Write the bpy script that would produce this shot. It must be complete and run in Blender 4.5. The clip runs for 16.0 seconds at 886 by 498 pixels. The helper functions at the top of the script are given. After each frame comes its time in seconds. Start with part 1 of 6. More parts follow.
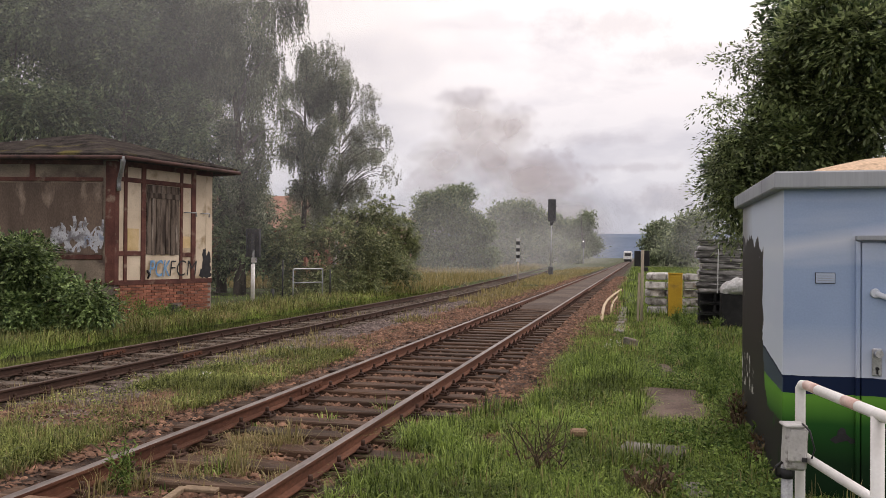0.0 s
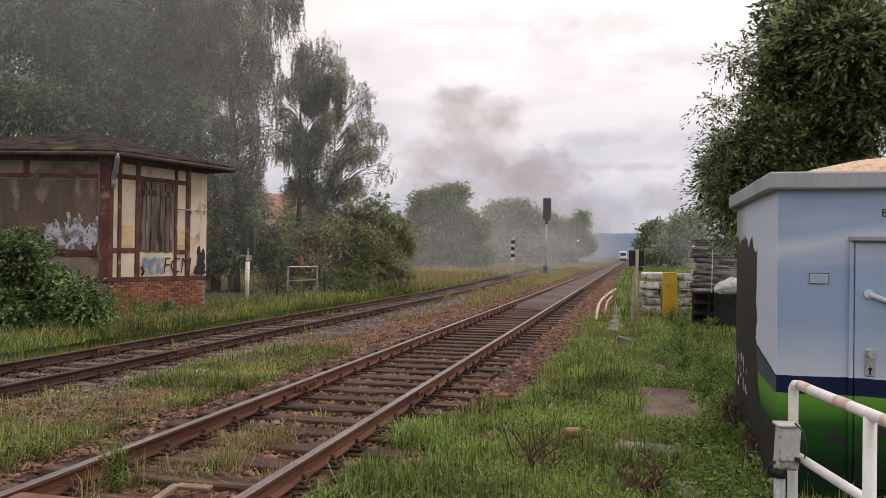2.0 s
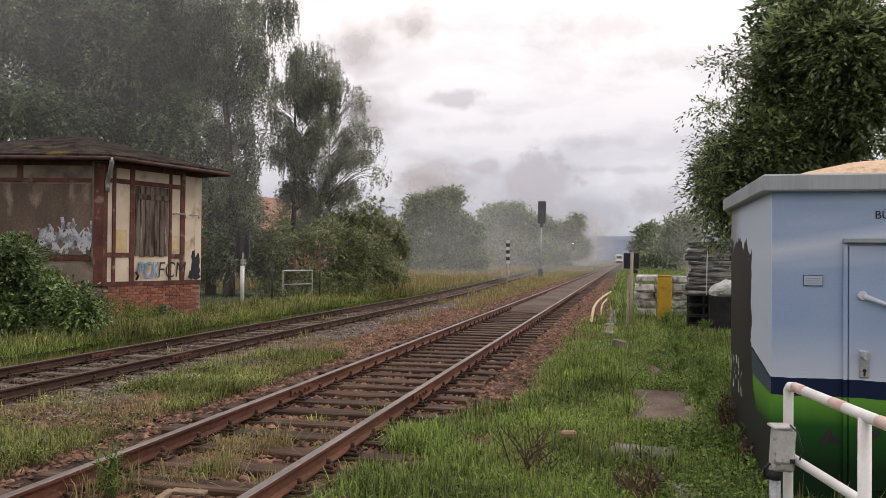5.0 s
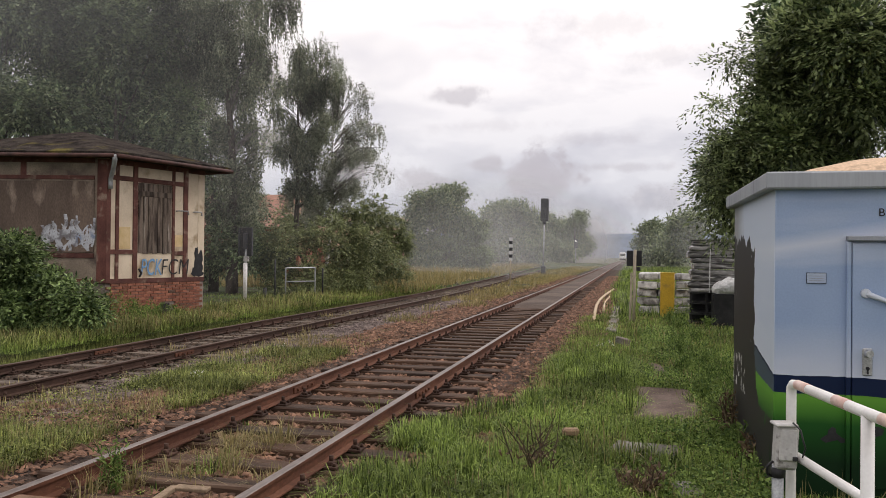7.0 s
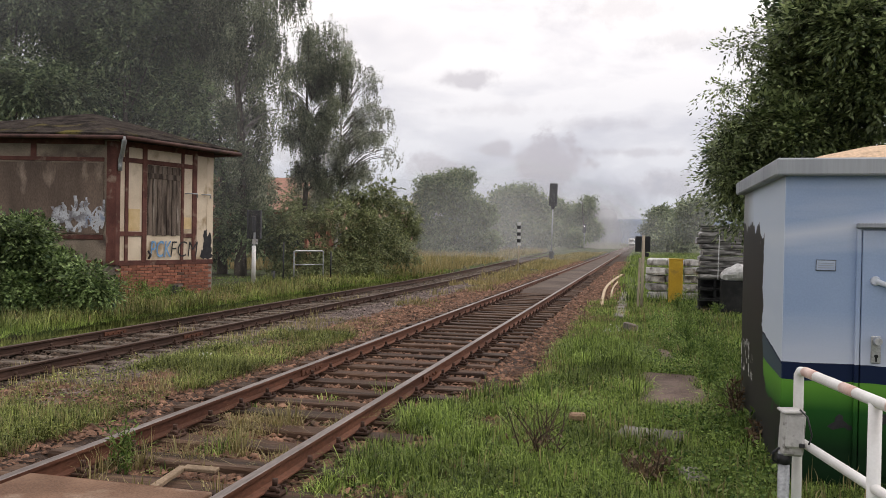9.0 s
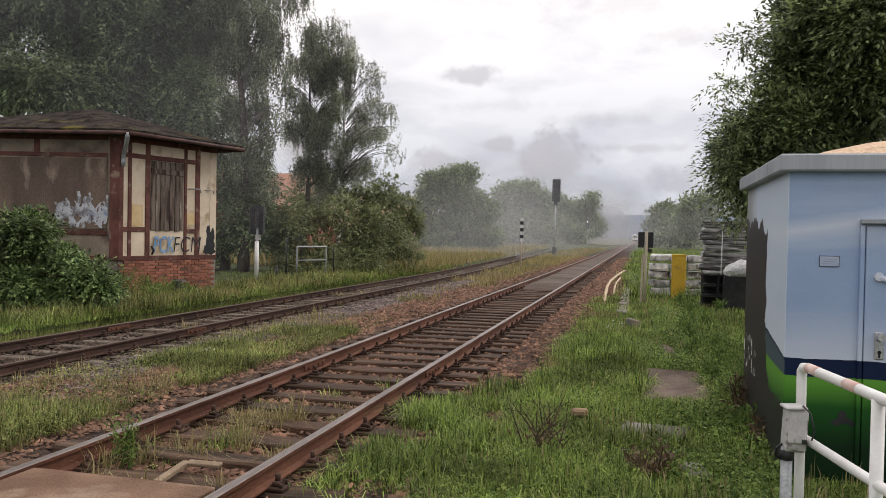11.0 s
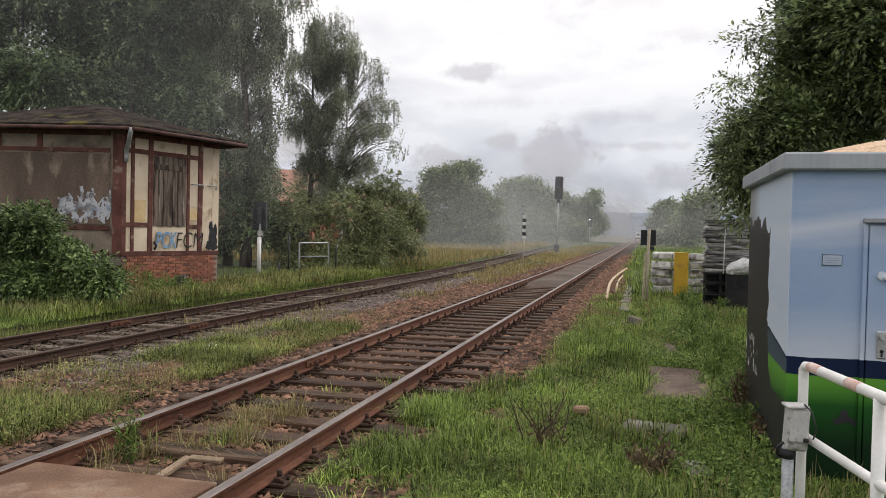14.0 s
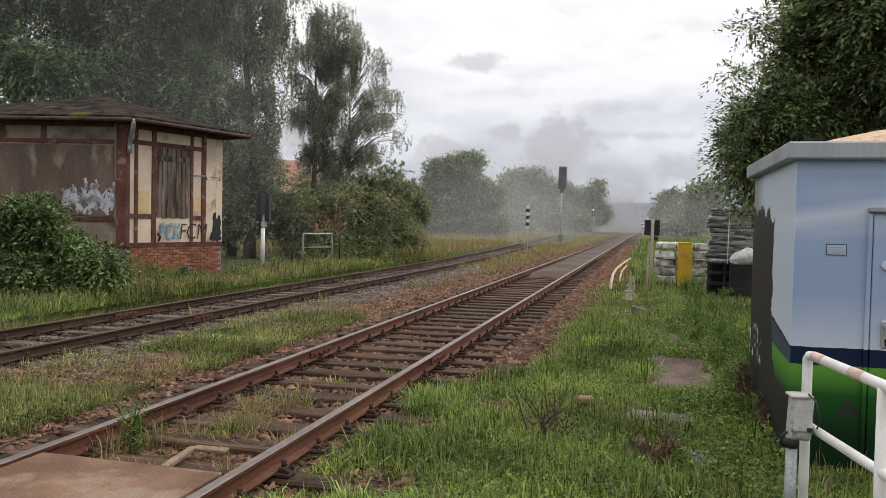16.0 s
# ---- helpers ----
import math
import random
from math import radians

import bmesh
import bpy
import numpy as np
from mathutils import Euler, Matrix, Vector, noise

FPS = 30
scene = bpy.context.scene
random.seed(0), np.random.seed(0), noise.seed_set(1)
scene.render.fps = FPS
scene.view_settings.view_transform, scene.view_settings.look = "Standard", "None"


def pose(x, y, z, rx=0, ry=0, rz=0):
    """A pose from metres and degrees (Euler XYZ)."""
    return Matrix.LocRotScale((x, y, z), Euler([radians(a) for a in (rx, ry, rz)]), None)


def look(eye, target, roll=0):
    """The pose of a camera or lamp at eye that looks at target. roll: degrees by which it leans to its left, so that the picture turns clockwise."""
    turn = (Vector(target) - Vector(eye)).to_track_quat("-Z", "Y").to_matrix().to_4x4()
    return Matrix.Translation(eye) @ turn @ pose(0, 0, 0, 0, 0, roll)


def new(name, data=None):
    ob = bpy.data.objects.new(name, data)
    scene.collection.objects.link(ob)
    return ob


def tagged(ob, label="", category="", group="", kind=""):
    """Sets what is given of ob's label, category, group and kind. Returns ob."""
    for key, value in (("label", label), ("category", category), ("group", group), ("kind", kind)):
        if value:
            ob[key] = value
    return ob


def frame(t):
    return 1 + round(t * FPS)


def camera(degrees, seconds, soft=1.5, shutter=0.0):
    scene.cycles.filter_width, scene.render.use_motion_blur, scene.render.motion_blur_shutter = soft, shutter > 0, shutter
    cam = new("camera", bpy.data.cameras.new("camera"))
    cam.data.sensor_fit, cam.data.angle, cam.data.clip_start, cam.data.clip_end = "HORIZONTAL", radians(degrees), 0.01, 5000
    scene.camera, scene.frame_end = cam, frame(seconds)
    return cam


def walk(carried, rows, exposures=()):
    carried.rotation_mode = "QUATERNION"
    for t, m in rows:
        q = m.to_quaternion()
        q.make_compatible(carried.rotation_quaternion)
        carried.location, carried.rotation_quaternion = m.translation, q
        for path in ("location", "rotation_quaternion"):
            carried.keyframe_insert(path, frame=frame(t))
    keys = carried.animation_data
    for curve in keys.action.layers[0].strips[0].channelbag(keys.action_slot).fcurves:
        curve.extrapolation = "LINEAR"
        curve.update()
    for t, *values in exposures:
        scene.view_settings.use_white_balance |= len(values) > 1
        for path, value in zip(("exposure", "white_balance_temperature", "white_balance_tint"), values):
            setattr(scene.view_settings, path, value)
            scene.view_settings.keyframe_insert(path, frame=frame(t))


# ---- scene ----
cam = camera(58.02, 16.0, soft=0.6)
EYE = (0.0, 0.0, 1.74)


def aim(yaw, pitch, roll):
    """A pose at the eye, turned left, up and leaning by degrees."""
    y, p = radians(yaw), radians(pitch)
    way = Vector((-math.sin(y) * math.cos(p), math.cos(y) * math.cos(p), math.sin(p)))
    return look(EYE, Vector(EYE) + way * 10, roll)


TURNS = [
    (0, 13.677, 0.498, 0.450),
    (0.5, 13.418, 0.437, 0.496),
    (1, 13.316, 0.353, 0.584),
    (1.5, 13.325, 0.391, 0.723),
    (2, 13.311, 0.395, 0.742),
    (2.5, 13.267, 0.436, 0.750),
    (3, 13.185, 0.425, 0.654),
    (3.5, 13.018, 0.502, 0.575),
    (4, 12.959, 0.590, 0.500),
    (6.5, 13.016, 0.644, 0.652),
    (7, 13.159, 0.447, 0.588),
    (7.5, 13.362, 0.253, 0.604),
    (8, 13.573, -0.001, 0.641),
    (8.5, 13.669, -0.263, 0.797),
    (9, 13.724, -0.690, 1.010),
    (11.5, 13.974, -0.999, 1.004),
    (12, 14.016, -0.967, 0.930),
    (12.5, 14.031, -0.966, 0.923),
    (13, 14.087, -0.967, 0.921),
    (13.5, 14.092, -1.073, 1.155),
    (14, 14.080, -1.229, 1.333),
    (14.5, 14.105, -1.457, 1.285),
    (15, 14.182, -1.616, 1.162),
    (15.5, 14.260, -1.782, 1.174),
    (16, 14.318, -1.914, 1.180),
]
walk(cam, [(t, aim(a, b, c)) for t, a, b, c in TURNS], [(0, 0.06, 6850, 17), (7, 0.08, 6700, 14), (16, 0.15, 6550, 10)])

# ---- sky and sun ----
SUN_TURN, SUN_UP = radians(55), radians(52)
world = bpy.data.worlds.new("overcast_sky")
scene.world = world
world.use_nodes = True
wn, wl = world.node_tree.nodes, world.node_tree.links
wn.clear()


def wnode(kind, **values):
    node = wn.new(kind)
    for key, value in values.items():
        node.inputs[key.replace("_", " ")].default_value = value
    return node


sky = wn.new("ShaderNodeTexSky")
sky.sky_type, sky.sun_disc, sky.sun_elevation, sky.sun_rotation = "NISHITA", False, SUN_UP, SUN_TURN
coords = wn.new("ShaderNodeTexCoord")
squeeze = wn.new("ShaderNodeMapping")
squeeze.inputs["Scale"].default_value = (1.0, 1.0, 2.6)
squeeze.inputs["Location"].default_value = (0.35, 0.1, 0.12)
wl.new(coords.outputs["Generated"], squeeze.inputs["Vector"])
billow = wnode("ShaderNodeTexNoise", Scale=5.2, Detail=8.0, Roughness=0.5, Distortion=0.2)
wl.new(squeeze.outputs[0], billow.inputs["Vector"])
tone = wn.new("ShaderNodeValToRGB")
tone.color_ramp.elements[0].position, tone.color_ramp.elements[0].color = 0.33, (0.78, 0.765, 0.79, 1)
tone.color_ramp.elements[1].position, tone.color_ramp.elements[1].color = 0.5, (1.0, 0.975, 0.962, 1)
wl.new(billow.outputs["Fac"], tone.inputs["Fac"])
# the overcast thickens towards the horizon
height = wn.new("ShaderNodeSeparateXYZ")
wl.new(coords.outputs["Generated"], height.inputs[0])
low = wn.new("ShaderNodeMapRange")
low.inputs["From Min"].default_value, low.inputs["From Max"].default_value = 0.0, 0.27
low.inputs["To Min"].default_value, low.inputs["To Max"].default_value = 0.0, 1.0
wl.new(height.outputs["Z"], low.inputs["Value"])
thick = wn.new("ShaderNodeMix")
thick.data_type, thick.blend_type = "RGBA", "MULTIPLY"
thick.inputs["Factor"].default_value = 1.0
wl.new(tone.outputs["Color"], thick.inputs["A"])
veil = wn.new("ShaderNodeMix")
veil.data_type = "RGBA"
veil.inputs["A"].default_value, veil.inputs["B"].default_value = (0.47, 0.52, 0.61, 1), (1, 1, 1, 1)
wl.new(low.outputs["Result"], veil.inputs["Factor"])
wl.new(veil.outputs["Result"], thick.inputs["B"])
# heaped clouds low over the horizon
heaps = wnode("ShaderNodeTexNoise", Scale=8.5, Detail=9.0, Roughness=0.5, Distortion=0.1)
wl.new(squeeze.outputs[0], heaps.inputs["Vector"])
rim = wn.new("ShaderNodeMapRange")
rim.interpolation_type = "SMOOTHSTEP"
rim.inputs["From Min"].default_value, rim.inputs["From Max"].default_value = 0.5, 0.57
wl.new(heaps.outputs["Fac"], rim.inputs["Value"])
near_ground = wn.new("ShaderNodeMapRange")
near_ground.inputs["From Min"].default_value, near_ground.inputs["From Max"].default_value = 0.05, 0.2
near_ground.inputs["To Min"].default_value, near_ground.inputs["To Max"].default_value = 0.25, 0.0
wl.new(height.outputs["Z"], near_ground.inputs["Value"])
amount = wn.new("ShaderNodeMath")
amount.operation = "MULTIPLY"
wl.new(rim.outputs["Result"], amount.inputs[0])
wl.new(near_ground.outputs["Result"], amount.inputs[1])
heaped = wn.new("ShaderNodeMix")
heaped.data_type = "RGBA"
heaped.inputs["B"].default_value = (0.42, 0.43, 0.5, 1)
wl.new(amount.outputs[0], heaped.inputs["Factor"])
wl.new(thick.outputs["Result"], heaped.inputs["A"])
# single clouds in front of the overcast: bearing and height as slopes from straight ahead
ahead = wn.new("ShaderNodeMath")
ahead.operation = "MAXIMUM"
ahead.inputs[1].default_value = 0.01
wl.new(height.outputs["Y"], ahead.inputs[0])
slopes = []
for axis_name in ("X", "Z"):
    slope = wn.new("ShaderNodeMath")
    slope.operation = "DIVIDE"
    wl.new(height.outputs[axis_name], slope.inputs[0])
    wl.new(ahead.outputs[0], slope.inputs[1])
    slopes.append(slope.outputs[0])
lumpy = wnode("ShaderNodeTexNoise", Scale=34.0, Detail=9.0, Roughness=0.62)
wl.new(coords.outputs["Generated"], lumpy.inputs["Vector"])


def wmath(op, a, b):
    node = wn.new("ShaderNodeMath")
    node.operation = op
    for slot, value in enumerate((a, b)):
        if isinstance(value, (int, float)):
            node.inputs[slot].default_value = value
        else:
            wl.new(value, node.inputs[slot])
    return node.outputs[0]


def cloud_over(under, u, w, half_u, half_w, soft, amount_, colour):
    """One ragged cloud, centred on the slopes u and w."""
    du = wmath("DIVIDE", wmath("SUBTRACT", slopes[0], u), half_u)
    dw = wmath("DIVIDE", wmath("SUBTRACT", slopes[1], w), half_w)
    r = wmath("SQRT", wmath("ADD", wmath("MULTIPLY", du, du), wmath("MULTIPLY", dw, dw)), 0)
    r = wmath("ADD", r, wmath("MULTIPLY", wmath("SUBTRACT", lumpy.outputs["Fac"], 0.5), -2.1))
    edge = wn.new("ShaderNodeMapRange")
    edge.interpolation_type = "SMOOTHSTEP"
    edge.inputs["From Min"].default_value, edge.inputs["From Max"].default_value = 1.0, 1.0 - soft
    edge.inputs["To Min"].default_value, edge.inputs["To Max"].default_value = 0.0, amount_
    wl.new(r, edge.inputs["Value"])
    mix = wn.new("ShaderNodeMix")
    mix.data_type = "RGBA"
    mix.inputs["B"].default_value = (*colour, 1)
    wl.new(edge.outputs["Result"], mix.inputs["Factor"])
    wl.new(under, mix.inputs["A"])
    return mix.outputs["Result"]


GREY_CLOUD, LOW_CLOUD = (0.42, 0.395, 0.43), (0.35, 0.37, 0.44)
tinted = heaped.outputs["Result"]
for u, w, half_u, half_w, soft, amount_, colour in (
        (-0.03, 0.285, 0.13, 0.03, 1.0, 0.3, GREY_CLOUD), (0.04, 0.245, 0.07, 0.025, 1.0, 0.28, GREY_CLOUD), (-0.218, 0.204, 0.055, 0.016, 0.8, 0.55, GREY_CLOUD),
        (-0.19, 0.165, 0.12, 0.012, 1.0, 0.22, GREY_CLOUD), (-0.05, 0.145, 0.09, 0.012, 1.0, 0.3, GREY_CLOUD), (-0.02, 0.11, 0.1, 0.008, 0.9, 0.4, GREY_CLOUD),
        (-0.18, 0.117, 0.032, 0.013, 0.6, 0.55, GREY_CLOUD), (-0.25, 0.092, 0.045, 0.024, 0.55, 0.6, GREY_CLOUD),
        (-0.112, 0.095, 0.056, 0.042, 0.5, 0.68, GREY_CLOUD), (0.03, 0.07, 0.08, 0.022, 0.7, 0.45, GREY_CLOUD), (-0.12, 0.06, 0.3, 0.03, 0.9, 0.5, LOW_CLOUD)):
    tinted = cloud_over(tinted, u, w, half_u, half_w, soft, amount_, colour)
clouds = wnode("ShaderNodeBackground", Strength=1.16)
wl.new(tinted, clouds.inputs["Color"])
clear_sky = wnode("ShaderNodeBackground", Strength=0.08)
wl.new(sky.outputs["Color"], clear_sky.inputs["Color"])
both = wnode("ShaderNodeMixShader", Fac=0.9)
wl.new(clear_sky.outputs[0], both.inputs[1])
wl.new(clouds.outputs[0], both.inputs[2])
world_out = wn.new("ShaderNodeOutputWorld")
wl.new(both.outputs[0], world_out.inputs["Surface"])

sun = new("sun", bpy.data.lights.new("sun", "SUN"))
sun.data.energy, sun.data.angle, sun.data.color = 1.5, radians(40), (1.0, 0.95, 0.9)
sun.matrix_world = look((math.sin(SUN_TURN) * 50, math.cos(SUN_TURN) * 50, math.tan(SUN_UP) * 50), (0, 0, 0))


# ---- materials ----
def material(name, dark, light, scale=3.0, fine=40.0, rough=0.85, bump=0.3, metal=0.0, vary=0.25, per="object", glow=None, low=0.35, high=0.65, spec=0.3, stain=None, stain_scale=1.2, stain_low=0.55, stretch=(1, 1, 1), depth=0.02, speck=0.28):
    """A worn surface: two colours in broad patches, fine grain in value and relief, a shift from piece to piece and an optional stain."""
    m = bpy.data.materials.new(name)
    m.use_nodes = True
    n, k = m.node_tree.nodes, m.node_tree.links
    shader = n["Principled BSDF"]
    shader.inputs["Roughness"].default_value, shader.inputs["Metallic"].default_value = rough, metal
    shader.inputs["Specular IOR Level"].default_value = spec
    tc = n.new("ShaderNodeTexCoord")
    info = n.new("ShaderNodeObjectInfo")
    shift = n.new("ShaderNodeVectorMath")
    shift.operation = "MULTIPLY_ADD"
    shift.inputs[1].default_value = stretch
    k.new(tc.outputs["Object"], shift.inputs[0])
    spread = n.new("ShaderNodeMath")
    spread.operation = "MULTIPLY"
    spread.inputs[1].default_value = 37.0
    k.new(info.outputs["Random"], spread.inputs[0])
    k.new(spread.outputs[0], shift.inputs[2])
    broad, grain = n.new("ShaderNodeTexNoise"), n.new("ShaderNodeTexNoise")
    broad.inputs["Scale"].default_value, broad.inputs["Detail"].default_value = scale, 5
    grain.inputs["Scale"].default_value, grain.inputs["Detail"].default_value = fine, 4
    for node in (broad, grain):
        k.new(shift.outputs[0], node.inputs["Vector"])
    ramp = n.new("ShaderNodeValToRGB")
    ramp.color_ramp.elements[0].position, ramp.color_ramp.elements[0].color = low, (*dark, 1)
    ramp.color_ramp.elements[1].position, ramp.color_ramp.elements[1].color = high, (*light, 1)
    k.new(broad.outputs["Fac"], ramp.inputs["Fac"])
    colour = ramp.outputs["Color"]
    if stain:
        blot = n.new("ShaderNodeTexNoise")
        blot.inputs["Scale"].default_value, blot.inputs["Detail"].default_value = stain_scale, 7
        k.new(shift.outputs[0], blot.inputs["Vector"])
        edge = n.new("ShaderNodeMapRange")
        edge.inputs["From Min"].default_value, edge.inputs["From Max"].default_value = stain_low, stain_low + 0.12
        k.new(blot.outputs["Fac"], edge.inputs["Value"])
        mix = n.new("ShaderNodeMix")
        mix.data_type = "RGBA"
        mix.inputs["B"].default_value = (*stain, 1)
        k.new(edge.outputs["Result"], mix.inputs["Factor"])
        k.new(colour, mix.inputs["A"])
        colour = mix.outputs["Result"]
    value = n.new("ShaderNodeMapRange")
    value.inputs["From Min"].default_value, value.inputs["From Max"].default_value = 0.25, 0.75
    value.inputs["To Min"].default_value, value.inputs["To Max"].default_value = 1 - speck, 1 + speck
    k.new(grain.outputs["Fac"], value.inputs["Value"])
    hue = n.new("ShaderNodeHueSaturation")
    k.new(colour, hue.inputs["Color"])
    if vary:
        piece = info.outputs["Random"] if per == "object" else n.new("ShaderNodeNewGeometry").outputs["Random Per Island"]
        swing = n.new("ShaderNodeMapRange")
        swing.inputs["To Min"].default_value, swing.inputs["To Max"].default_value = 1 - vary, 1 + vary
        k.new(piece, swing.inputs["Value"])
        both_ = n.new("ShaderNodeMath")
        both_.operation = "MULTIPLY"
        k.new(swing.outputs[0], both_.inputs[0])
        k.new(value.outputs[0], both_.inputs[1])
        k.new(both_.outputs[0], hue.inputs["Value"])
    else:
        k.new(value.outputs[0], hue.inputs["Value"])
    k.new(hue.outputs[0], shader.inputs["Base Color"])
    if bump:
        relief = n.new("ShaderNodeBump")
        relief.inputs["Strength"].default_value, relief.inputs["Distance"].default_value = bump, depth
        k.new(grain.outputs["Fac"], relief.inputs["Height"])
        k.new(relief.outputs[0], shader.inputs["Normal"])
    if glow:
        shader.inputs["Emission Color"].default_value, shader.inputs["Emission Strength"].default_value = (*glow[:3], 1), glow[3]
    return m


def leaf_material(name, dark, light, vary=0.35, through_light=0.3, rough=0.5, spec=0.35):
    m = bpy.data.materials.new(name)
    m.use_nodes = True
    n, k = m.node_tree.nodes, m.node_tree.links
    shader, out = n["Principled BSDF"], n["Material Output"]
    shader.inputs["Roughness"].default_value = rough
    shader.inputs["Specular IOR Level"].default_value = spec
    geo = n.new("ShaderNodeNewGeometry")
    ramp = n.new("ShaderNodeValToRGB")
    ramp.color_ramp.elements[0].color, ramp.color_ramp.elements[1].color = (*dark, 1), (*light, 1)
    ramp.color_ramp.elements[0].position, ramp.color_ramp.elements[1].position = 0.1, 0.95
    k.new(geo.outputs["Random Per Island"], ramp.inputs["Fac"])
    tc, patch = n.new("ShaderNodeTexCoord"), n.new("ShaderNodeTexNoise")
    patch.inputs["Scale"].default_value, patch.inputs["Detail"].default_value = 0.8, 4
    k.new(tc.outputs["Object"], patch.inputs["Vector"])
    value = n.new("ShaderNodeMapRange")
    value.inputs["From Min"].default_value, value.inputs["From Max"].default_value = 0.3, 0.7
    value.inputs["To Min"].default_value, value.inputs["To Max"].default_value = 1 - vary, 1 + vary
    k.new(patch.outputs["Fac"], value.inputs["Value"])
    hue = n.new("ShaderNodeHueSaturation")
    k.new(ramp.outputs["Color"], hue.inputs["Color"])
    k.new(value.outputs[0], hue.inputs["Value"])
    k.new(hue.outputs[0], shader.inputs["Base Color"])
    back, mix = n.new("ShaderNodeBsdfTranslucent"), n.new("ShaderNodeMixShader")
    k.new(hue.outputs[0], back.inputs["Color"])
    mix.inputs["Fac"].default_value = through_light
    k.new(shader.outputs[0], mix.inputs[1])
    k.new(back.outputs[0], mix.inputs[2])
    k.new(mix.outputs[0], out.inputs["Surface"])
    return m


GROUND = material("ground_soil", (0.026, 0.022, 0.011), (0.065, 0.052, 0.028), 1.5, 30, 0.95, 0.9, vary=0, stain=(0.05, 0.075, 0.018), stain_scale=0.9, stain_low=0.42, depth=0.05)
BALLAST = material("ballast_bed", (0.025, 0.016, 0.011), (0.06, 0.038, 0.028), 1.4, 26, 0.95, 0.9, vary=0, stain=(0.09, 0.058, 0.042), stain_scale=0.6, depth=0.05)
OLD_STONE = material("sooty_side_stone", (0.03, 0.02, 0.014), (0.1, 0.068, 0.048), 6, 60, 0.9, 0.3, vary=0.4, per="island")
GREY_STONE = material("grey_ballast_stone", (0.06, 0.045, 0.04), (0.2, 0.155, 0.14), 6, 60, 0.9, 0.3, vary=0.45, per="island")
STONE = material("ballast_stone", (0.05, 0.026, 0.016), (0.235, 0.13, 0.085), 6, 60, 0.9, 0.3, vary=0.45, per="island")
FILL = material("fine_gravel_fill", (0.065, 0.047, 0.038), (0.12, 0.09, 0.074), 0.8, 60, 0.95, 0.5, vary=0)
RUST = material("rusty_rail_steel", (0.078, 0.03, 0.017), (0.16, 0.068, 0.04), 2.5, 50, 0.8, 0.3, vary=0.05, stretch=(1, 0.3, 1))
SHINE = material("worn_rail_head", (0.15, 0.125, 0.115), (0.26, 0.225, 0.21), 3, 50, 0.48, 0.1, metal=0.55, vary=0.05, stretch=(1, 0.15, 1))
DULL = material("rusted_rail_head", (0.06, 0.038, 0.03), (0.12, 0.085, 0.068), 3, 50, 0.6, 0.15, metal=0.3, vary=0.05, stretch=(1, 0.15, 1))
DARK_RUST = material("blackened_rail_rust", (0.035, 0.018, 0.012), (0.075, 0.04, 0.028), 2.5, 50, 0.85, 0.3, vary=0.05, stretch=(1, 0.3, 1))
SLEEPER = material("old_dark_oak_sleeper", (0.03, 0.016, 0.01), (0.09, 0.05, 0.03), 5, 35, 0.75, 0.5, vary=0.3, stretch=(0.18, 1.6, 1), stain=(0.16, 0.1, 0.065), stain_scale=2.2, stain_low=0.58)
PALE_SLEEPER = material("bleached_sleeper", (0.07, 0.055, 0.044), (0.17, 0.135, 0.108), 5, 35, 0.85, 0.4, vary=0.3, stretch=(0.18, 1.6, 1))
OFFCUT = material("grimy_plank", (0.16, 0.115, 0.075), (0.27, 0.2, 0.135), 4, 50, 0.85, 0.3, vary=0.1)
TAN_BRICK = material("tan_brick", (0.26, 0.17, 0.11), (0.38, 0.27, 0.18), 6, 50, 0.9, 0.3, vary=0)
PLATE = material("rusty_crossing_plate", (0.12, 0.066, 0.04), (0.21, 0.125, 0.08), 2.2, 70, 0.8, 0.3, vary=0, stain=(0.25, 0.18, 0.13), stain_scale=3, stain_low=0.52)
CONCRETE = material("weathered_concrete", (0.14, 0.125, 0.11), (0.27, 0.25, 0.225), 3, 45, 0.9, 0.35, vary=0.1, stain=(0.16, 0.13, 0.11), stain_scale=2)
PAVING = material("mossy_slab", (0.09, 0.062, 0.05), (0.18, 0.13, 0.11), 2.5, 40, 0.9, 0.4, vary=0.15, stain=(0.07, 0.075, 0.04), stain_scale=2.5, stain_low=0.6)
PALE_SLAB = material("pale_concrete_slab", (0.28, 0.27, 0.26), (0.58, 0.57, 0.56), 5, 50, 0.85, 0.4, vary=0.3, stain=(0.13, 0.12, 0.11), stain_scale=4, stain_low=0.54)
WHITE_PAINT = material("white_tube_paint", (0.68, 0.66, 0.64), (0.8, 0.79, 0.78), 4, 60, 0.4, 0.03, vary=0, stain=(0.5, 0.44, 0.38), stain_scale=9, stain_low=0.7, speck=0.05)
FADED_RED = material("faded_red_tape", (0.58, 0.36, 0.31), (0.7, 0.55, 0.5), 8, 60, 0.5, 0.03, vary=0, speck=0.08)
GREY_PLASTIC = material("dirty_grey_box", (0.36, 0.35, 0.34), (0.52, 0.51, 0.5), 6, 60, 0.55, 0.05, vary=0, speck=0.1, stain=(0.14, 0.13, 0.12), stain_scale=14, stain_low=0.58)
GALVANISED = material("galvanised_steel", (0.3, 0.31, 0.32), (0.42, 0.43, 0.44), 5, 60, 0.5, 0.1, metal=0.6, vary=0.1)
BLACK = material("black_signal_board", (0.018, 0.018, 0.02), (0.035, 0.035, 0.038), 4, 50, 0.6, 0.05, vary=0)
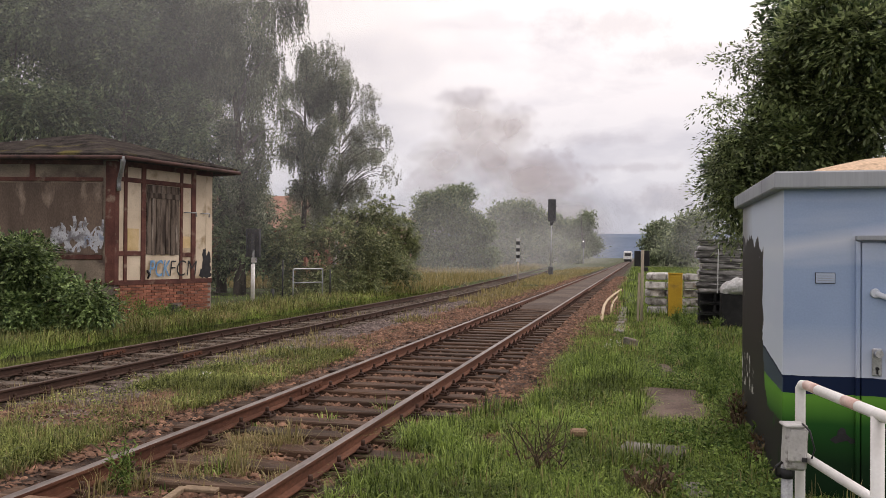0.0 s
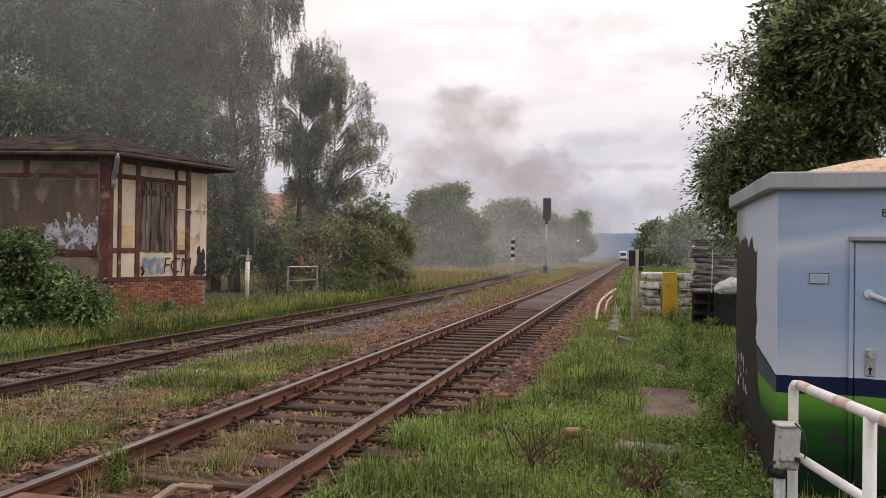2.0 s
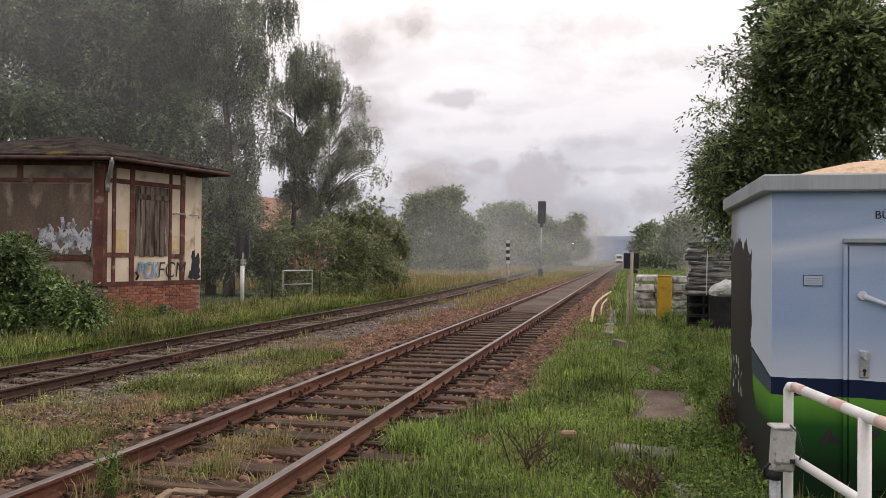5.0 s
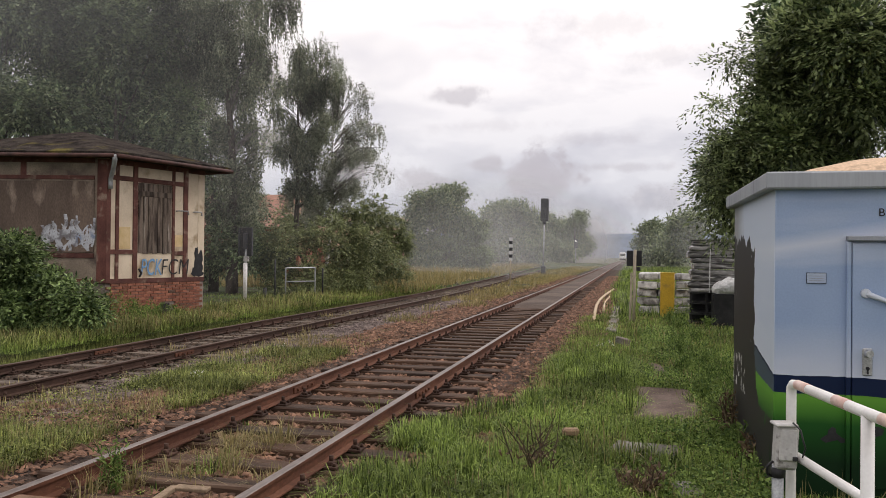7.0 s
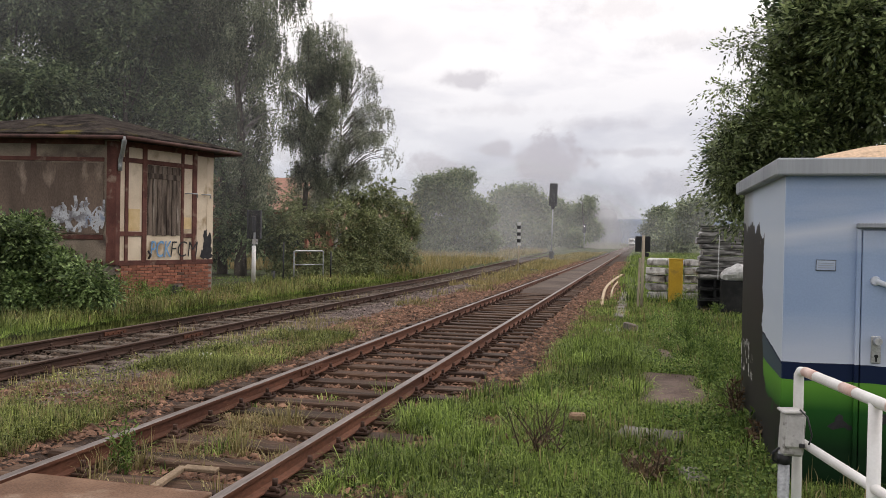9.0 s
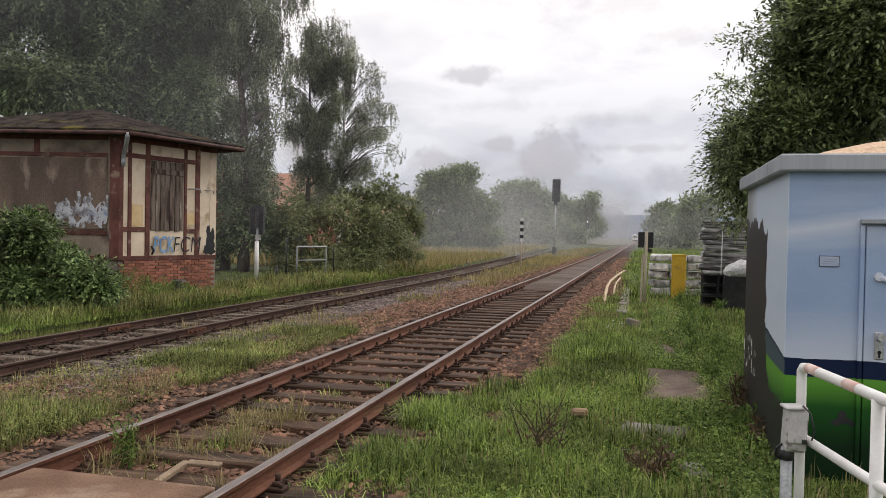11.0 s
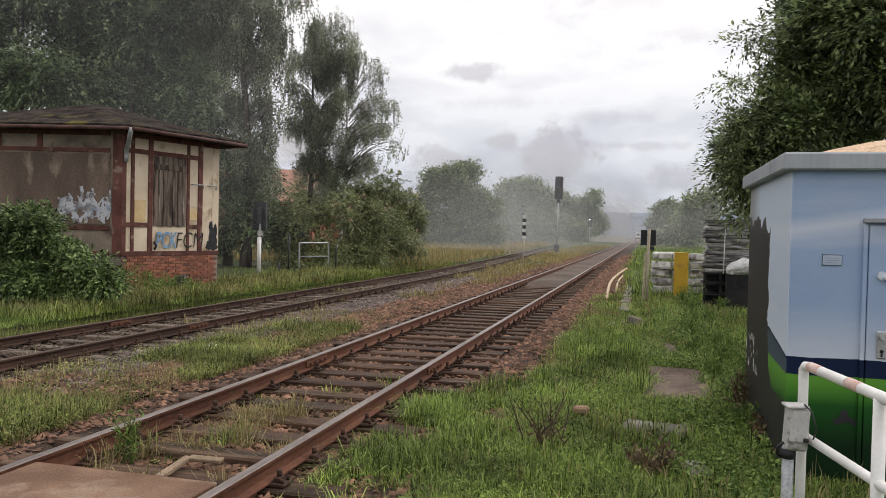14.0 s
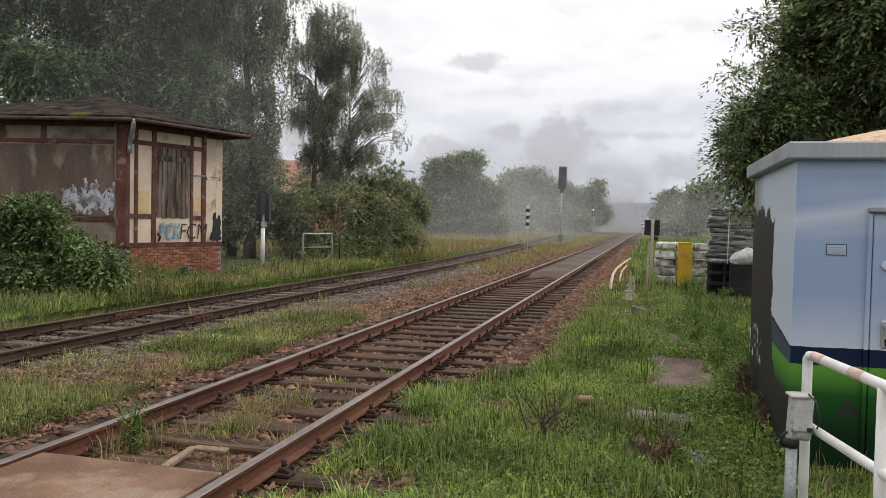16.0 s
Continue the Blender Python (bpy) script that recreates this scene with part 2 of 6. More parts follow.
SIGNAL_DARK = material("dark_signal_housing", (0.035, 0.036, 0.042), (0.06, 0.06, 0.068), 4, 50, 0.6, 0.05, vary=0)
SIGNAL_LAMP = material("lit_signal_lamp", (0.7, 0.7, 0.68), (0.8, 0.8, 0.78), 4, 50, 0.4, 0, vary=0, glow=(1.0, 0.95, 0.85, 2.5))
STRIPE_WHITE = material("white_board", (0.66, 0.66, 0.65), (0.78, 0.78, 0.77), 4, 50, 0.5, 0.05, vary=0)
POST_WOOD = material("weathered_post", (0.3, 0.25, 0.19), (0.45, 0.39, 0.3), 3, 40, 0.85, 0.3, vary=0.1, stretch=(1, 1, 0.2))
YELLOW = material("yellow_cabinet_paint", (0.48, 0.29, 0.025), (0.58, 0.37, 0.04), 2, 50, 0.5, 0.05, vary=0, stain=(0.4, 0.25, 0.05), stain_scale=4, stain_low=0.6)
HOSE = material("yellowed_pipe", (0.4, 0.29, 0.18), (0.52, 0.4, 0.27), 4, 50, 0.6, 0.1, vary=0)
PLASTER = material("cream_plaster", (0.56, 0.46, 0.34), (0.72, 0.61, 0.47), 1.6, 40, 0.9, 0.08, vary=0.1, speck=0.1, stain=(0.36, 0.27, 0.17), stain_scale=1.8, stain_low=0.56)
DARK_PLASTER = material("dark_plaster", (0.2, 0.16, 0.125), (0.32, 0.26, 0.2), 1.4, 40, 0.9, 0.2, vary=0.06, stain=(0.12, 0.09, 0.075), stain_scale=1.5)
OCHRE = material("ochre_plaster_patch", (0.5, 0.36, 0.17), (0.62, 0.47, 0.27), 3, 40, 0.9, 0.1, vary=0.05, speck=0.1)
GUTTER = material("rusty_brown_gutter", (0.03, 0.016, 0.014), (0.085, 0.04, 0.033), 3, 45, 0.7, 0.2, vary=0.1)
TIMBER = material("red_brown_timber", (0.075, 0.028, 0.022), (0.14, 0.055, 0.043), 3, 45, 0.75, 0.3, vary=0.15, stain=(0.24, 0.17, 0.13), stain_scale=3.5, stain_low=0.58)
BOARD = material("weathered_boarding", (0.04, 0.028, 0.022), (0.16, 0.125, 0.1), 3.0, 45, 0.85, 0.4, vary=0.12, stretch=(2.2, 2.2, 0.35), low=0.42, high=0.58, stain=(0.3, 0.26, 0.22), stain_scale=2.4, stain_low=0.6)
SHEET = material("brown_stained_sheet", (0.07, 0.05, 0.039), (0.165, 0.118, 0.09), 1.1, 40, 0.7, 0.15, vary=0.2, stain=(0.25, 0.19, 0.15), stain_scale=2.4, stain_low=0.6, stretch=(1, 1, 0.4))
BRICK = material("red_brick", (0.2, 0.075, 0.05), (0.33, 0.14, 0.09), 6, 45, 0.9, 0.35, vary=0.3, stain=(0.13, 0.08, 0.06), stain_scale=3)
MORTAR = material("mortar", (0.2, 0.16, 0.14), (0.3, 0.25, 0.22), 5, 60, 0.95, 0.3, vary=0)
ROOF = material("tarred_roof", (0.014, 0.011, 0.01), (0.06, 0.049, 0.042), 3, 24, 0.95, 1.0, vary=0, spec=0.08, speck=0.5, stain=(0.12, 0.1, 0.03), stain_scale=1.6, stain_low=0.58, depth=0.06)
TILE_ROOF = material("red_tiled_roof", (0.27, 0.14, 0.1), (0.36, 0.2, 0.15), 0.8, 6, 0.85, 0.4, vary=0)
HOUSE_WALL = material("pale_house_wall", (0.5, 0.49, 0.48), (0.62, 0.61, 0.6), 0.8, 10, 0.9, 0.1, vary=0)
GLASS = material("dark_window_glass", (0.02, 0.023, 0.028), (0.04, 0.045, 0.05), 1, 10, 0.12, 0, vary=0, spec=0.6)
GRAFFITI_BLUE = material("blue_graffiti_paint", (0.09, 0.22, 0.42), (0.2, 0.36, 0.55), 6, 40, 0.6, 0, vary=0)
GRAFFITI_PALE = material("pale_graffiti_paint", (0.2, 0.19, 0.2), (0.52, 0.53, 0.56), 5, 40, 0.6, 0, vary=0, stain=(0.12, 0.18, 0.32), stain_scale=2.2, low=0.4, high=0.55, stain_low=0.62)
BARK = material("rough_bark", (0.05, 0.042, 0.035), (0.12, 0.1, 0.085), 4, 30, 0.95, 0.8, vary=0.1, stretch=(1, 1, 0.3))
BIRCH_BARK = material("birch_bark", (0.28, 0.27, 0.25), (0.55, 0.53, 0.5), 5, 30, 0.85, 0.4, vary=0, stain=(0.05, 0.045, 0.04), stain_scale=3, stain_low=0.55, stretch=(1, 1, 2.5))
PALE_TWIG = material("pale_birch_limb", (0.1, 0.09, 0.08), (0.3, 0.28, 0.26), 3, 30, 0.9, 0.3, vary=0)
TWIG = material("dry_stem", (0.05, 0.034, 0.024), (0.12, 0.085, 0.058), 6, 40, 0.9, 0.2, vary=0.2)
WRAP = material("grey_plastic_wrap", (0.06, 0.057, 0.055), (0.3, 0.29, 0.28), 4, 26, 0.3, 0.9, vary=0.3, stain=(0.55, 0.54, 0.53), stain_scale=5, stain_low=0.57, stretch=(0.5, 0.5, 4), low=0.4, high=0.6)
WHITE_WRAP = material("white_plastic_wrap", (0.55, 0.55, 0.55), (0.75, 0.75, 0.75), 3, 18, 0.3, 0.8, vary=0.1)
CRATE = material("black_crate", (0.012, 0.012, 0.013), (0.03, 0.03, 0.03), 4, 40, 0.6, 0.1, vary=0.2)
ROOF_SLAB = material("grey_roof_slab", (0.27, 0.29, 0.32), (0.36, 0.38, 0.41), 1.6, 60, 0.8, 0.1, vary=0, stain=(0.13, 0.13, 0.13), stain_scale=9, stain_low=0.57, stretch=(1, 1, 0.06), speck=0.08)
DOME = material("ochre_roof_top", (0.5, 0.34, 0.22), (0.62, 0.45, 0.31), 2, 40, 0.85, 0.3, vary=0, stain=(0.42, 0.3, 0.2), stain_scale=8)
DOOR_BLUE = material("pale_blue_door", (0.3, 0.38, 0.52), (0.4, 0.47, 0.6), 1.1, 60, 0.5, 0.0, vary=0, speck=0.05, stain=(0.55, 0.59, 0.66), stain_scale=0.9, stain_low=0.55, stretch=(0.5, 1, 2.4))
STEEL = material("brushed_steel", (0.45, 0.45, 0.46), (0.6, 0.6, 0.61), 8, 80, 0.35, 0.05, metal=0.85, vary=0)
INK = material("black_lettering", (0.015, 0.015, 0.018), (0.03, 0.03, 0.032), 8, 60, 0.5, 0, vary=0)
TRAIN_WHITE = material("white_train_paint", (0.68, 0.68, 0.68), (0.8, 0.8, 0.8), 2, 30, 0.35, 0, vary=0)
# the hill's colour carries the blue of distance haze
HILL = material("haze_blue_hill", (0.08, 0.115, 0.18), (0.115, 0.155, 0.225), 0.012, 0.2, 1.0, 0, vary=0)
GRASS_LEAF = leaf_material("fresh_grass_blade", (0.03, 0.06, 0.011), (0.34, 0.445, 0.11), 0.5, 0.25, 0.55, 0.2)
MIXED_LEAF = leaf_material("mixed_grass_blade", (0.04, 0.055, 0.014), (0.34, 0.38, 0.12), 0.5, 0.22, 0.55, 0.2)
PINK_PETAL = leaf_material("pink_petal", (0.5, 0.16, 0.2), (0.65, 0.3, 0.33), 0.1, 0.3)
WHITE_PETAL = leaf_material("white_petal", (0.6, 0.6, 0.55), (0.75, 0.75, 0.7), 0.1, 0.3)
DRY_LEAF = leaf_material("dry_grass_blade", (0.15, 0.14, 0.05), (0.38, 0.31, 0.15), 0.3, 0.3)
MEADOW_LEAF = leaf_material("meadow_blade", (0.2, 0.17, 0.06), (0.4, 0.32, 0.15), 0.3, 0.3)
BIRCH_LEAF = leaf_material("birch_leaf", (0.08, 0.1, 0.065), (0.32, 0.345, 0.23), 0.65, 0.4)
PALE_BIRCH_LEAF = leaf_material("thin_birch_leaf", (0.17, 0.185, 0.14), (0.5, 0.52, 0.42), 0.4, 0.5)
DARK_LEAF = leaf_material("dense_dark_leaf", (0.05, 0.085, 0.045), (0.31, 0.38, 0.2), 0.65, 0.3)
SHRUB_LEAF = leaf_material("shrub_leaf", (0.085, 0.11, 0.05), (0.32, 0.35, 0.165), 0.4, 0.32)
BUSH_LEAF = leaf_material("bright_bush_leaf", (0.02, 0.045, 0.014), (0.25, 0.34, 0.125), 0.5, 0.2)
WALNUT_LEAF = leaf_material("glossy_tree_leaf", (0.03, 0.05, 0.022), (0.35, 0.42, 0.19), 0.6, 0.45, 0.36, 0.5)
# leaf colour of the far trees, paled to suggest haze
HAZY_FAR_LEAF = leaf_material("haze_paled_leaf", (0.09, 0.125, 0.07), (0.3, 0.35, 0.19), 0.35, 0.3)
BROWN_LEAF = leaf_material("withered_leaf", (0.09, 0.055, 0.03), (0.22, 0.15, 0.09), 0.3, 0.2)
WEED_LEAF = leaf_material("weed_leaf", (0.05, 0.1, 0.022), (0.27, 0.37, 0.1), 0.4, 0.25, 0.55, 0.2)


def nodes_of(m):
    return m.node_tree.nodes, m.node_tree.links


def mural_material():
    """Painted landscape of the transformer house: streaked sky, a navy band of hills, green fields, and grey overpaint on the side wall."""
    m = material("landscape_mural", (0.24, 0.33, 0.5), (0.31, 0.4, 0.57), 0.7, 70, 0.5, 0.0, vary=0, speck=0.05, spec=0.15)
    n, k = nodes_of(m)
    shader = n["Principled BSDF"]
    base = shader.inputs["Base Color"].links[0].from_socket
    tc = n.new("ShaderNodeTexCoord")
    axis = n.new("ShaderNodeSeparateXYZ")
    k.new(tc.outputs["Object"], axis.inputs[0])

    def calc(op, a, b):
        node = n.new("ShaderNodeMath")
        node.operation = op
        for slot, value in enumerate((a, b)):
            if isinstance(value, (int, float)):
                node.inputs[slot].default_value = value
            else:
                k.new(value, node.inputs[slot])
        return node.outputs[0]

    def noise_of(scale, detail, stretch=(1, 1, 1)):
        mapping, tex = n.new("ShaderNodeMapping"), n.new("ShaderNodeTexNoise")
        mapping.inputs["Scale"].default_value = stretch
        tex.inputs["Scale"].default_value, tex.inputs["Detail"].default_value = scale, detail
        k.new(tc.outputs["Object"], mapping.inputs["Vector"])
        k.new(mapping.outputs[0], tex.inputs["Vector"])
        return tex.outputs["Fac"]

    def ranged(value, a, b):
        node = n.new("ShaderNodeMapRange")
        node.inputs["From Min"].default_value, node.inputs["From Max"].default_value = a, b
        k.new(value, node.inputs["Value"])
        return node.outputs[0]

    def over(under, colour, mask):
        node = n.new("ShaderNodeMix")
        node.data_type = "RGBA"
        k.new(mask, node.inputs["Factor"])
        k.new(under, node.inputs["A"])
        node.inputs["B"].default_value = (*colour, 1)
        return node.outputs["Result"]

    x, y, z = axis.outputs["X"], axis.outputs["Y"], axis.outputs["Z"]
    wobble = noise_of(2.2, 3, (1, 1, 0.4))
    lift = calc("MULTIPLY", calc("SUBTRACT", wobble, 0.5), 0.05)
    zz = calc("ADD", z, lift)
    # cloud streaks rising to the right, paler towards the hills
    streak = noise_of(1.5, 4, (0.45, 0.45, 3.2))
    colour = over(base, (0.6, 0.63, 0.7), calc("MULTIPLY", ranged(streak, 0.5, 0.7), 0.28))
    band = calc("ABSOLUTE", calc("SUBTRACT", calc("SUBTRACT", z, calc("MULTIPLY", x, 0.16)), 1.84), 0)
    colour = over(colour, (0.66, 0.68, 0.73), calc("MULTIPLY", calc("SUBTRACT", 1.0, ranged(band, 0.0, 0.1)), 0.6))
    colour = over(colour, (0.55, 0.58, 0.66), calc("MULTIPLY", calc("SUBTRACT", 1.0, ranged(z, 0.9, 1.3)), 0.8))
    side = calc("LESS_THAN", x, 0.004)
    colour = over(colour, (0.56, 0.62, 0.7), calc("MULTIPLY", side, 0.7))
    # navy hills and the green fields
    hill = calc("MULTIPLY", ranged(y, 0.03, 0.8), 0.12)
    top = calc("ADD", 0.91, hill)
    colour = over(colour, (0.006, 0.014, 0.045), calc("LESS_THAN", zz, top))
    colour = over(colour, (0.05, 0.075, 0.1), calc("MULTIPLY", side, calc("LESS_THAN", zz, calc("SUBTRACT", top, 0.02))))
    colour = over(colour, (0.1, 0.27, 0.035), calc("LESS_THAN", zz, calc("ADD", 0.78, calc("MULTIPLY", hill, 0.35))))
    colour = over(colour, (0.014, 0.085, 0.014), calc("SUBTRACT", 1.0, ranged(zz, 0.56, 0.75)))
    colour = over(colour, (0.004, 0.02, 0.006), calc("SUBTRACT", 1.0, ranged(zz, 0.28, 0.62)))
    # dark grey overpaint on the side: brushed on in upright strokes, over the whole foot of the wall
    strokes = calc("MULTIPLY", calc("SUBTRACT", noise_of(5.0, 3, (1, 1, 0.12)), 0.5), 0.4)
    ragged = calc("MULTIPLY", calc("SUBTRACT", noise_of(4.0, 6), 0.5), 0.35)
    edge = calc("ADD", calc("ADD", calc("MULTIPLY", ranged(z, 0.55, 0.9), 0.25), 0.72), ragged)
    edge = calc("MULTIPLY", edge, calc("GREATER_THAN", calc("ADD", z, calc("MULTIPLY", ragged, 0.25)), 0.55))
    upper = calc("ADD", calc("ADD", 1.86, calc("MULTIPLY", ranged(y, 0.9, 1.7), 0.1)), strokes)
    mask = calc("MULTIPLY", calc("MULTIPLY", side, calc("GREATER_THAN", y, edge)), calc("LESS_THAN", z, upper))
    flake = calc("LESS_THAN", noise_of(9, 4, (1, 1, 0.3)), 0.66)
    stained = calc("MULTIPLY", calc("MULTIPLY", side, ranged(calc("ADD", y, ragged), 1.6, 2.1)), 0.75)
    colour = over(colour, (0.2, 0.19, 0.17), stained)
    colour = over(colour, (0.026, 0.025, 0.025), calc("MULTIPLY", mask, flake))
    chip = calc("MULTIPLY", calc("MULTIPLY", side, calc("GREATER_THAN", y, 1.5)), calc("MULTIPLY", calc("LESS_THAN", calc("ABSOLUTE", calc("SUBTRACT", z, 0.68), 0), 0.17), calc("GREATER_THAN", noise_of(11, 6, (1, 1, 0.6)), 0.58)))
    colour = over(colour, (0.6, 0.6, 0.58), chip)
    k.new(colour, shader.inputs["Base Color"])
    return m


def smoke_material(name, colour, thickness, soft, lump):
    """Thin drifting smoke: part of the light goes straight through, more of it towards the ragged rim of a puff."""
    m = bpy.data.materials.new(name)
    m.use_nodes = True
    n, k = nodes_of(m)
    n.remove(n["Principled BSDF"])
    out = n["Material Output"]
    tc, info = n.new("ShaderNodeTexCoord"), n.new("ShaderNodeObjectInfo")
    flat = n.new("ShaderNodeVectorMath")
    flat.operation = "MULTIPLY"
    flat.inputs[1].default_value = (1, 0, 1)
    k.new(tc.outputs["Object"], flat.inputs[0])
    reach = n.new("ShaderNodeVectorMath")
    reach.operation = "LENGTH"
    k.new(flat.outputs[0], reach.inputs[0])
    shift = n.new("ShaderNodeVectorMath")
    shift.operation = "ADD"
    k.new(tc.outputs["Object"], shift.inputs[0])
    far = n.new("ShaderNodeMath")
    far.operation = "MULTIPLY"
    far.inputs[1].default_value = 41
    k.new(info.outputs["Random"], far.inputs[0])
    k.new(far.outputs[0], shift.inputs[1])
    cloud = n.new("ShaderNodeTexNoise")
    cloud.inputs["Scale"].default_value, cloud.inputs["Detail"].default_value, cloud.inputs["Roughness"].default_value = 1.6, 5, 0.5
    k.new(shift.outputs[0], cloud.inputs["Vector"])
    push = n.new("ShaderNodeMath")
    push.operation = "MULTIPLY_ADD"
    push.inputs[1].default_value, push.inputs[2].default_value = -lump, lump * 0.5
    k.new(cloud.outputs["Fac"], push.inputs[0])
    total = n.new("ShaderNodeMath")
    k.new(reach.outputs["Value"], total.inputs[0])
    k.new(push.outputs[0], total.inputs[1])
    fade = n.new("ShaderNodeMapRange")
    fade.interpolation_type = "SMOOTHSTEP"
    fade.inputs["From Min"].default_value, fade.inputs["From Max"].default_value = 0.95, 0.95 - soft
    fade.inputs["To Min"].default_value, fade.inputs["To Max"].default_value = 0.0, thickness
    k.new(total.outputs[0], fade.inputs["Value"])
    clear_, body, thru, half = n.new("ShaderNodeBsdfTransparent"), n.new("ShaderNodeBsdfDiffuse"), n.new("ShaderNodeBsdfTranslucent"), n.new("ShaderNodeMixShader")
    body.inputs["Color"].default_value = thru.inputs["Color"].default_value = (*colour, 1)
    k.new(body.outputs[0], half.inputs[1])
    k.new(thru.outputs[0], half.inputs[2])
    mix = n.new("ShaderNodeMixShader")
    k.new(fade.outputs[0], mix.inputs["Fac"])
    k.new(clear_.outputs[0], mix.inputs[1])
    k.new(half.outputs[0], mix.inputs[2])
    k.new(mix.outputs[0], out.inputs["Surface"])
    return m


MURAL = mural_material()
SMOKE_DARK = smoke_material("brown_grey_smoke", (0.56, 0.475, 0.455), 0.5, 0.9, 0.9)
SMOKE_MIST = smoke_material("thin_ground_mist", (0.84, 0.84, 0.86), 0.27, 0.95, 0.4)
SMOKE_BROWN = smoke_material("brown_hanging_smoke", (0.54, 0.5, 0.49), 0.6, 0.85, 0.6)
SMOKE_VEIL = smoke_material("thin_smoke_veil", (0.62, 0.62, 0.64), 0.11, 0.9, 0.5)
SMOKE_BANK = smoke_material("hanging_smoke_bank", (0.88, 0.87, 0.89), 0.34, 0.95, 0.5)


# ---- mesh tools ----
def mesh_object(name, bm, mat, parent=None):
    me = bpy.data.meshes.new(name)
    bm.normal_update()
    bm.to_mesh(me)
    bm.free()
    for m in mat if isinstance(mat, (list, tuple)) else [mat]:
        me.materials.append(m)
    ob = new(name, me)
    ob.parent = parent
    return ob


def part(name, bm, mat, parent, label=""):
    return tagged(mesh_object(name, bm, mat, parent), label)


def thing(name, m, label, category, group="", kind=""):
    ob = new(name)
    ob.empty_display_size = 0.1
    ob.matrix_world = m
    return tagged(ob, label, category, group, kind)


def piece(name, me, parent, m):
    ob = new(name, me)
    ob.parent = parent
    ob.matrix_basis = m
    return ob


def data_of(bm, mat, name):
    me = bpy.data.meshes.new(name)
    bm.normal_update()
    bm.to_mesh(me)
    bm.free()
    me.materials.append(mat)
    return me


def box(bm, lo, hi, m=None, bevel=0.0):
    vs = [bm.verts.new((x, y, z)) for x in (lo[0], hi[0]) for y in (lo[1], hi[1]) for z in (lo[2], hi[2])]
    fs = [bm.faces.new([vs[i] for i in q]) for q in ((0, 1, 3, 2), (4, 6, 7, 5), (0, 4, 5, 1), (2, 3, 7, 6), (0, 2, 6, 4), (1, 5, 7, 3))]
    if bevel:
        edges = list({e for f in fs for e in f.edges})
        made = bmesh.ops.bevel(bm, geom=edges, offset=bevel, segments=1, affect="EDGES", clamp_overlap=True)
        vs = list({v for v in vs if v.is_valid} | {v for f in made["faces"] for v in f.verts})
    if m is not None:
        for v in vs:
            v.co = m @ v.co
    return bm


def boxed(lo, hi, m=None, bevel=0.0):
    return box(bmesh.new(), lo, hi, m, bevel)


def tube(bm, points, radii, seg=8, caps=True):
    points = [Vector(p) for p in points]
    if isinstance(radii, (int, float)):
        radii = [radii] * len(points)
    rings, side = [], None
    for i, p in enumerate(points):
        way = (points[min(i + 1, len(points) - 1)] - points[max(i - 1, 0)]).normalized()
        if side is None:
            side = way.orthogonal().normalized()
        side = (side - way * side.dot(way)).normalized()
        up = way.cross(side)
        rings.append([bm.verts.new(p + radii[i] * (math.cos(a) * side + math.sin(a) * up)) for a in (2 * math.pi * j / seg for j in range(seg))])
    for a, b in zip(rings, rings[1:]):
        for j in range(seg):
            f = bm.faces.new((a[j], a[(j + 1) % seg], b[(j + 1) % seg], b[j]))
            f.smooth = seg > 5
    if caps:
        bm.faces.new(rings[0][::-1])
        bm.faces.new(rings[-1])
    return bm


def tubed(points, radii, seg=8):
    return tube(bmesh.new(), points, radii, seg)


def extruded(profile, path_points):
    """A closed profile of (x, z) pairs carried along points (x, y, z)."""
    bm = bmesh.new()
    rings = [[bm.verts.new((p[0] + a, p[1], p[2] + b)) for a, b in profile] for p in path_points]
    n = len(profile)
    for a, b in zip(rings, rings[1:]):
        for j in range(n):
            bm.faces.new((a[j], b[j], b[(j + 1) % n], a[(j + 1) % n]))
    bm.faces.new(rings[0][::-1])
    bm.faces.new(rings[-1])
    bmesh.ops.recalc_face_normals(bm, faces=bm.faces)
    return bm


def fast_mesh(name, verts, tris, mats, smooth=False):
    me = bpy.data.meshes.new(name)
    verts, tris = np.ascontiguousarray(verts, np.float32), np.ascontiguousarray(tris, np.int32)
    me.vertices.add(len(verts))
    me.vertices.foreach_set("co", verts.ravel())
    me.loops.add(tris.size)
    me.loops.foreach_set("vertex_index", tris.ravel())
    me.polygons.add(len(tris))
    me.polygons.foreach_set("loop_start", np.arange(len(tris), dtype=np.int32) * 3)
    me.polygons.foreach_set("loop_total", np.full(len(tris), 3, np.int32))
    me.update(calc_edges=True)
    me.materials.append(mats)
    return me


rng = np.random.default_rng(7)


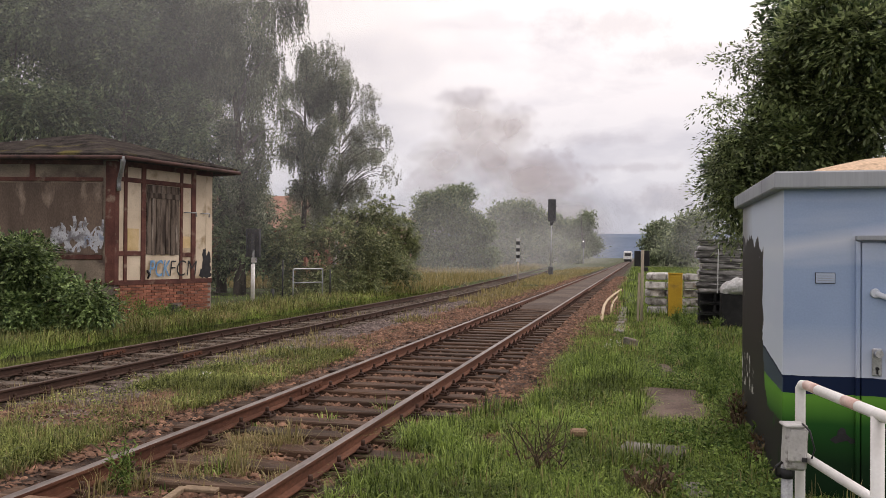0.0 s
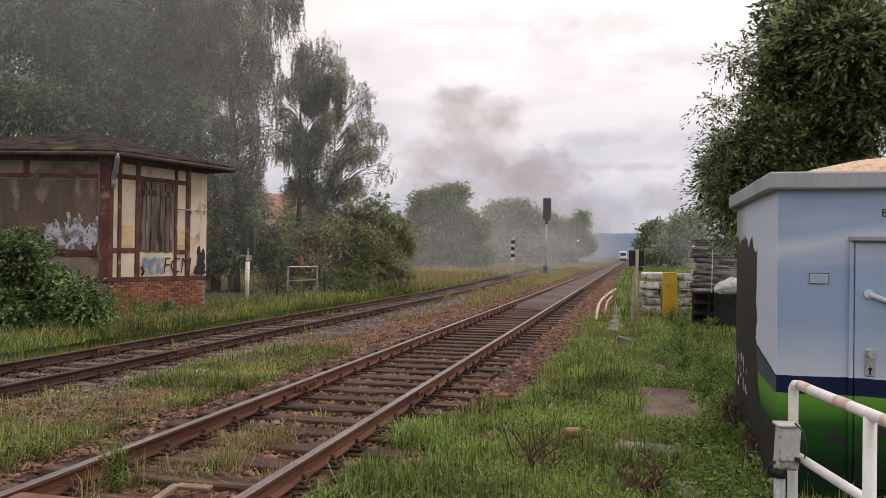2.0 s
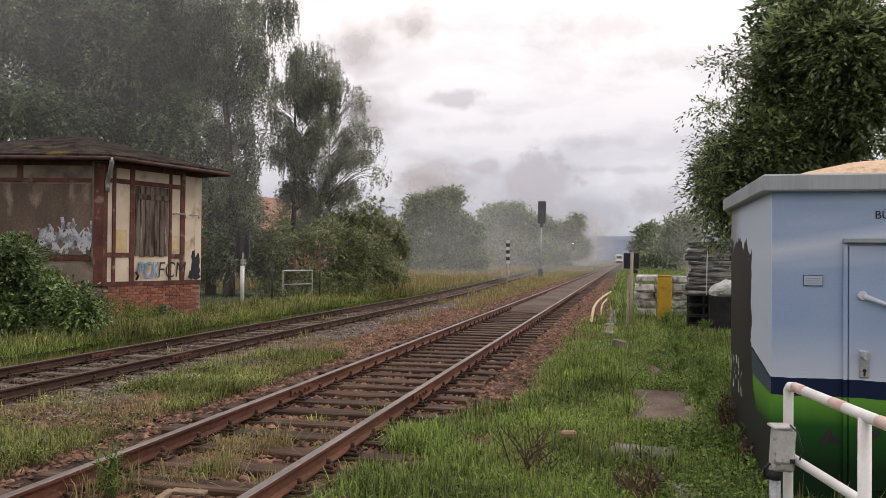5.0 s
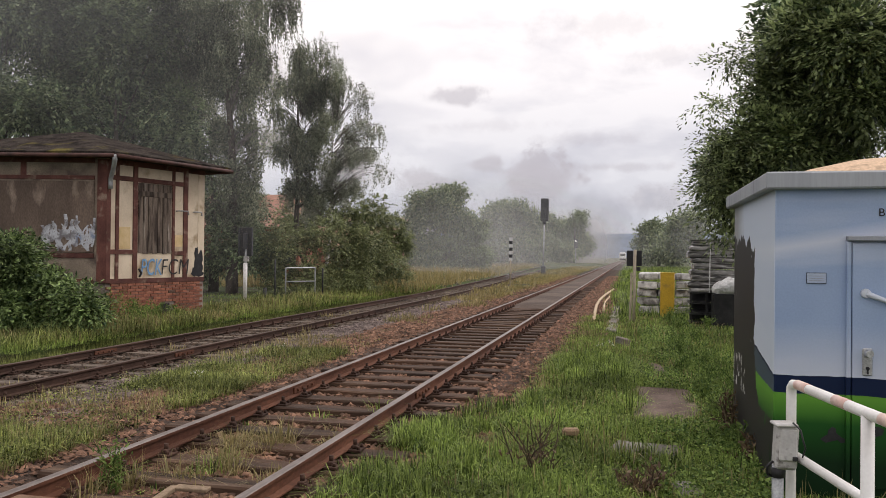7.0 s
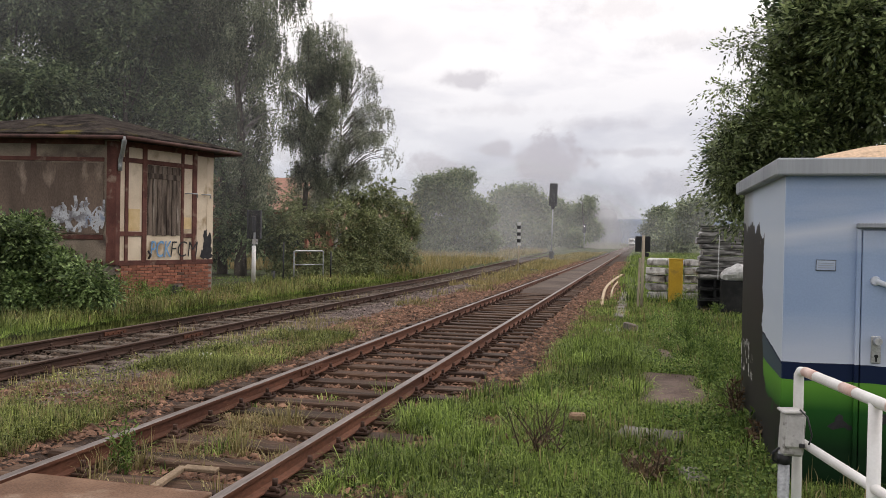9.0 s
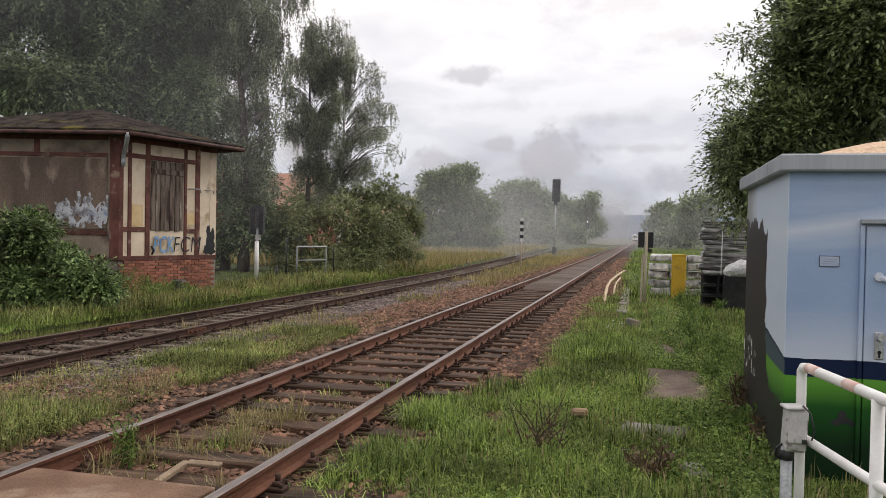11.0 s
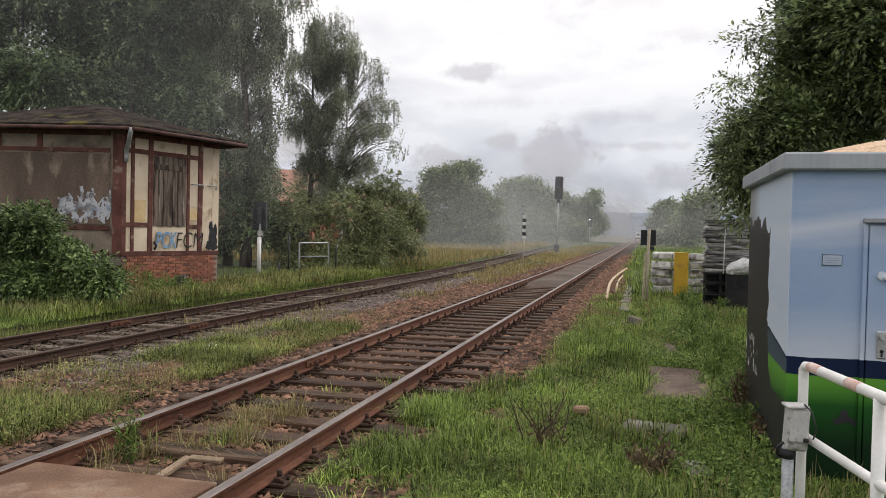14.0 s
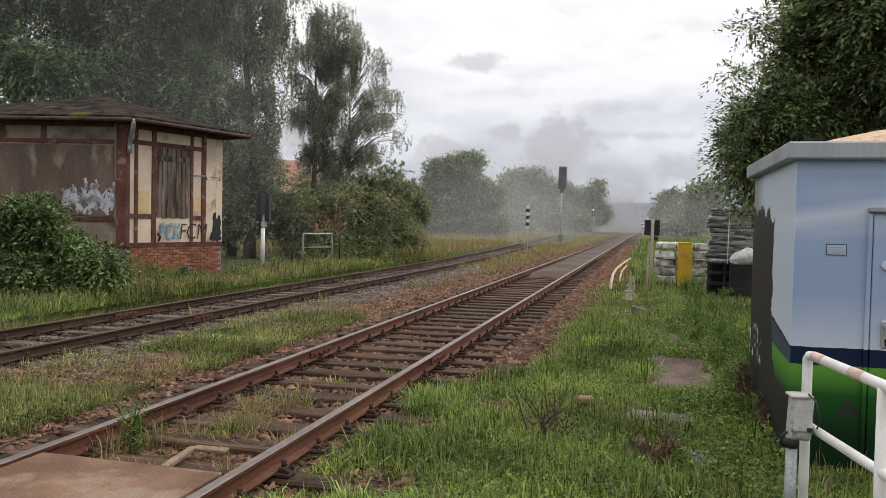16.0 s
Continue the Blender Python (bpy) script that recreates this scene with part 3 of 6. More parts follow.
def blades_mesh(name, pts, h, w, mat, lean=0.45, out_yaw=None, simple=False):
    """Grass: one bent blade of three triangles at each point; simple: one triangle, for far grass."""
    n = len(pts)
    yaw, bend = rng.uniform(0, 2 * np.pi, n), rng.normal(0, lean, n)
    if out_yaw is not None:
        yaw, bend = out_yaw + rng.normal(0, 0.5, n), np.abs(rng.normal(0.15, lean, n))
    side = np.stack([np.cos(yaw), np.sin(yaw), np.zeros(n)], 1)
    out = np.stack([-np.sin(yaw), np.cos(yaw), np.zeros(n)], 1)
    up = np.array([0, 0, 1.0])
    h, w = np.broadcast_to(h, n)[:, None], np.broadcast_to(w, n)[:, None]
    b = bend[:, None]
    mid = pts + up * h * 0.6 + out * b * h * 0.35
    tip = pts + up * h * np.cos(np.clip(b, -1.2, 1.2)) + out * b * h
    if simple:
        v = np.stack([pts - side * w, pts + side * w, tip], 1).reshape(-1, 3)
        return fast_mesh(name, v, np.arange(n * 3).reshape(-1, 3), mat)
    v = np.stack([pts - side * w, pts + side * w, mid - side * w * 0.8, mid + side * w * 0.8, tip], 1).reshape(-1, 3)
    t = (np.arange(n) * 5)[:, None, None] + np.array([[0, 1, 3], [0, 3, 2], [2, 3, 4]])[None]
    return fast_mesh(name, v, t.reshape(-1, 3), mat)


def leaves_arrays(pts, ways, size, width=0.5, fold=0.25, flat=None):
    """Pointed leaves of two triangles: at each point, along each way; flat: how loosely they face the sky."""
    n = len(pts)
    ways = ways / np.linalg.norm(ways, axis=1, keepdims=True)
    side = np.cross(ways, rng.normal(0, 1, (n, 3)) if flat is None else rng.normal(0, flat, (n, 3)) + np.array([0, 0, 1.0]))
    side /= np.linalg.norm(side, axis=1, keepdims=True) + 1e-9
    nor = np.cross(ways, side)
    s = np.broadcast_to(size, n)[:, None]
    v = np.stack([pts, pts + ways * s * 0.45 + side * s * width * 0.5 + nor * s * fold * 0.3, pts + ways * s, pts + ways * s * 0.45 - side * s * width * 0.5 + nor * s * fold * 0.3], 1).reshape(-1, 3)
    t = (np.arange(n) * 4)[:, None, None] + np.array([[0, 1, 2], [0, 2, 3]])[None]
    return v, t.reshape(-1, 3)


def shell_points(lobes, count, inner=0.45):
    """Random points in the outer part of ellipsoids (x, y, z, rx, ry, rz), more of them in the larger ones."""
    lobes = np.array(lobes, float)
    weight = lobes[:, 3] * lobes[:, 5] + lobes[:, 4] * lobes[:, 5]
    pick = rng.choice(len(lobes), count, p=weight / weight.sum())
    d = rng.normal(0, 1, (count, 3))
    d /= np.linalg.norm(d, axis=1, keepdims=True)
    r = rng.uniform(inner ** 2, 1, count)[:, None] ** 0.5
    bumps = 1 + 0.16 * np.sin(d[:, :1] * 7 + pick[:, None]) * np.sin(d[:, 2:] * 6 + 2 * pick[:, None])
    return lobes[pick, :3] + d * r * bumps * lobes[pick, 3:], d


def tree(name, base, trunk_r, top, lobes, clumps, per_clump, leaf, leaf_mat, bark, label, category="tree", spread=0.3, width=0.5, limbs=True, inner=0.45, stems=1, group="", twig=0.0, lumps=6, lump=(0.3, 0.5), flat=0.45):
    """A tapered trunk with a limb to each lobe of the crown, and clumps of leaves on short shoots."""
    ob = thing(name, pose(*base), label, category, group)
    o = np.array(base)
    lobes = [(float(x - o[0]), float(y - o[1]), float(z - o[2]), a, b, c) for x, y, z, a, b, c in lobes]
    bm = bmesh.new()
    tip = Vector(top) - Vector(base)
    for s in range(stems):
        lead = Vector((random.uniform(-1, 1), random.uniform(-1, 1), 0)) * (0.0 if stems == 1 else 0.25 * tip.z)
        pts = [(tip + lead) * f + Vector((math.sin(f * 5 + s) * 0.02 * tip.z, math.cos(f * 4 + s) * 0.02 * tip.z, 0)) * f for f in (0, 0.15, 0.3, 0.45, 0.6, 0.75, 0.9, 1)]
        pts[0].z -= 0.2
        tube(bm, pts, [trunk_r * 1.25, trunk_r, trunk_r * 0.9, trunk_r * 0.75, trunk_r * 0.6, trunk_r * 0.42, trunk_r * 0.25, trunk_r * 0.1], 9)
    if limbs:
        for i, (x, y, z, a, b, c) in enumerate(lobes):
            goal = Vector((x, y, z))
            f = min(max((z - 0.5 * c) / max(tip.z, 0.1) * 0.75, 0.15), 0.85)
            start = tip * f
            mid = start.lerp(goal, 0.5) + Vector((0, 0, 0.12 * (goal - start).length))
            r = trunk_r * (1 - f) * 0.6 + 0.015
            tube(bm, [start, mid, goal], [r, r * 0.65, r * 0.25], 6)
            for j in range(4):
                d = Vector((random.gauss(0, 1), random.gauss(0, 1), random.gauss(0.2, 0.7))).normalized()
                end = goal + Vector((d.x * a, d.y * b, d.z * c)) * 0.85
                tube(bm, [mid.lerp(goal, 0.3 + 0.2 * j), (mid.lerp(goal, 0.6) + end) / 2 + Vector((0, 0, 0.1)), end], [r * 0.4, r * 0.25, 0.006], 5)
    part("trunk", bm, bark, ob)
    if lumps:
        # each mass of foliage breaks up into smaller boughs with hollows between them
        boughs = []
        for x, y, z, a, b, e in lobes:
            for _ in range(lumps):
                w = Vector((random.gauss(0, 1), random.gauss(0, 1), random.gauss(0, 1))).normalized()
                f = random.uniform(*lump)
                boughs.append((x + w.x * a * 0.66, y + w.y * b * 0.66, z + w.z * e * 0.66, a * f, b * f, e * f * 0.8))
        lobes = boughs
    c, d = shell_points(lobes, clumps, inner)
    n = clumps * per_clump
    if twig:
        # leaves left and right of a short shoot that points outwards and sags
        way = d + rng.normal(0, 0.45, (clumps, 3)) + np.array([0, 0, -0.15])
        way /= np.linalg.norm(way, axis=1, keepdims=True)
        side = np.cross(way, np.array([0, 0, 1.0]) + rng.normal(0, 0.3, (clumps, 3)))
        side /= np.linalg.norm(side, axis=1, keepdims=True)
        u = np.tile(np.linspace(0, 1, per_clump), clumps)
        hand = np.tile(np.where(np.arange(per_clump) % 2, 1.0, -1.0), clumps)[:, None]
        w, sd = np.repeat(way, per_clump, 0), np.repeat(side, per_clump, 0)
        pts = np.repeat(c, per_clump, 0) + w * (u * twig)[:, None] + rng.normal(0, 0.02, (n, 3))
        pts[:, 2] -= u ** 2 * twig * 0.35
        ways = w * (0.35 + u[:, None]) + sd * hand * (1.05 - 0.7 * u[:, None]) + rng.normal(0, 0.22, (n, 3)) + np.array([0, 0, -0.25])
    else:
        pts = np.repeat(c, per_clump, 0) + rng.normal(0, spread, (n, 3)) * np.array([1, 1, 0.6])
        ways = rng.normal(0, 0.6, (n, 3)) + np.repeat(d, per_clump, 0) * 0.7 + np.array([0, 0, -0.25])
    v, t = leaves_arrays(pts, ways, leaf * rng.uniform(0.6, 1.25, n), width, 0.25, flat)
    crown = new("crown", fast_mesh("crown", v, t, leaf_mat))
    crown.parent = ob
    return ob


def bent(a, b, c, f):
    """A point on the arc from a over b to c."""
    return a * (1 - f) ** 2 + b * 2 * f * (1 - f) + c * f * f


def birch(base, trunk_r, top, lobes, arms, strands, per, leaf, droop, leaf_mat, bark, label, twig_mat, fill=0.5):
    """A birch: a leaning trunk, arching limbs that end in each part of the crown, and curtains of thin leafy strands hanging from the limbs."""
    ob = thing("birch_tree", pose(*base), label, "tree")
    o = Vector(base)
    tip = Vector(top) - o
    bm = bmesh.new()
    spine = [tip * f + Vector((math.sin(f * 5) * 0.02 * tip.z, math.cos(f * 4) * 0.02 * tip.z, 0)) * f for f in (0, 0.15, 0.3, 0.45, 0.6, 0.75, 0.9, 1)]
    spine[0].z -= 0.2
    tube(bm, spine, [trunk_r * k for k in (1.25, 1.0, 0.9, 0.75, 0.6, 0.42, 0.25, 0.1)], 9)
    part("trunk", bm, bark, ob)
    bm = bmesh.new()
    area = np.array([(q[3] + q[4]) * q[5] for q in lobes])
    root, sway, length = [], [], []
    for q, share in zip(lobes, area / area.sum()):
        mid = Vector(q[:3]) - o
        paths = []
        for _ in range(arms):
            w = Vector((random.gauss(0, 1), random.gauss(0, 1), random.gauss(0.35, 0.7))).normalized() * random.uniform(0.55, 1.0)
            end = mid + Vector((w.x * q[3], w.y * q[4], w.z * q[5]))
            f = min(max((end.z - 0.3 * (end.xy - tip.xy * 0.5).length) / max(tip.z, 0.1), 0.18), 0.9) * 0.92
            start = tip * f
            over = start.lerp(end, 0.62) + Vector((0, 0, 0.3 * (end - start).length))
            r = trunk_r * (1 - f) * 0.42 + 0.012
            tube(bm, [bent(start, over, end, g) + Vector((random.gauss(0, 0.05), random.gauss(0, 0.05), 0)) * (0 < g < 1) for g in (0, 0.2, 0.4, 0.6, 0.8, 1)], [r, r * 0.8, r * 0.62, r * 0.45, r * 0.3, 0.006], 5)
            paths.append((start, over, end))
        for _ in range(int(strands * share)):
            start, over, end = random.choice(paths)
            p = bent(start, over, end, 1 - 0.62 * random.random() ** 1.4)
            if (p - mid).length > 1.3 * max(q[3:]):
                p = mid + Vector((random.gauss(0, 0.4) * q[3], random.gauss(0, 0.4) * q[4], random.gauss(0.2, 0.4) * q[5]))
            p = p + Vector((random.gauss(0, fill * 0.3) * q[3], random.gauss(0, fill * 0.3) * q[4], random.gauss(0, 0.12)))
            root.append(tuple(p))
            sway.append((random.gauss(0, 0.13), random.gauss(0, 0.13)))
            length.append(droop * random.uniform(0.3, 1.0))
    part("limbs", bm, twig_mat, ob)
    n = len(root)
    u = np.tile(np.linspace(0.02, 1, per), n)
    long = np.repeat(np.array(length), per) * u
    pts = np.repeat(np.array(root), per, 0) + rng.normal(0, 0.045, (n * per, 3)) * (1.3 - u)[:, None]
    pts[:, 2] -= long
    pts[:, :2] += np.repeat(np.array(sway), per, 0) * (np.sqrt(u) * 2 * np.repeat(np.array(length), per))[:, None] * 0.5
    ways = rng.normal(0, 0.55, (n * per, 3)) + np.array([0, 0, -0.9])
    v, t = leaves_arrays(pts, ways, leaf * rng.uniform(0.6, 1.25, n * per), 0.6)
    crown = new("crown", fast_mesh("crown", v, t, leaf_mat))
    crown.parent = ob
    return ob


# ---- ground, beds and tracks ----
MAIN, SIDE = -3.2, -8.7          # centre lines of the two tracks
RAIL_TOP = 0.16
SIDE_DROP = 0.19                  # the second track lies lower


def side_line(y):
    """The second track runs level with the first, then bends away to the left."""
    return SIDE - 0.058 * max(0.0, y - 33) ** 2 / (max(0.0, y - 33) + 14)


def ground_sheet():
    xs = [-2600, -1200, -600, -300, -150, -80, -50, -35, -26, -20, -16, -14, -12, -11, -10.8, -10.4, -9.5, -8.7, -7.8, -7.0, -6.6, -6.1, -5.6, -5.3, -5, -4, -3.2, -2.4, -1.5, -1.2, -0.8, -0.3, 0.3, 1, 2, 3.5, 6, 10, 20, 40, 80, 150, 300, 600, 1200, 2600]
    ys = [-60, -20, -8, -3] + [0.5 * i for i in range(0, 60)] + [30 + 2 * i for i in range(0, 30)] + [92, 110, 140, 180, 240, 320, 450, 700, 1100, 1800, 3200, 4500]
    bm = bmesh.new()
    grid = []
    for y in ys:
        row = []
        for x in xs:
            z = -0.03 + 0.035 * noise.noise(Vector((x * 0.7, y * 0.7, 0)))
            if abs(x - MAIN) < 1.9:
                z = -0.14
            if abs(x - side_line(y)) < 1.8 and y < 200:
                z = -0.34
            if x < -11 and y > 5:
                z += min(0.12, (-11 - x) * 0.06)
            row.append(bm.verts.new((x, y, z)))
        grid.append(row)
    for a, b in zip(grid, grid[1:]):
        for j in range(len(xs) - 1):
            bm.faces.new((a[j], a[j + 1], b[j + 1], b[j]))
    tagged(mesh_object("ground", bm, GROUND), "grassy soil of the railway land", "ground", kind="structure")


def bed(name, line, half, y0, y1, step, label, drop=0.0):
    ys = np.arange(y0, y1 + step, step)
    prof = [(-half, -0.13), (-half + 0.35, -0.05), (-1.42, -0.03), (-1.25, -0.07), (0, -0.07), (1.25, -0.07), (1.42, -0.03), (half - 0.35, -0.05), (half, -0.13)]
    bm = bmesh.new()
    rows = [[bm.verts.new((line(y) + a, y, b - drop + 0.02 * noise.noise(Vector((a * 3, y * 3, 2))))) for a, b in prof] for y in ys]
    for a, b in zip(rows, rows[1:]):
        for j in range(len(prof) - 1):
            bm.faces.new((a[j], a[j + 1], b[j + 1], b[j])).smooth = True
    return tagged(mesh_object(name, bm, BALLAST), label, "track bed", kind="structure")


ground_sheet()
bed("track_bed_main", lambda y: MAIN, 2.05, -6, 700, 1.0, "rust-brown crushed stone ballast under the main track")
bed("track_bed_side", side_line, 1.9, 0, 190, 1.0, "weathered ballast under the overgrown side track", SIDE_DROP)

RAIL_PROFILE = [(-0.062, -0.14), (0.062, -0.14), (0.062, -0.128), (0.012, -0.115), (0.009, -0.04), (0.034, -0.03), (0.036, -0.006), (0.028, 0.0), (-0.028, 0.0), (-0.036, -0.006), (-0.034, -0.03), (-0.009, -0.04), (-0.012, -0.115), (-0.062, -0.128)]


def rail(parent, x, line, ys, head, top, body=RUST):
    bm = extruded(RAIL_PROFILE, [(line(y) + x, y, top) for y in ys])
    for f in bm.faces:
        if f.calc_center_median().z > top - 0.004 and f.normal.z > 0.5:
            f.material_index = 1
    r = part("rail", bm, [body, head], parent)
    return r


def sleeper_mesh(mat, length, seed):
    random.seed(seed)
    bm = boxed((-length / 2, -0.125, -0.15), (length / 2, 0.125, 0), None, 0.014)
    bmesh.ops.subdivide_edges(bm, edges=[e for e in bm.edges if e.calc_length() > 1], cuts=5)
    for v in bm.verts:
        v.co += Vector((0, random.uniform(-0.008, 0.008), random.uniform(-0.008, 0.004)))
    return data_of(bm, mat, "sleeper")


def chair_mesh():
    """Ribbed base plate with two screws and clamps on both sides of the rail foot."""
    bm = boxed((-0.17, -0.08, 0), (0.17, 0.08, 0.022), None, 0.004)
    for s in (-1, 1):
        box(bm, (s * 0.1 - 0.025, -0.045, 0.022), (s * 0.1 + 0.025, 0.045, 0.055), None, 0.008)
        tube(bm, [(s * 0.1, 0, 0.05), (s * 0.1, 0, 0.1)], [0.02, 0.02], 6)
        for q in (-0.05, 0.05):
            tube(bm, [(s * 0.145, q, 0.02), (s * 0.145, q, 0.05)], [0.016, 0.014], 6)
    return data_of(bm, DARK_RUST, "rail_chair")


def tracks():
    main = thing("main_railway_track", pose(0, 0, 0), "rusty rails on dark wooden sleepers in reddish ballast", "railway track")
    for x in (-0.75, 0.75):
        rail(main, MAIN + x, lambda y: 0.0, [-6, 0, 5, 10, 20, 40, 80, 160, 320, 700], SHINE, RAIL_TOP)
    second = thing("side_railway_track", pose(0, 0, 0), "disused rusty track with weeds between bleached sleepers", "railway track")
    ys = [-2 + 4 * i for i in range(38)]
    for x in (-0.75, 0.75):
        rail(second, x, side_line, ys, DULL, RAIL_TOP - SIDE_DROP, DARK_RUST)
    dark = [sleeper_mesh(SLEEPER, 2.6, s) for s in range(4)]
    pale = [sleeper_mesh(PALE_SLEEPER, 2.5, s) for s in range(3)]
    chair = chair_mesh()
    y, i = 4.35, 0
    while y < 60:
        piece("sleeper", dark[i % 4], main, pose(MAIN + random.uniform(-0.05, 0.05), y, 0.005 + random.uniform(-0.008, 0.005), 0, 0, random.uniform(-0.8, 0.8) + 180 * (i % 2)))
        if y < 40:
            for x in (-0.75, 0.75):
                piece("rail_chair", chair, main, pose(MAIN + x, y, 0.005))
        y += 0.6 + random.uniform(-0.02, 0.02)
        i += 1
    y = 5.0
    while y < 60:
        piece("sleeper", pale[i % 3], second, pose(side_line(y) + random.uniform(-0.06, 0.06), y, -SIDE_DROP + 0.005 + random.uniform(-0.015, 0.005), 0, 0, random.uniform(-1.5, 1.5)))
        if y < 26:
            for x in (-0.75, 0.75):
                piece("rail_chair", chair, second, pose(side_line(y) + x, y, 0.005 - SIDE_DROP))
        y += 0.62 + random.uniform(-0.03, 0.03)
        i += 1
    # fishplates at the rail joints
    for x, y in ((MAIN - 0.75, 9.3), (MAIN + 0.75, 9.4), (SIDE - 0.75, 13.0), (SIDE + 0.75, 13.2)):
        owner, top = (main, RAIL_TOP) if x > -5 else (second, RAIL_TOP - SIDE_DROP)
        bm = bmesh.new()
        for s in (-1, 1):
            box(bm, (x + s * 0.012, y - 0.32, top - 0.112), (x + s * 0.032, y + 0.32, top - 0.036), None, 0.006)
            for q in (-0.22, -0.08, 0.08, 0.22):
                tube(bm, [(x + s * 0.03, y + q, top - 0.075), (x + s * 0.055, y + q, top - 0.075)], 0.017, 6)
        part("fishplate", bm, RUST, owner)
    # fine gravel fill between the rails further out
    bm = bmesh.new()
    rows = [[bm.verts.new((MAIN + a, y, 0.085 + b + 0.012 * noise.noise(Vector((a * 4, y * 2, 9))))) for a, b in ((-0.68, -0.04), (-0.4, 0), (0, 0.01), (0.4, 0), (0.68, -0.04))] for y in [27.2 + 0.8 * i for i in range(60)] + [80 + 20 * i for i in range(31)]]
    for a, b in zip(rows, rows[1:]):
        for j in range(4):
            bm.faces.new((a[j], a[j + 1], b[j + 1], b[j]))
    end = rows[0]
    low_row = [bm.verts.new(v.co + Vector((0, -0.5, -0.09))) for v in end]
    for j in range(4):
        bm.faces.new((low_row[j], low_row[j + 1], end[j + 1], end[j]))
    tagged(mesh_object("gravel_fill", bm, FILL), "packed fine gravel between the rails", "gravel", kind="structure")


tracks()


def stones(name, mat, label, strips):
    """Loose crushed stone on a bed, thinning out with distance."""
    pts, size = [], []
    for line, half, count, y0, y1, z in strips:
        y = y0 + (y1 - y0) * rng.random(count) ** 1.5
        x = np.array([line(v) for v in y]) + rng.uniform(-half, half, count)
        pts.append(np.stack([x, y, np.full(count, z) + rng.uniform(-0.015, 0.02, count)], 1))
        size.append(rng.uniform(0.018, 0.046, count) * (1 + np.clip(y - 12, 0, 20) * 0.03))
    pts, size = np.concatenate(pts), np.concatenate(size)
    n = len(pts)
    corner = np.array([[1, 0, 0], [-1, 0, 0], [0, 1, 0], [0, -1, 0], [0, 0, 0.55]], float)
    v = corner[None] * rng.uniform(0.6, 1.3, (n, 5, 1)) * size[:, None, None] + rng.normal(0, 0.18, (n, 5, 3)) * size[:, None, None]
    v[:, 4, :2] += rng.normal(0, 0.4, (n, 2)) * size[:, None]
    a = rng.uniform(0, 2 * np.pi, n)
    c, s = np.cos(a)[:, None], np.sin(a)[:, None]
    v = np.stack([v[..., 0] * c - v[..., 1] * s, v[..., 0] * s + v[..., 1] * c, v[..., 2]], -1) + pts[:, None]
    face = np.array([[0, 2, 4], [2, 1, 4], [1, 3, 4], [3, 0, 4]])
    t = (np.arange(n) * 5)[:, None, None] + face[None]
    tagged(new(name, fast_mesh(name, v.reshape(-1, 3), t.reshape(-1, 3), mat)), label, "ballast", kind="stuff")


stones("ballast_stones", STONE, "loose reddish brown crushed stones along the main track", (
    (lambda y: MAIN, 1.25, 19000, 3.6, 14, -0.055),
    (lambda y: MAIN, 1.25, 9000, 14, 40, -0.06),
    (lambda y: MAIN - 1.75, 0.4, 7000, 4, 26, -0.04),
    (lambda y: MAIN + 1.75, 0.45, 9000, 4, 30, -0.04),
    (lambda y: MAIN + 1.9, 0.6, 5000, 30, 75, -0.03),
    (lambda y: MAIN - 1.9, 0.6, 4000, 26, 75, -0.03),
    (lambda y: -5.5, 0.45, 15000, 8, 34, -0.03),
    (lambda y: -5.9, 0.9, 9000, 4.5, 8, -0.03),
    (lambda y: MAIN + 2.35, 0.35, 5000, 10, 34, -0.03)))
stones("grey_ballast_stones", GREY_STONE, "grey crushed stones between the two tracks", (
    (lambda y: -6.3, 0.5, 15000, 8, 36, -0.035),
    (lambda y: -6.0, 0.3, 2500, 5, 8, -0.035)))
stones("side_ballast_stones", OLD_STONE, "dark weathered stones in the side track", (
    (side_line, 1.25, 9000, 7, 18, -0.215),
    (side_line, 1.3, 6000, 18, 50, -0.215),
    (lambda y: side_line(y) + 1.65, 0.35, 4500, 6, 34, -0.22)))


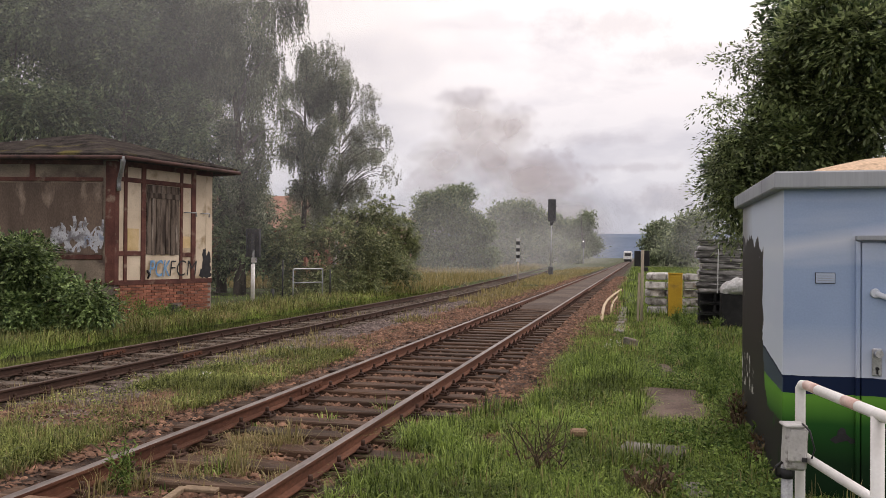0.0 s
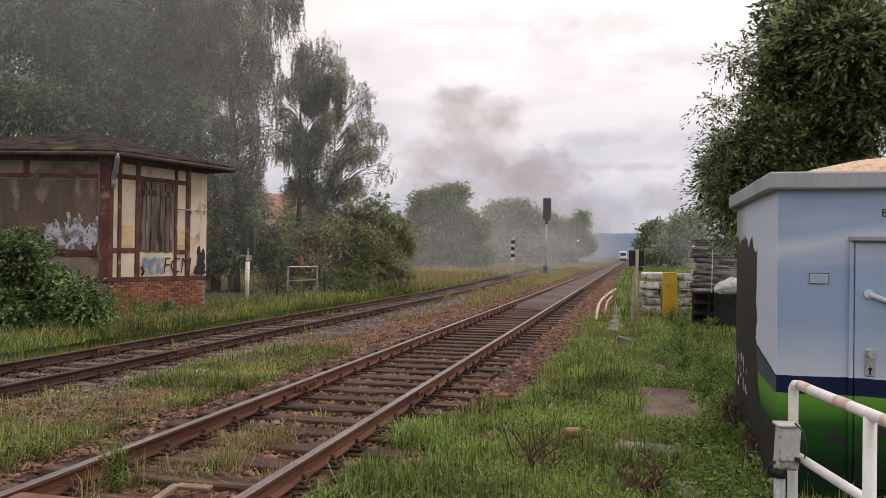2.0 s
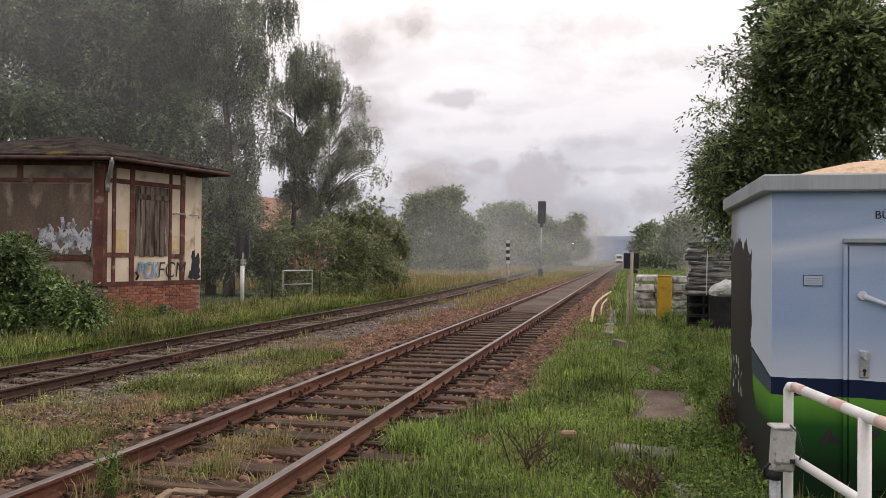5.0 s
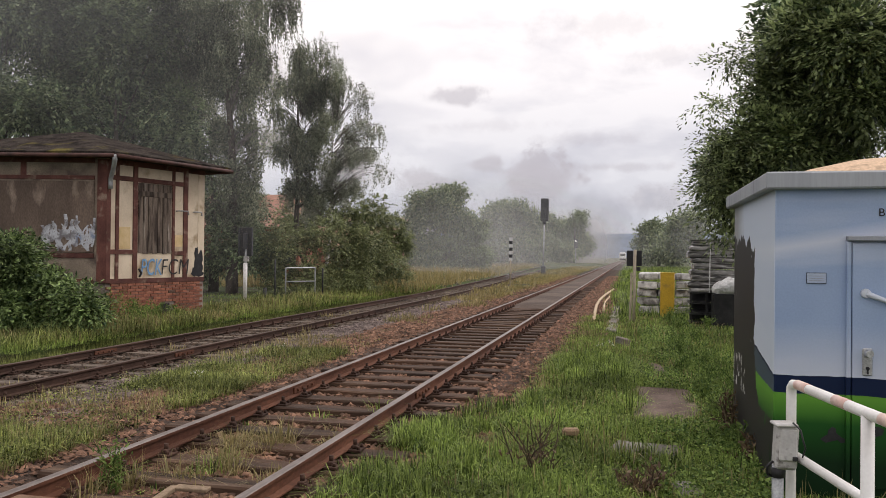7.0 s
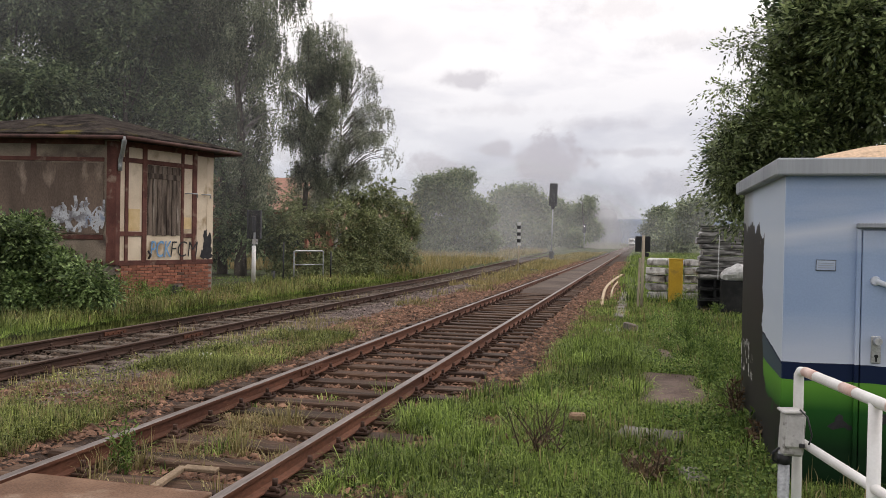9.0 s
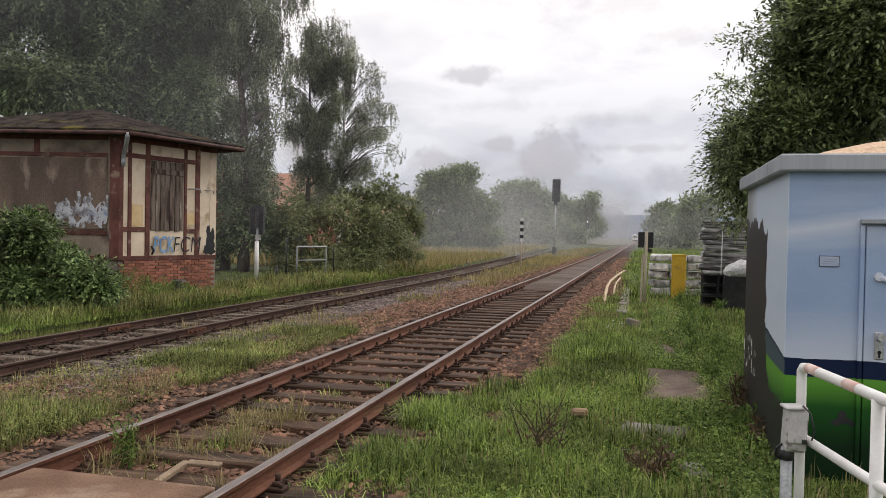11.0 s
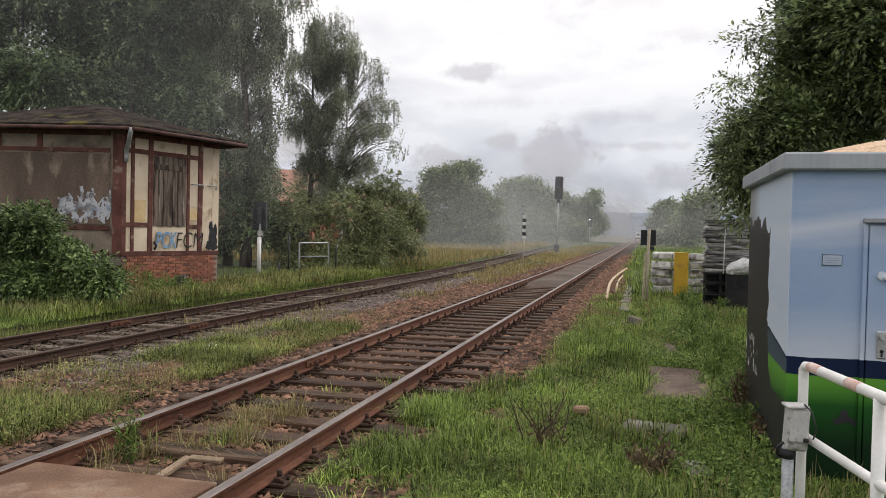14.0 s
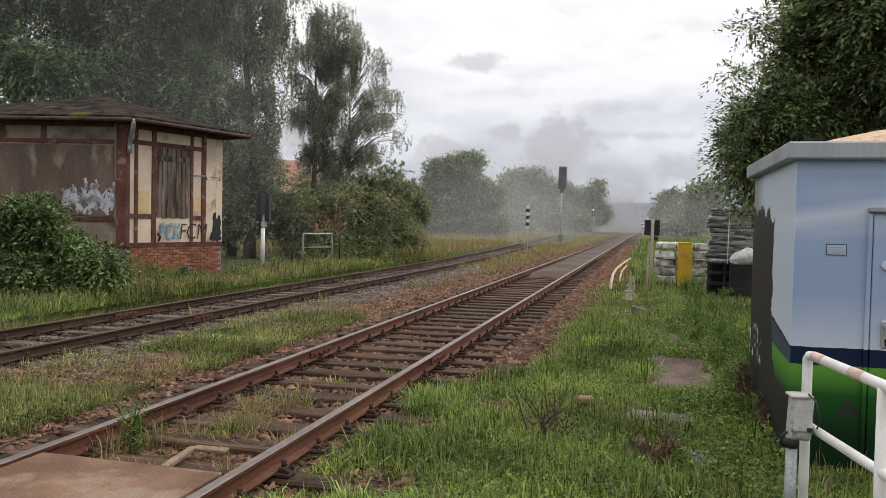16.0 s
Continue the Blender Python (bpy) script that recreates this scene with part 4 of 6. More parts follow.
# ---- the transformer house by the crossing ----
def transformer_house():
    ob = thing("transformer_house", pose(1.05, 6.35, -0.03), "small concrete transformer house painted with a blue sky and green fields", "transformer house")
    bm = boxed((0, 0, 0), (3.0, 2.35, 2.3), None, 0.012)
    part("body", bm, MURAL, ob)
    bm = boxed((-0.075, -0.085, 2.283), (3.075, 2.43, 2.41), None, 0.012)
    part("roof_slab", bm, ROOF_SLAB, ob, "grey concrete roof slab with dark drip streaks")
    bm = bmesh.new()
    rings = []
    for f, h in ((1.0, 0.0), (0.85, 0.09), (0.6, 0.17), (0.3, 0.215)):
        rings.append([bm.verts.new((1.5 + 1.36 * f * math.copysign(abs(math.cos(a)) ** 0.5, math.cos(a)), 1.175 + 1.05 * f * math.copysign(abs(math.sin(a)) ** 0.5, math.sin(a)), 2.41 + h)) for a in (2 * math.pi * (j + 0.5) / 28 for j in range(28))])
    for a, b in zip(rings, rings[1:]):
        for j in range(28):
            bm.faces.new((a[j], a[(j + 1) % 28], b[(j + 1) % 28], b[j])).smooth = True
    bm.faces.new(rings[-1])
    part("roof_dome", bm, DOME, ob, "rounded ochre roof top")
    for x in (0.488, 1.535):
        part("door_jamb", boxed((x, -0.03, 0.12), (x + 0.03, 0, 1.9), None, 0.004), MURAL, ob)
    part("door_rain_ledge", boxed((0.485, -0.07, 1.905), (1.58, 0, 1.94), None, 0.006), ROOF_SLAB, ob)
    door = part("door", boxed((0.526, -0.026, 0.12), (1.527, 0.0, 1.89), None, 0.004), MURAL, ob, "steel door painted with sky and fields like the wall")
    bm = boxed((0.592, -0.04, 0.93), (0.66, -0.024, 1.13), None, 0.014)
    lock = part("lock_plate", bm, STEEL, door, "brushed steel lock plate")
    bm = tubed([(0.626, -0.035, 1.095), (0.626, -0.065, 1.095), (0.626, -0.075, 1.095)], [0.017, 0.017, 0.028], 14)
    tube(bm, [(0.626, -0.075, 1.095), (0.626, -0.1, 1.095)], [0.032, 0.026], 14)
    part("door_knob", bm, STEEL, lock)
    bm = tubed([(0.626, -0.04, 0.985), (0.626, -0.046, 0.985)], 0.013, 12)
    box(bm, (0.62, -0.046, 0.945), (0.632, -0.04, 0.98))
    part("key_cylinder", bm, INK, lock)
    bm = tubed([(0.614, -0.026, 1.525), (0.614, -0.05, 1.525)], [0.036, 0.03], 16)
    tube(bm, [(0.614, -0.045, 1.525), (0.74, -0.055, 1.475), (0.88, -0.05, 1.42)], [0.02, 0.017, 0.014], 8)
    part("hasp", bm, DOOR_BLUE, door, "blue painted hasp bar")
    bm = bmesh.new()
    for lo, hi in (((0.22, -0.008, 1.59), (0.355, -0.002, 1.594)), ((0.22, -0.008, 1.666), (0.355, -0.002, 1.67)), ((0.22, -0.008, 1.59), (0.223, -0.002, 1.67)), ((0.352, -0.008, 1.59), (0.355, -0.002, 1.67))):
        box(bm, lo, hi)
    part("notice_rim", bm, INK, ob)
    part("notice_plate", boxed((0.223, -0.006, 1.594), (0.352, -0.001, 1.666)), DOOR_BLUE, ob)
    bm = bmesh.new()
    for z in (1.61, 1.627, 1.644):
        box(bm, (0.235, -0.0085, z), (0.34, -0.006, z + 0.003))
    part("notice_writing", bm, GALVANISED, ob)
    curve = bpy.data.curves.new("lettering", "FONT")
    curve.body, curve.size, curve.extrude = "B\u00dc", 0.082, 0.0015
    text = new("lettering", curve)
    text.parent, text.matrix_basis = ob, pose(0.7, -0.004, 2.085, 90)
    curve.materials.append(INK)
    # dark animal silhouettes painted low on the field
    for shape in (((0.32, 0.45), (0.35, 0.475), (0.37, 0.485), (0.375, 0.52), (0.4, 0.545), (0.425, 0.535), (0.43, 0.5), (0.46, 0.475), (0.49, 0.46), (0.49, 0.435), (0.46, 0.43), (0.44, 0.45), (0.4, 0.44), (0.36, 0.425)), ((0.62, 0.52), (0.65, 0.56), (0.7, 0.57), (0.74, 0.55), (0.73, 0.51), (0.68, 0.49))):
        bm = bmesh.new()
        bm.faces.new([bm.verts.new((x, -0.029 if x > 0.52 else -0.003, z)) for x, z in shape[::-1]])
        part("painted_silhouette", bm, INK, ob)


transformer_house()


def guard_rail():
    """White barrier rail in front of the transformer house, with worn red bands."""
    ob = thing("guard_rail", pose(0, 0, 0), "white tubular guard rail with faded red bands", "guard rail")
    a, b, c = Vector((0.925, 5.01, 0)), Vector((1.094, 4.11, 0)), Vector((1.263, 3.21, 0))
    top, mid = 1.018, 0.61
    bend = [a + Vector((0, 0, z)) for z in (-0.1, 0.5, top - 0.09, top - 0.03)] + [a.lerp(b, 0.03) + Vector((0, 0, top - 0.006)), a.lerp(b, 0.09) + Vector((0, 0, top)), b + Vector((0, 0, top)), c + Vector((0, 0, top))]
    part("top_rail", tubed(bend, 0.028, 14), WHITE_PAINT, ob)
    part("middle_rail", tubed([a.lerp(b, 0.02) + Vector((0, 0, mid)), c + Vector((0, 0, mid))], 0.026, 12), WHITE_PAINT, ob)
    for p in (b, c):
        part("post", tubed([p + Vector((0, 0, -0.1)), p + Vector((0, 0, top - 0.01))], 0.03, 12), WHITE_PAINT, ob)
    for f0, f1 in ((0.1, 0.27), (0.63, 0.79), (1.15, 1.32)):
        p, q = a.lerp(b, f0) + Vector((0, 0, top + 0.001)), a.lerp(b, f1) + Vector((0, 0, top + 0.001))
        part("red_band", tubed([p, q], 0.0288, 14), FADED_RED, ob, "faded worn red band")
    return ob


guard_rail()


def junction_box():
    ob = thing("junction_box", pose(0.83, 4.87, -0.03), "dirty grey junction box on a short steel pole", "junction box")
    m = pose(0.035, 0, 0.58, 0, 3, 8)
    part("pole", tubed([(0, 0, -0.1), (0, 0, 0.6)], 0.032, 12), GALVANISED, ob)
    part("clamp", tubed([(0, 0, 0.53), (0, 0, 0.585)], 0.037, 12), BLACK, ob)
    part("case", boxed((-0.062, -0.045, 0.0), (0.058, 0.05, 0.25), m, 0.014), GREY_PLASTIC, ob)
    lid = part("lid", boxed((-0.05, -0.064, 0.045), (0.05, -0.04, 0.235), m @ pose(0, 0, 0, -4, 0, 0), 0.012), GREY_PLASTIC, ob)
    part("latch", boxed((0.018, -0.076, 0.06), (0.046, -0.064, 0.085), m, 0.003), BLACK, lid)
    part("cap", boxed((-0.062, -0.066, 0.245), (0.06, 0.055, 0.262), m @ pose(0, 0, 0, 0, -4, 0), 0.006), GREY_PLASTIC, ob)
    part("cable", tubed([(0.07, -0.05, 0.85), (0.1, -0.1, 0.82), (0.125, -0.1, 0.72), (0.118, -0.06, 0.66)], 0.005, 6), INK, ob)
    part("cable", tubed([(-0.03, -0.02, 0.62), (-0.065, -0.05, 0.6), (-0.06, -0.02, 0.55), (-0.03, 0, 0.53)], 0.008, 6), INK, ob)


junction_box()

# ---- slabs and small things in the grass ----
def slab(name, m, sx, sy, sz, mat, label, category, seed):
    random.seed(seed)
    ob = thing(name, m, label, category)
    bm = boxed((-sx / 2, -sy / 2, -sz), (sx / 2, sy / 2, 0), None, 0.02)
    bmesh.ops.subdivide_edges(bm, edges=bm.edges[:], cuts=3, use_grid_fill=True)
    for v in bm.verts:
        push = noise.noise_vector(v.co * 5 + Vector((seed, 0, 0))) * min(0.09, 0.16 * min(sx, sy))
        v.co += Vector((push.x, push.y, push.z * (0.2 if sz < 0.11 and sx > 0.2 else 1)))
    part("slab", bm, mat, ob)


slab("paving_slab", pose(0.41, 9.2, 0.028, 0, 0, 2), 0.78, 1.2, 0.1, PAVING, "brown mossy concrete slab sunk in the grass", "slab", 1)
slab("paving_slab", pose(0.44, 10.4, 0.012, 1, 1, -3), 0.72, 1.1, 0.1, PAVING, "brown cracked concrete slab half under the grass", "slab", 7)
slab("paving_slab", pose(0.44, 12.95, 0.0, 0, 1, 6), 0.24, 1.3, 0.08, PAVING, "sunken narrow slab nearly overgrown", "slab", 9)
slab("paving_slab", pose(0.17, 7.42, 0.035, 0, 0, -4), 0.58, 0.36, 0.1, CONCRETE, "pale cracked concrete slab in the grass", "slab", 2)
slab("broken_brick", pose(-0.53, 7.75, 0.1, 5, 3, 12), 0.16, 0.09, 0.08, TAN_BRICK, "loose tan brick lying in the grass", "brick", 3)
slab("stone_block", pose(-0.11, 16.0, 0.16, 0, 6, 5), 0.26, 0.2, 0.14, CONCRETE, "small stone block standing in grass", "stone block", 4)
slab("crumpled_rubble", pose(0.43, 6.12, 0.07, 8, 5, 20), 0.16, 0.2, 0.1, CONCRETE, "broken piece of pale rubble", "rubble", 5)
for i in range(9):
    slab("cable_trough_cover", pose(-0.42 + 0.03 * (i % 2), 19.5 + 1.05 * i, 0.03), 0.24, 0.9, 0.08, CONCRETE, "narrow concrete cable trough cover in the grass", "trough cover", 10 + i)
ob = thing("crossing_plate", pose(MAIN, 3.7, RAIL_TOP - 0.005, 0, 0, -0.6), "rust-stained crossing plate between the rails", "crossing plate")
part("plate", boxed((-0.67, -1.5, -0.05), (0.67, 0.75, 0), None, 0.006), PLATE, ob)
part("plate_edge", boxed((-0.66, 0.75, -0.12), (0.66, 0.765, -0.004), None, 0.003), RUST, ob)
ob = thing("wooden_board_offcut", pose(-3.15, 4.95, 0.02), "two grimy plank offcuts lying at an angle between the sleepers", "plank")
part("plank", boxed((-0.03, -0.21, 0.0), (0.03, 0.21, 0.032), pose(0, 0, 0.01, 3, 0, 4), 0.005), OFFCUT, ob)
part("plank", boxed((-0.12, -0.045, 0.0), (0.13, 0.05, 0.025), pose(0.11, 0.22, 0.02, 0, 2, 8), 0.005), OFFCUT, ob)



# ---- signals and posts ----
def crossing_signal(base, height, board, gap, label, rear_box):
    """Back of a level crossing signal: black boards on a pole."""
    ob = thing("crossing_signal", pose(*base), label, "railway signal")
    w, h = board
    part("pole", tubed([(0, 0, -0.1), (0.02, 0, height if gap else height - board[1] * 0.75)], 0.04, 10), POST_WOOD if gap else GALVANISED, ob)
    if gap:
        for s in (-1, 1):
            part("signal_board", boxed((s * (gap + w / 2) - w / 2, 0.03, height - h - 0.02), (s * (gap + w / 2) + w / 2, 0.06, height - 0.02), None, 0.008), BLACK, ob)
        part("lamp_hood", boxed((-0.2, 0.02, height - h - 0.15), (-0.04, 0.18, height - h - 0.04), pose(0, 0, 0, 0, 8, 0), 0.012), BLACK, ob)
    else:
        part("signal_board", boxed((-w / 2, 0.05, height - h), (w / 2, 0.09, height), None, 0.012), BLACK, ob)
        part("bracket", boxed((-0.05, -0.06, height - h - 0.2), (0.13, 0.05, height - h - 0.02), None, 0.01), GREY_PLASTIC, ob)
        part("pole_sleeve", tubed([(0, 0, 0), (0, 0, height - h - 0.25)], 0.075, 10), WHITE_PAINT, ob, "white painted lower pole")
        part("lamp_back", boxed((-0.07, -0.06, height - h * 0.78), (0.07, 0.05, height - h * 0.2), None, 0.03), SIGNAL_DARK, ob)
        for s in (-1, 1):
            part("board_rim", boxed((s * w / 2 - 0.015, -0.04, height - h), (s * w / 2 + 0.015, 0.05, height), None, 0.005), SIGNAL_DARK, ob)
        part("mounting_tube", tubed([(0.02, -0.03, height - h * 0.8), (0.02, -0.03, height - h * 0.3)], 0.022, 8), GALVANISED, ob)
    return ob


crossing_signal((-13.17, 25.8, 0.05), 2.6, (0.5, 1.0), 0, "black signal board seen from behind on a white pole", True)
crossing_signal((0.12, 22.2, -0.03), 1.97, (0.17, 0.42), 0.03, "black twin signal boards seen from behind on a wooden pole", False)
ob = thing("wooden_stake", pose(0.02, 22.4, -0.03), "pale wooden stake in the grass", "stake")
part("stake", boxed((-0.03, -0.03, -0.1), (0.03, 0.03, 1.35), pose(0, 0, 0, 0, 1.5, 0), 0.006), POST_WOOD, ob)


def striped_post():
    ob = thing("striped_marker_post", pose(-6.43, 44, -0.05), "black and white striped board on a thin post", "marker post")
    part("post", tubed([(-0.02, 0, -0.1), (0, 0, 1.55)], 0.04, 8), POST_WOOD, ob)
    n, z0, z1 = 7, 1.5, 2.82
    for i in range(n):
        a, b = z0 + (z1 - z0) * i / n, z0 + (z1 - z0) * (i + 1) / n
        part("stripe", boxed((-0.1, -0.03, a), (0.1, 0.0, b)), BLACK if i % 2 else STRIPE_WHITE, ob)


striped_post()


def main_signal():
    ob = thing("main_signal", pose(-8.1, 77, -0.05, 0, 0.9, 0), "tall dark colour-light signal seen from behind on a slim mast", "railway signal")
    part("mast", tubed([(0, 0, -0.1), (0, 0, 5.2)], [0.075, 0.06], 8), GALVANISED, ob)
    part("signal_head", boxed((-0.38, -0.1, 5.2), (0.38, 0.2, 7.35), None, 0.06), SIGNAL_DARK, ob)
    part("signal_rear_box", boxed((-0.15, -0.24, 5.5), (0.15, -0.08, 6.3), None, 0.03), SIGNAL_DARK, ob)
    part("collar", tubed([(0, 0, 4.85), (0, 0, 5.22)], [0.14, 0.22], 8), SIGNAL_DARK, ob)
    part("base_box", boxed((-0.22, -0.2, 0.0), (0.22, 0.2, 0.85), None, 0.05), SIGNAL_DARK, ob)
    ob = thing("distant_signal", pose(-13, 200, 0), "far dark colour-light signal on a mast", "railway signal")
    part("mast", tubed([(0, 0, -0.1), (0, 0, 4.2)], 0.09, 6), GALVANISED, ob)
    head = part("signal_head", boxed((-0.45, -0.1, 3.9), (0.45, 0.25, 6.1), None, 0.08), SIGNAL_DARK, ob)
    part("lamp", tubed([(0, -0.16, 5.6), (0, -0.1, 5.6)], 0.14, 12), SIGNAL_LAMP, head, "small lit white lamp")


main_signal()


def short_railing():
    ob = thing("short_railing", pose(-12.72, 28.2, 0.05), "short grey tubular railing by the side track", "railing")
    b = Vector((0.66, 1.3, 0))
    pts = [Vector((0, 0, z)) for z in (-0.1, 0.6, 1.07, 1.13)] + [b * 0.06 + Vector((0, 0, 1.15)), b * 0.94 + Vector((0, 0, 1.15))] + [b + Vector((0, 0, z)) for z in (1.13, 1.07, 0.6, -0.1)]
    part("frame", tubed(pts, 0.028, 10), GALVANISED, ob)
    part("middle_bar", tubed([Vector((0, 0, 0.62)), b + Vector((0, 0, 0.62))], 0.024, 8), GALVANISED, ob)
    for x, y, h in ((-12.5, 26.8, 1.5), (-11.5, 28.9, 1.15), (-12.75, 26.5, 0.45)):
        ob = thing("thin_fence_post", pose(x, y, 0.05), "thin dark iron post beside the signal", "post")
        part("post", tubed([(0, 0, -0.1), (0, 0, h)], 0.03 if h > 1 else 0.07, 6), BLACK, ob)


short_railing()


def yellow_cabinet():
    ob = thing("yellow_cabinet", pose(1.1, 24.6, -0.03), "narrow yellow trackside cabinet", "cabinet")
    part("body", boxed((-0.2, 0, 0), (0.2, 0.25, 1.28), None, 0.012), YELLOW, ob)
    part("cap", boxed((-0.215, -0.015, 1.28), (0.215, 0.265, 1.32), None, 0.01), YELLOW, ob)
    part("door", boxed((-0.17, -0.012, 0.18), (0.17, 0.0, 1.22), None, 0.005), YELLOW, ob)
    part("foot", boxed((-0.2, 0.02, -0.1), (0.2, 0.23, 0.05)), CONCRETE, ob)


yellow_cabinet()


def pipe():
    ob = thing("bent_pipe", pose(-0.95, 22.3, -0.03), "yellowed plastic pipe curving out of the grass", "pipe")
    part("pipe", tubed([(0, 0, 0.0), (0.0, 0.25, 0.06), (-0.05, 2, 0.1), (-0.14, 5.5, 0.12), (-0.16, 9, 0.12), (-0.05, 14, 0.12), (0.15, 20, 0.1)], 0.05, 8), HOSE, ob)
    part("second_pipe", tubed([(0.16, 3.0, 0.02), (0.1, 5.5, 0.06), (0.06, 9, 0.07), (0.12, 13, 0.06)], 0.035, 8), HOSE, ob)


pipe()


def slab_stack():
    """Pale concrete slabs on edge in courses, behind the yellow cabinet."""
    random.seed(4)
    ob = thing("concrete_slab_stack", pose(0.3, 25.6, -0.03), "uneven stack of pale concrete slabs", "slab stack")
    z = 0.05
    for i in range(5):
        h = 0.235
        x = random.uniform(-0.05, 0.05) if i else 0.05
        for j, w in enumerate((0.62, 0.5, 0.55)):
            bm = boxed((0, -0.02, 0), (w - 0.03, 0.75, h * 0.86), pose(0, 0, 0, random.uniform(-1.5, 1.5), random.uniform(-2, 2), random.uniform(-9, 9)), 0.03)
            bmesh.ops.subdivide_edges(bm, edges=bm.edges[:], cuts=1, use_grid_fill=True)
            for v in bm.verts:
                v.co += noise.noise_vector(v.co * 5 + Vector((i, j, 0))) * 0.035
            s = part("slab", bm, PALE_SLAB, ob)
            s.location = (x + random.uniform(-0.05, 0.05), random.uniform(-0.16, 0.12), z)
            x += w
        z += h + 0.022


slab_stack()


def pallet_stack(x, y, tiers):
    random.seed(8)
    ob = thing("wrapped_pallet_stack", pose(x, y, -0.03), "tall stack of black crates and plastic-wrapped slabs", "pallet stack")
    z = 0.04
    for i in range(3):
        # open black crates: rims, corner posts and a floor
        for lo, hi in (((0, 0, z), (1.25, 0.9, z + 0.035)), ((0, 0, z + 0.23), (1.25, 0.05, z + 0.265)), ((0, 0.85, z + 0.23), (1.25, 0.9, z + 0.265)), ((0, 0.05, z + 0.23), (0.05, 0.85, z + 0.265)), ((1.2, 0.05, z + 0.23), (1.25, 0.85, z + 0.265))):
            part("crate_rail", boxed(lo, hi, None, 0.006), CRATE, ob)
        for q in (0.0, 0.4, 0.8, 1.19):
            part("crate_post", boxed((q, 0.0, z + 0.035), (q + 0.06, 0.06, z + 0.23)), CRATE, ob)
        part("crate_back", boxed((0.06, 0.8, z + 0.035), (1.19, 0.84, z + 0.23)), CRATE, ob)
        z += 0.275
    for i, (h, inset, mat) in enumerate(tiers):
        bm = boxed((inset, 0.0, 0), (1.28 - inset * 0.6, 0.92, h), pose(0, 0, 0, random.uniform(-1, 1), random.uniform(-1.5, 1.5), random.uniform(-2, 2)), 0.03)
        bmesh.ops.subdivide_edges(bm, edges=bm.edges[:], cuts=5, use_grid_fill=True)
        for v in bm.verts:
            v.co += noise.noise_vector(Vector((v.co.x * 4, v.co.y * 4, v.co.z * 14 + i * 5))) * 0.03
        s = part("wrapped_slab", bm, mat, ob)
        s.location = (random.uniform(-0.03, 0.03), 0, z)
        z += h + 0.012
    for q in (0.46,):
        part("strap", boxed((q, -0.05, 0.86), (q + 0.025, -0.035, z - 0.02), pose(0, 0, 0, 0, random.uniform(-1, 1), 0)), WHITE_WRAP, ob)
    for q in (0.02, 0.42, 0.82):
        part("pallet_board", boxed((q, -0.03, z), (q + 0.36, 0.9, z + 0.03), None, 0.005), WRAP, ob)
    return ob


pallet_stack(1.55, 22.0, [(0.1, 0.0, WRAP), (0.16, -0.03, WRAP), (0.17, 0.06, WRAP), (0.13, 0.03, WRAP), (0.15, 0.07, WRAP), (0.12, 0.02, WRAP), (0.19, -0.06, WRAP), (0.13, 0.02, WRAP), (0.11, 0.08, WRAP)])
ob = thing("white_wrapped_bundle", pose(2.08, 21.4, -0.03), "bundle under torn white plastic film on black crates", "bundle")
part("crate", boxed((0, 0, 0), (0.9, 0.5, 0.85), None, 0.02), CRATE, ob)
bm = bmesh.new()
bmesh.ops.create_icosphere(bm, subdivisions=3, radius=0.4)
for v in bm.verts:
    v.co = Vector((0.42 + v.co.x * 1.1, 0.2 + v.co.y * 0.8, 1.05 + v.co.z * 0.55 - (0.25 * max(0, -v.co.x)))) + noise.noise_vector(v.co * 6) * 0.05
part("plastic_film", bm, WHITE_WRAP, ob)


# ---- the old signal hut ----
HUT_A, HUT_B = Vector((-12.73, 17.5, 0)), Vector((-11.83, 20.64, 0))
HUT_C, HUT_D = Vector((-17.4, 16.4, 0)), Vector((-16.6, 21.9, 0))
HUT_Z = 0.0


def along(p, q, z=0.0):
    """A frame whose x runs from p to q, y points into the wall and z up."""
    u = (q - p).normalized()
    inward = Vector((-u.y, u.x, 0))
    return Matrix(((u.x, inward.x, 0, p.x), (u.y, inward.y, 0, p.y), (0, 0, 1, p.z + z), (0, 0, 0, 1)))


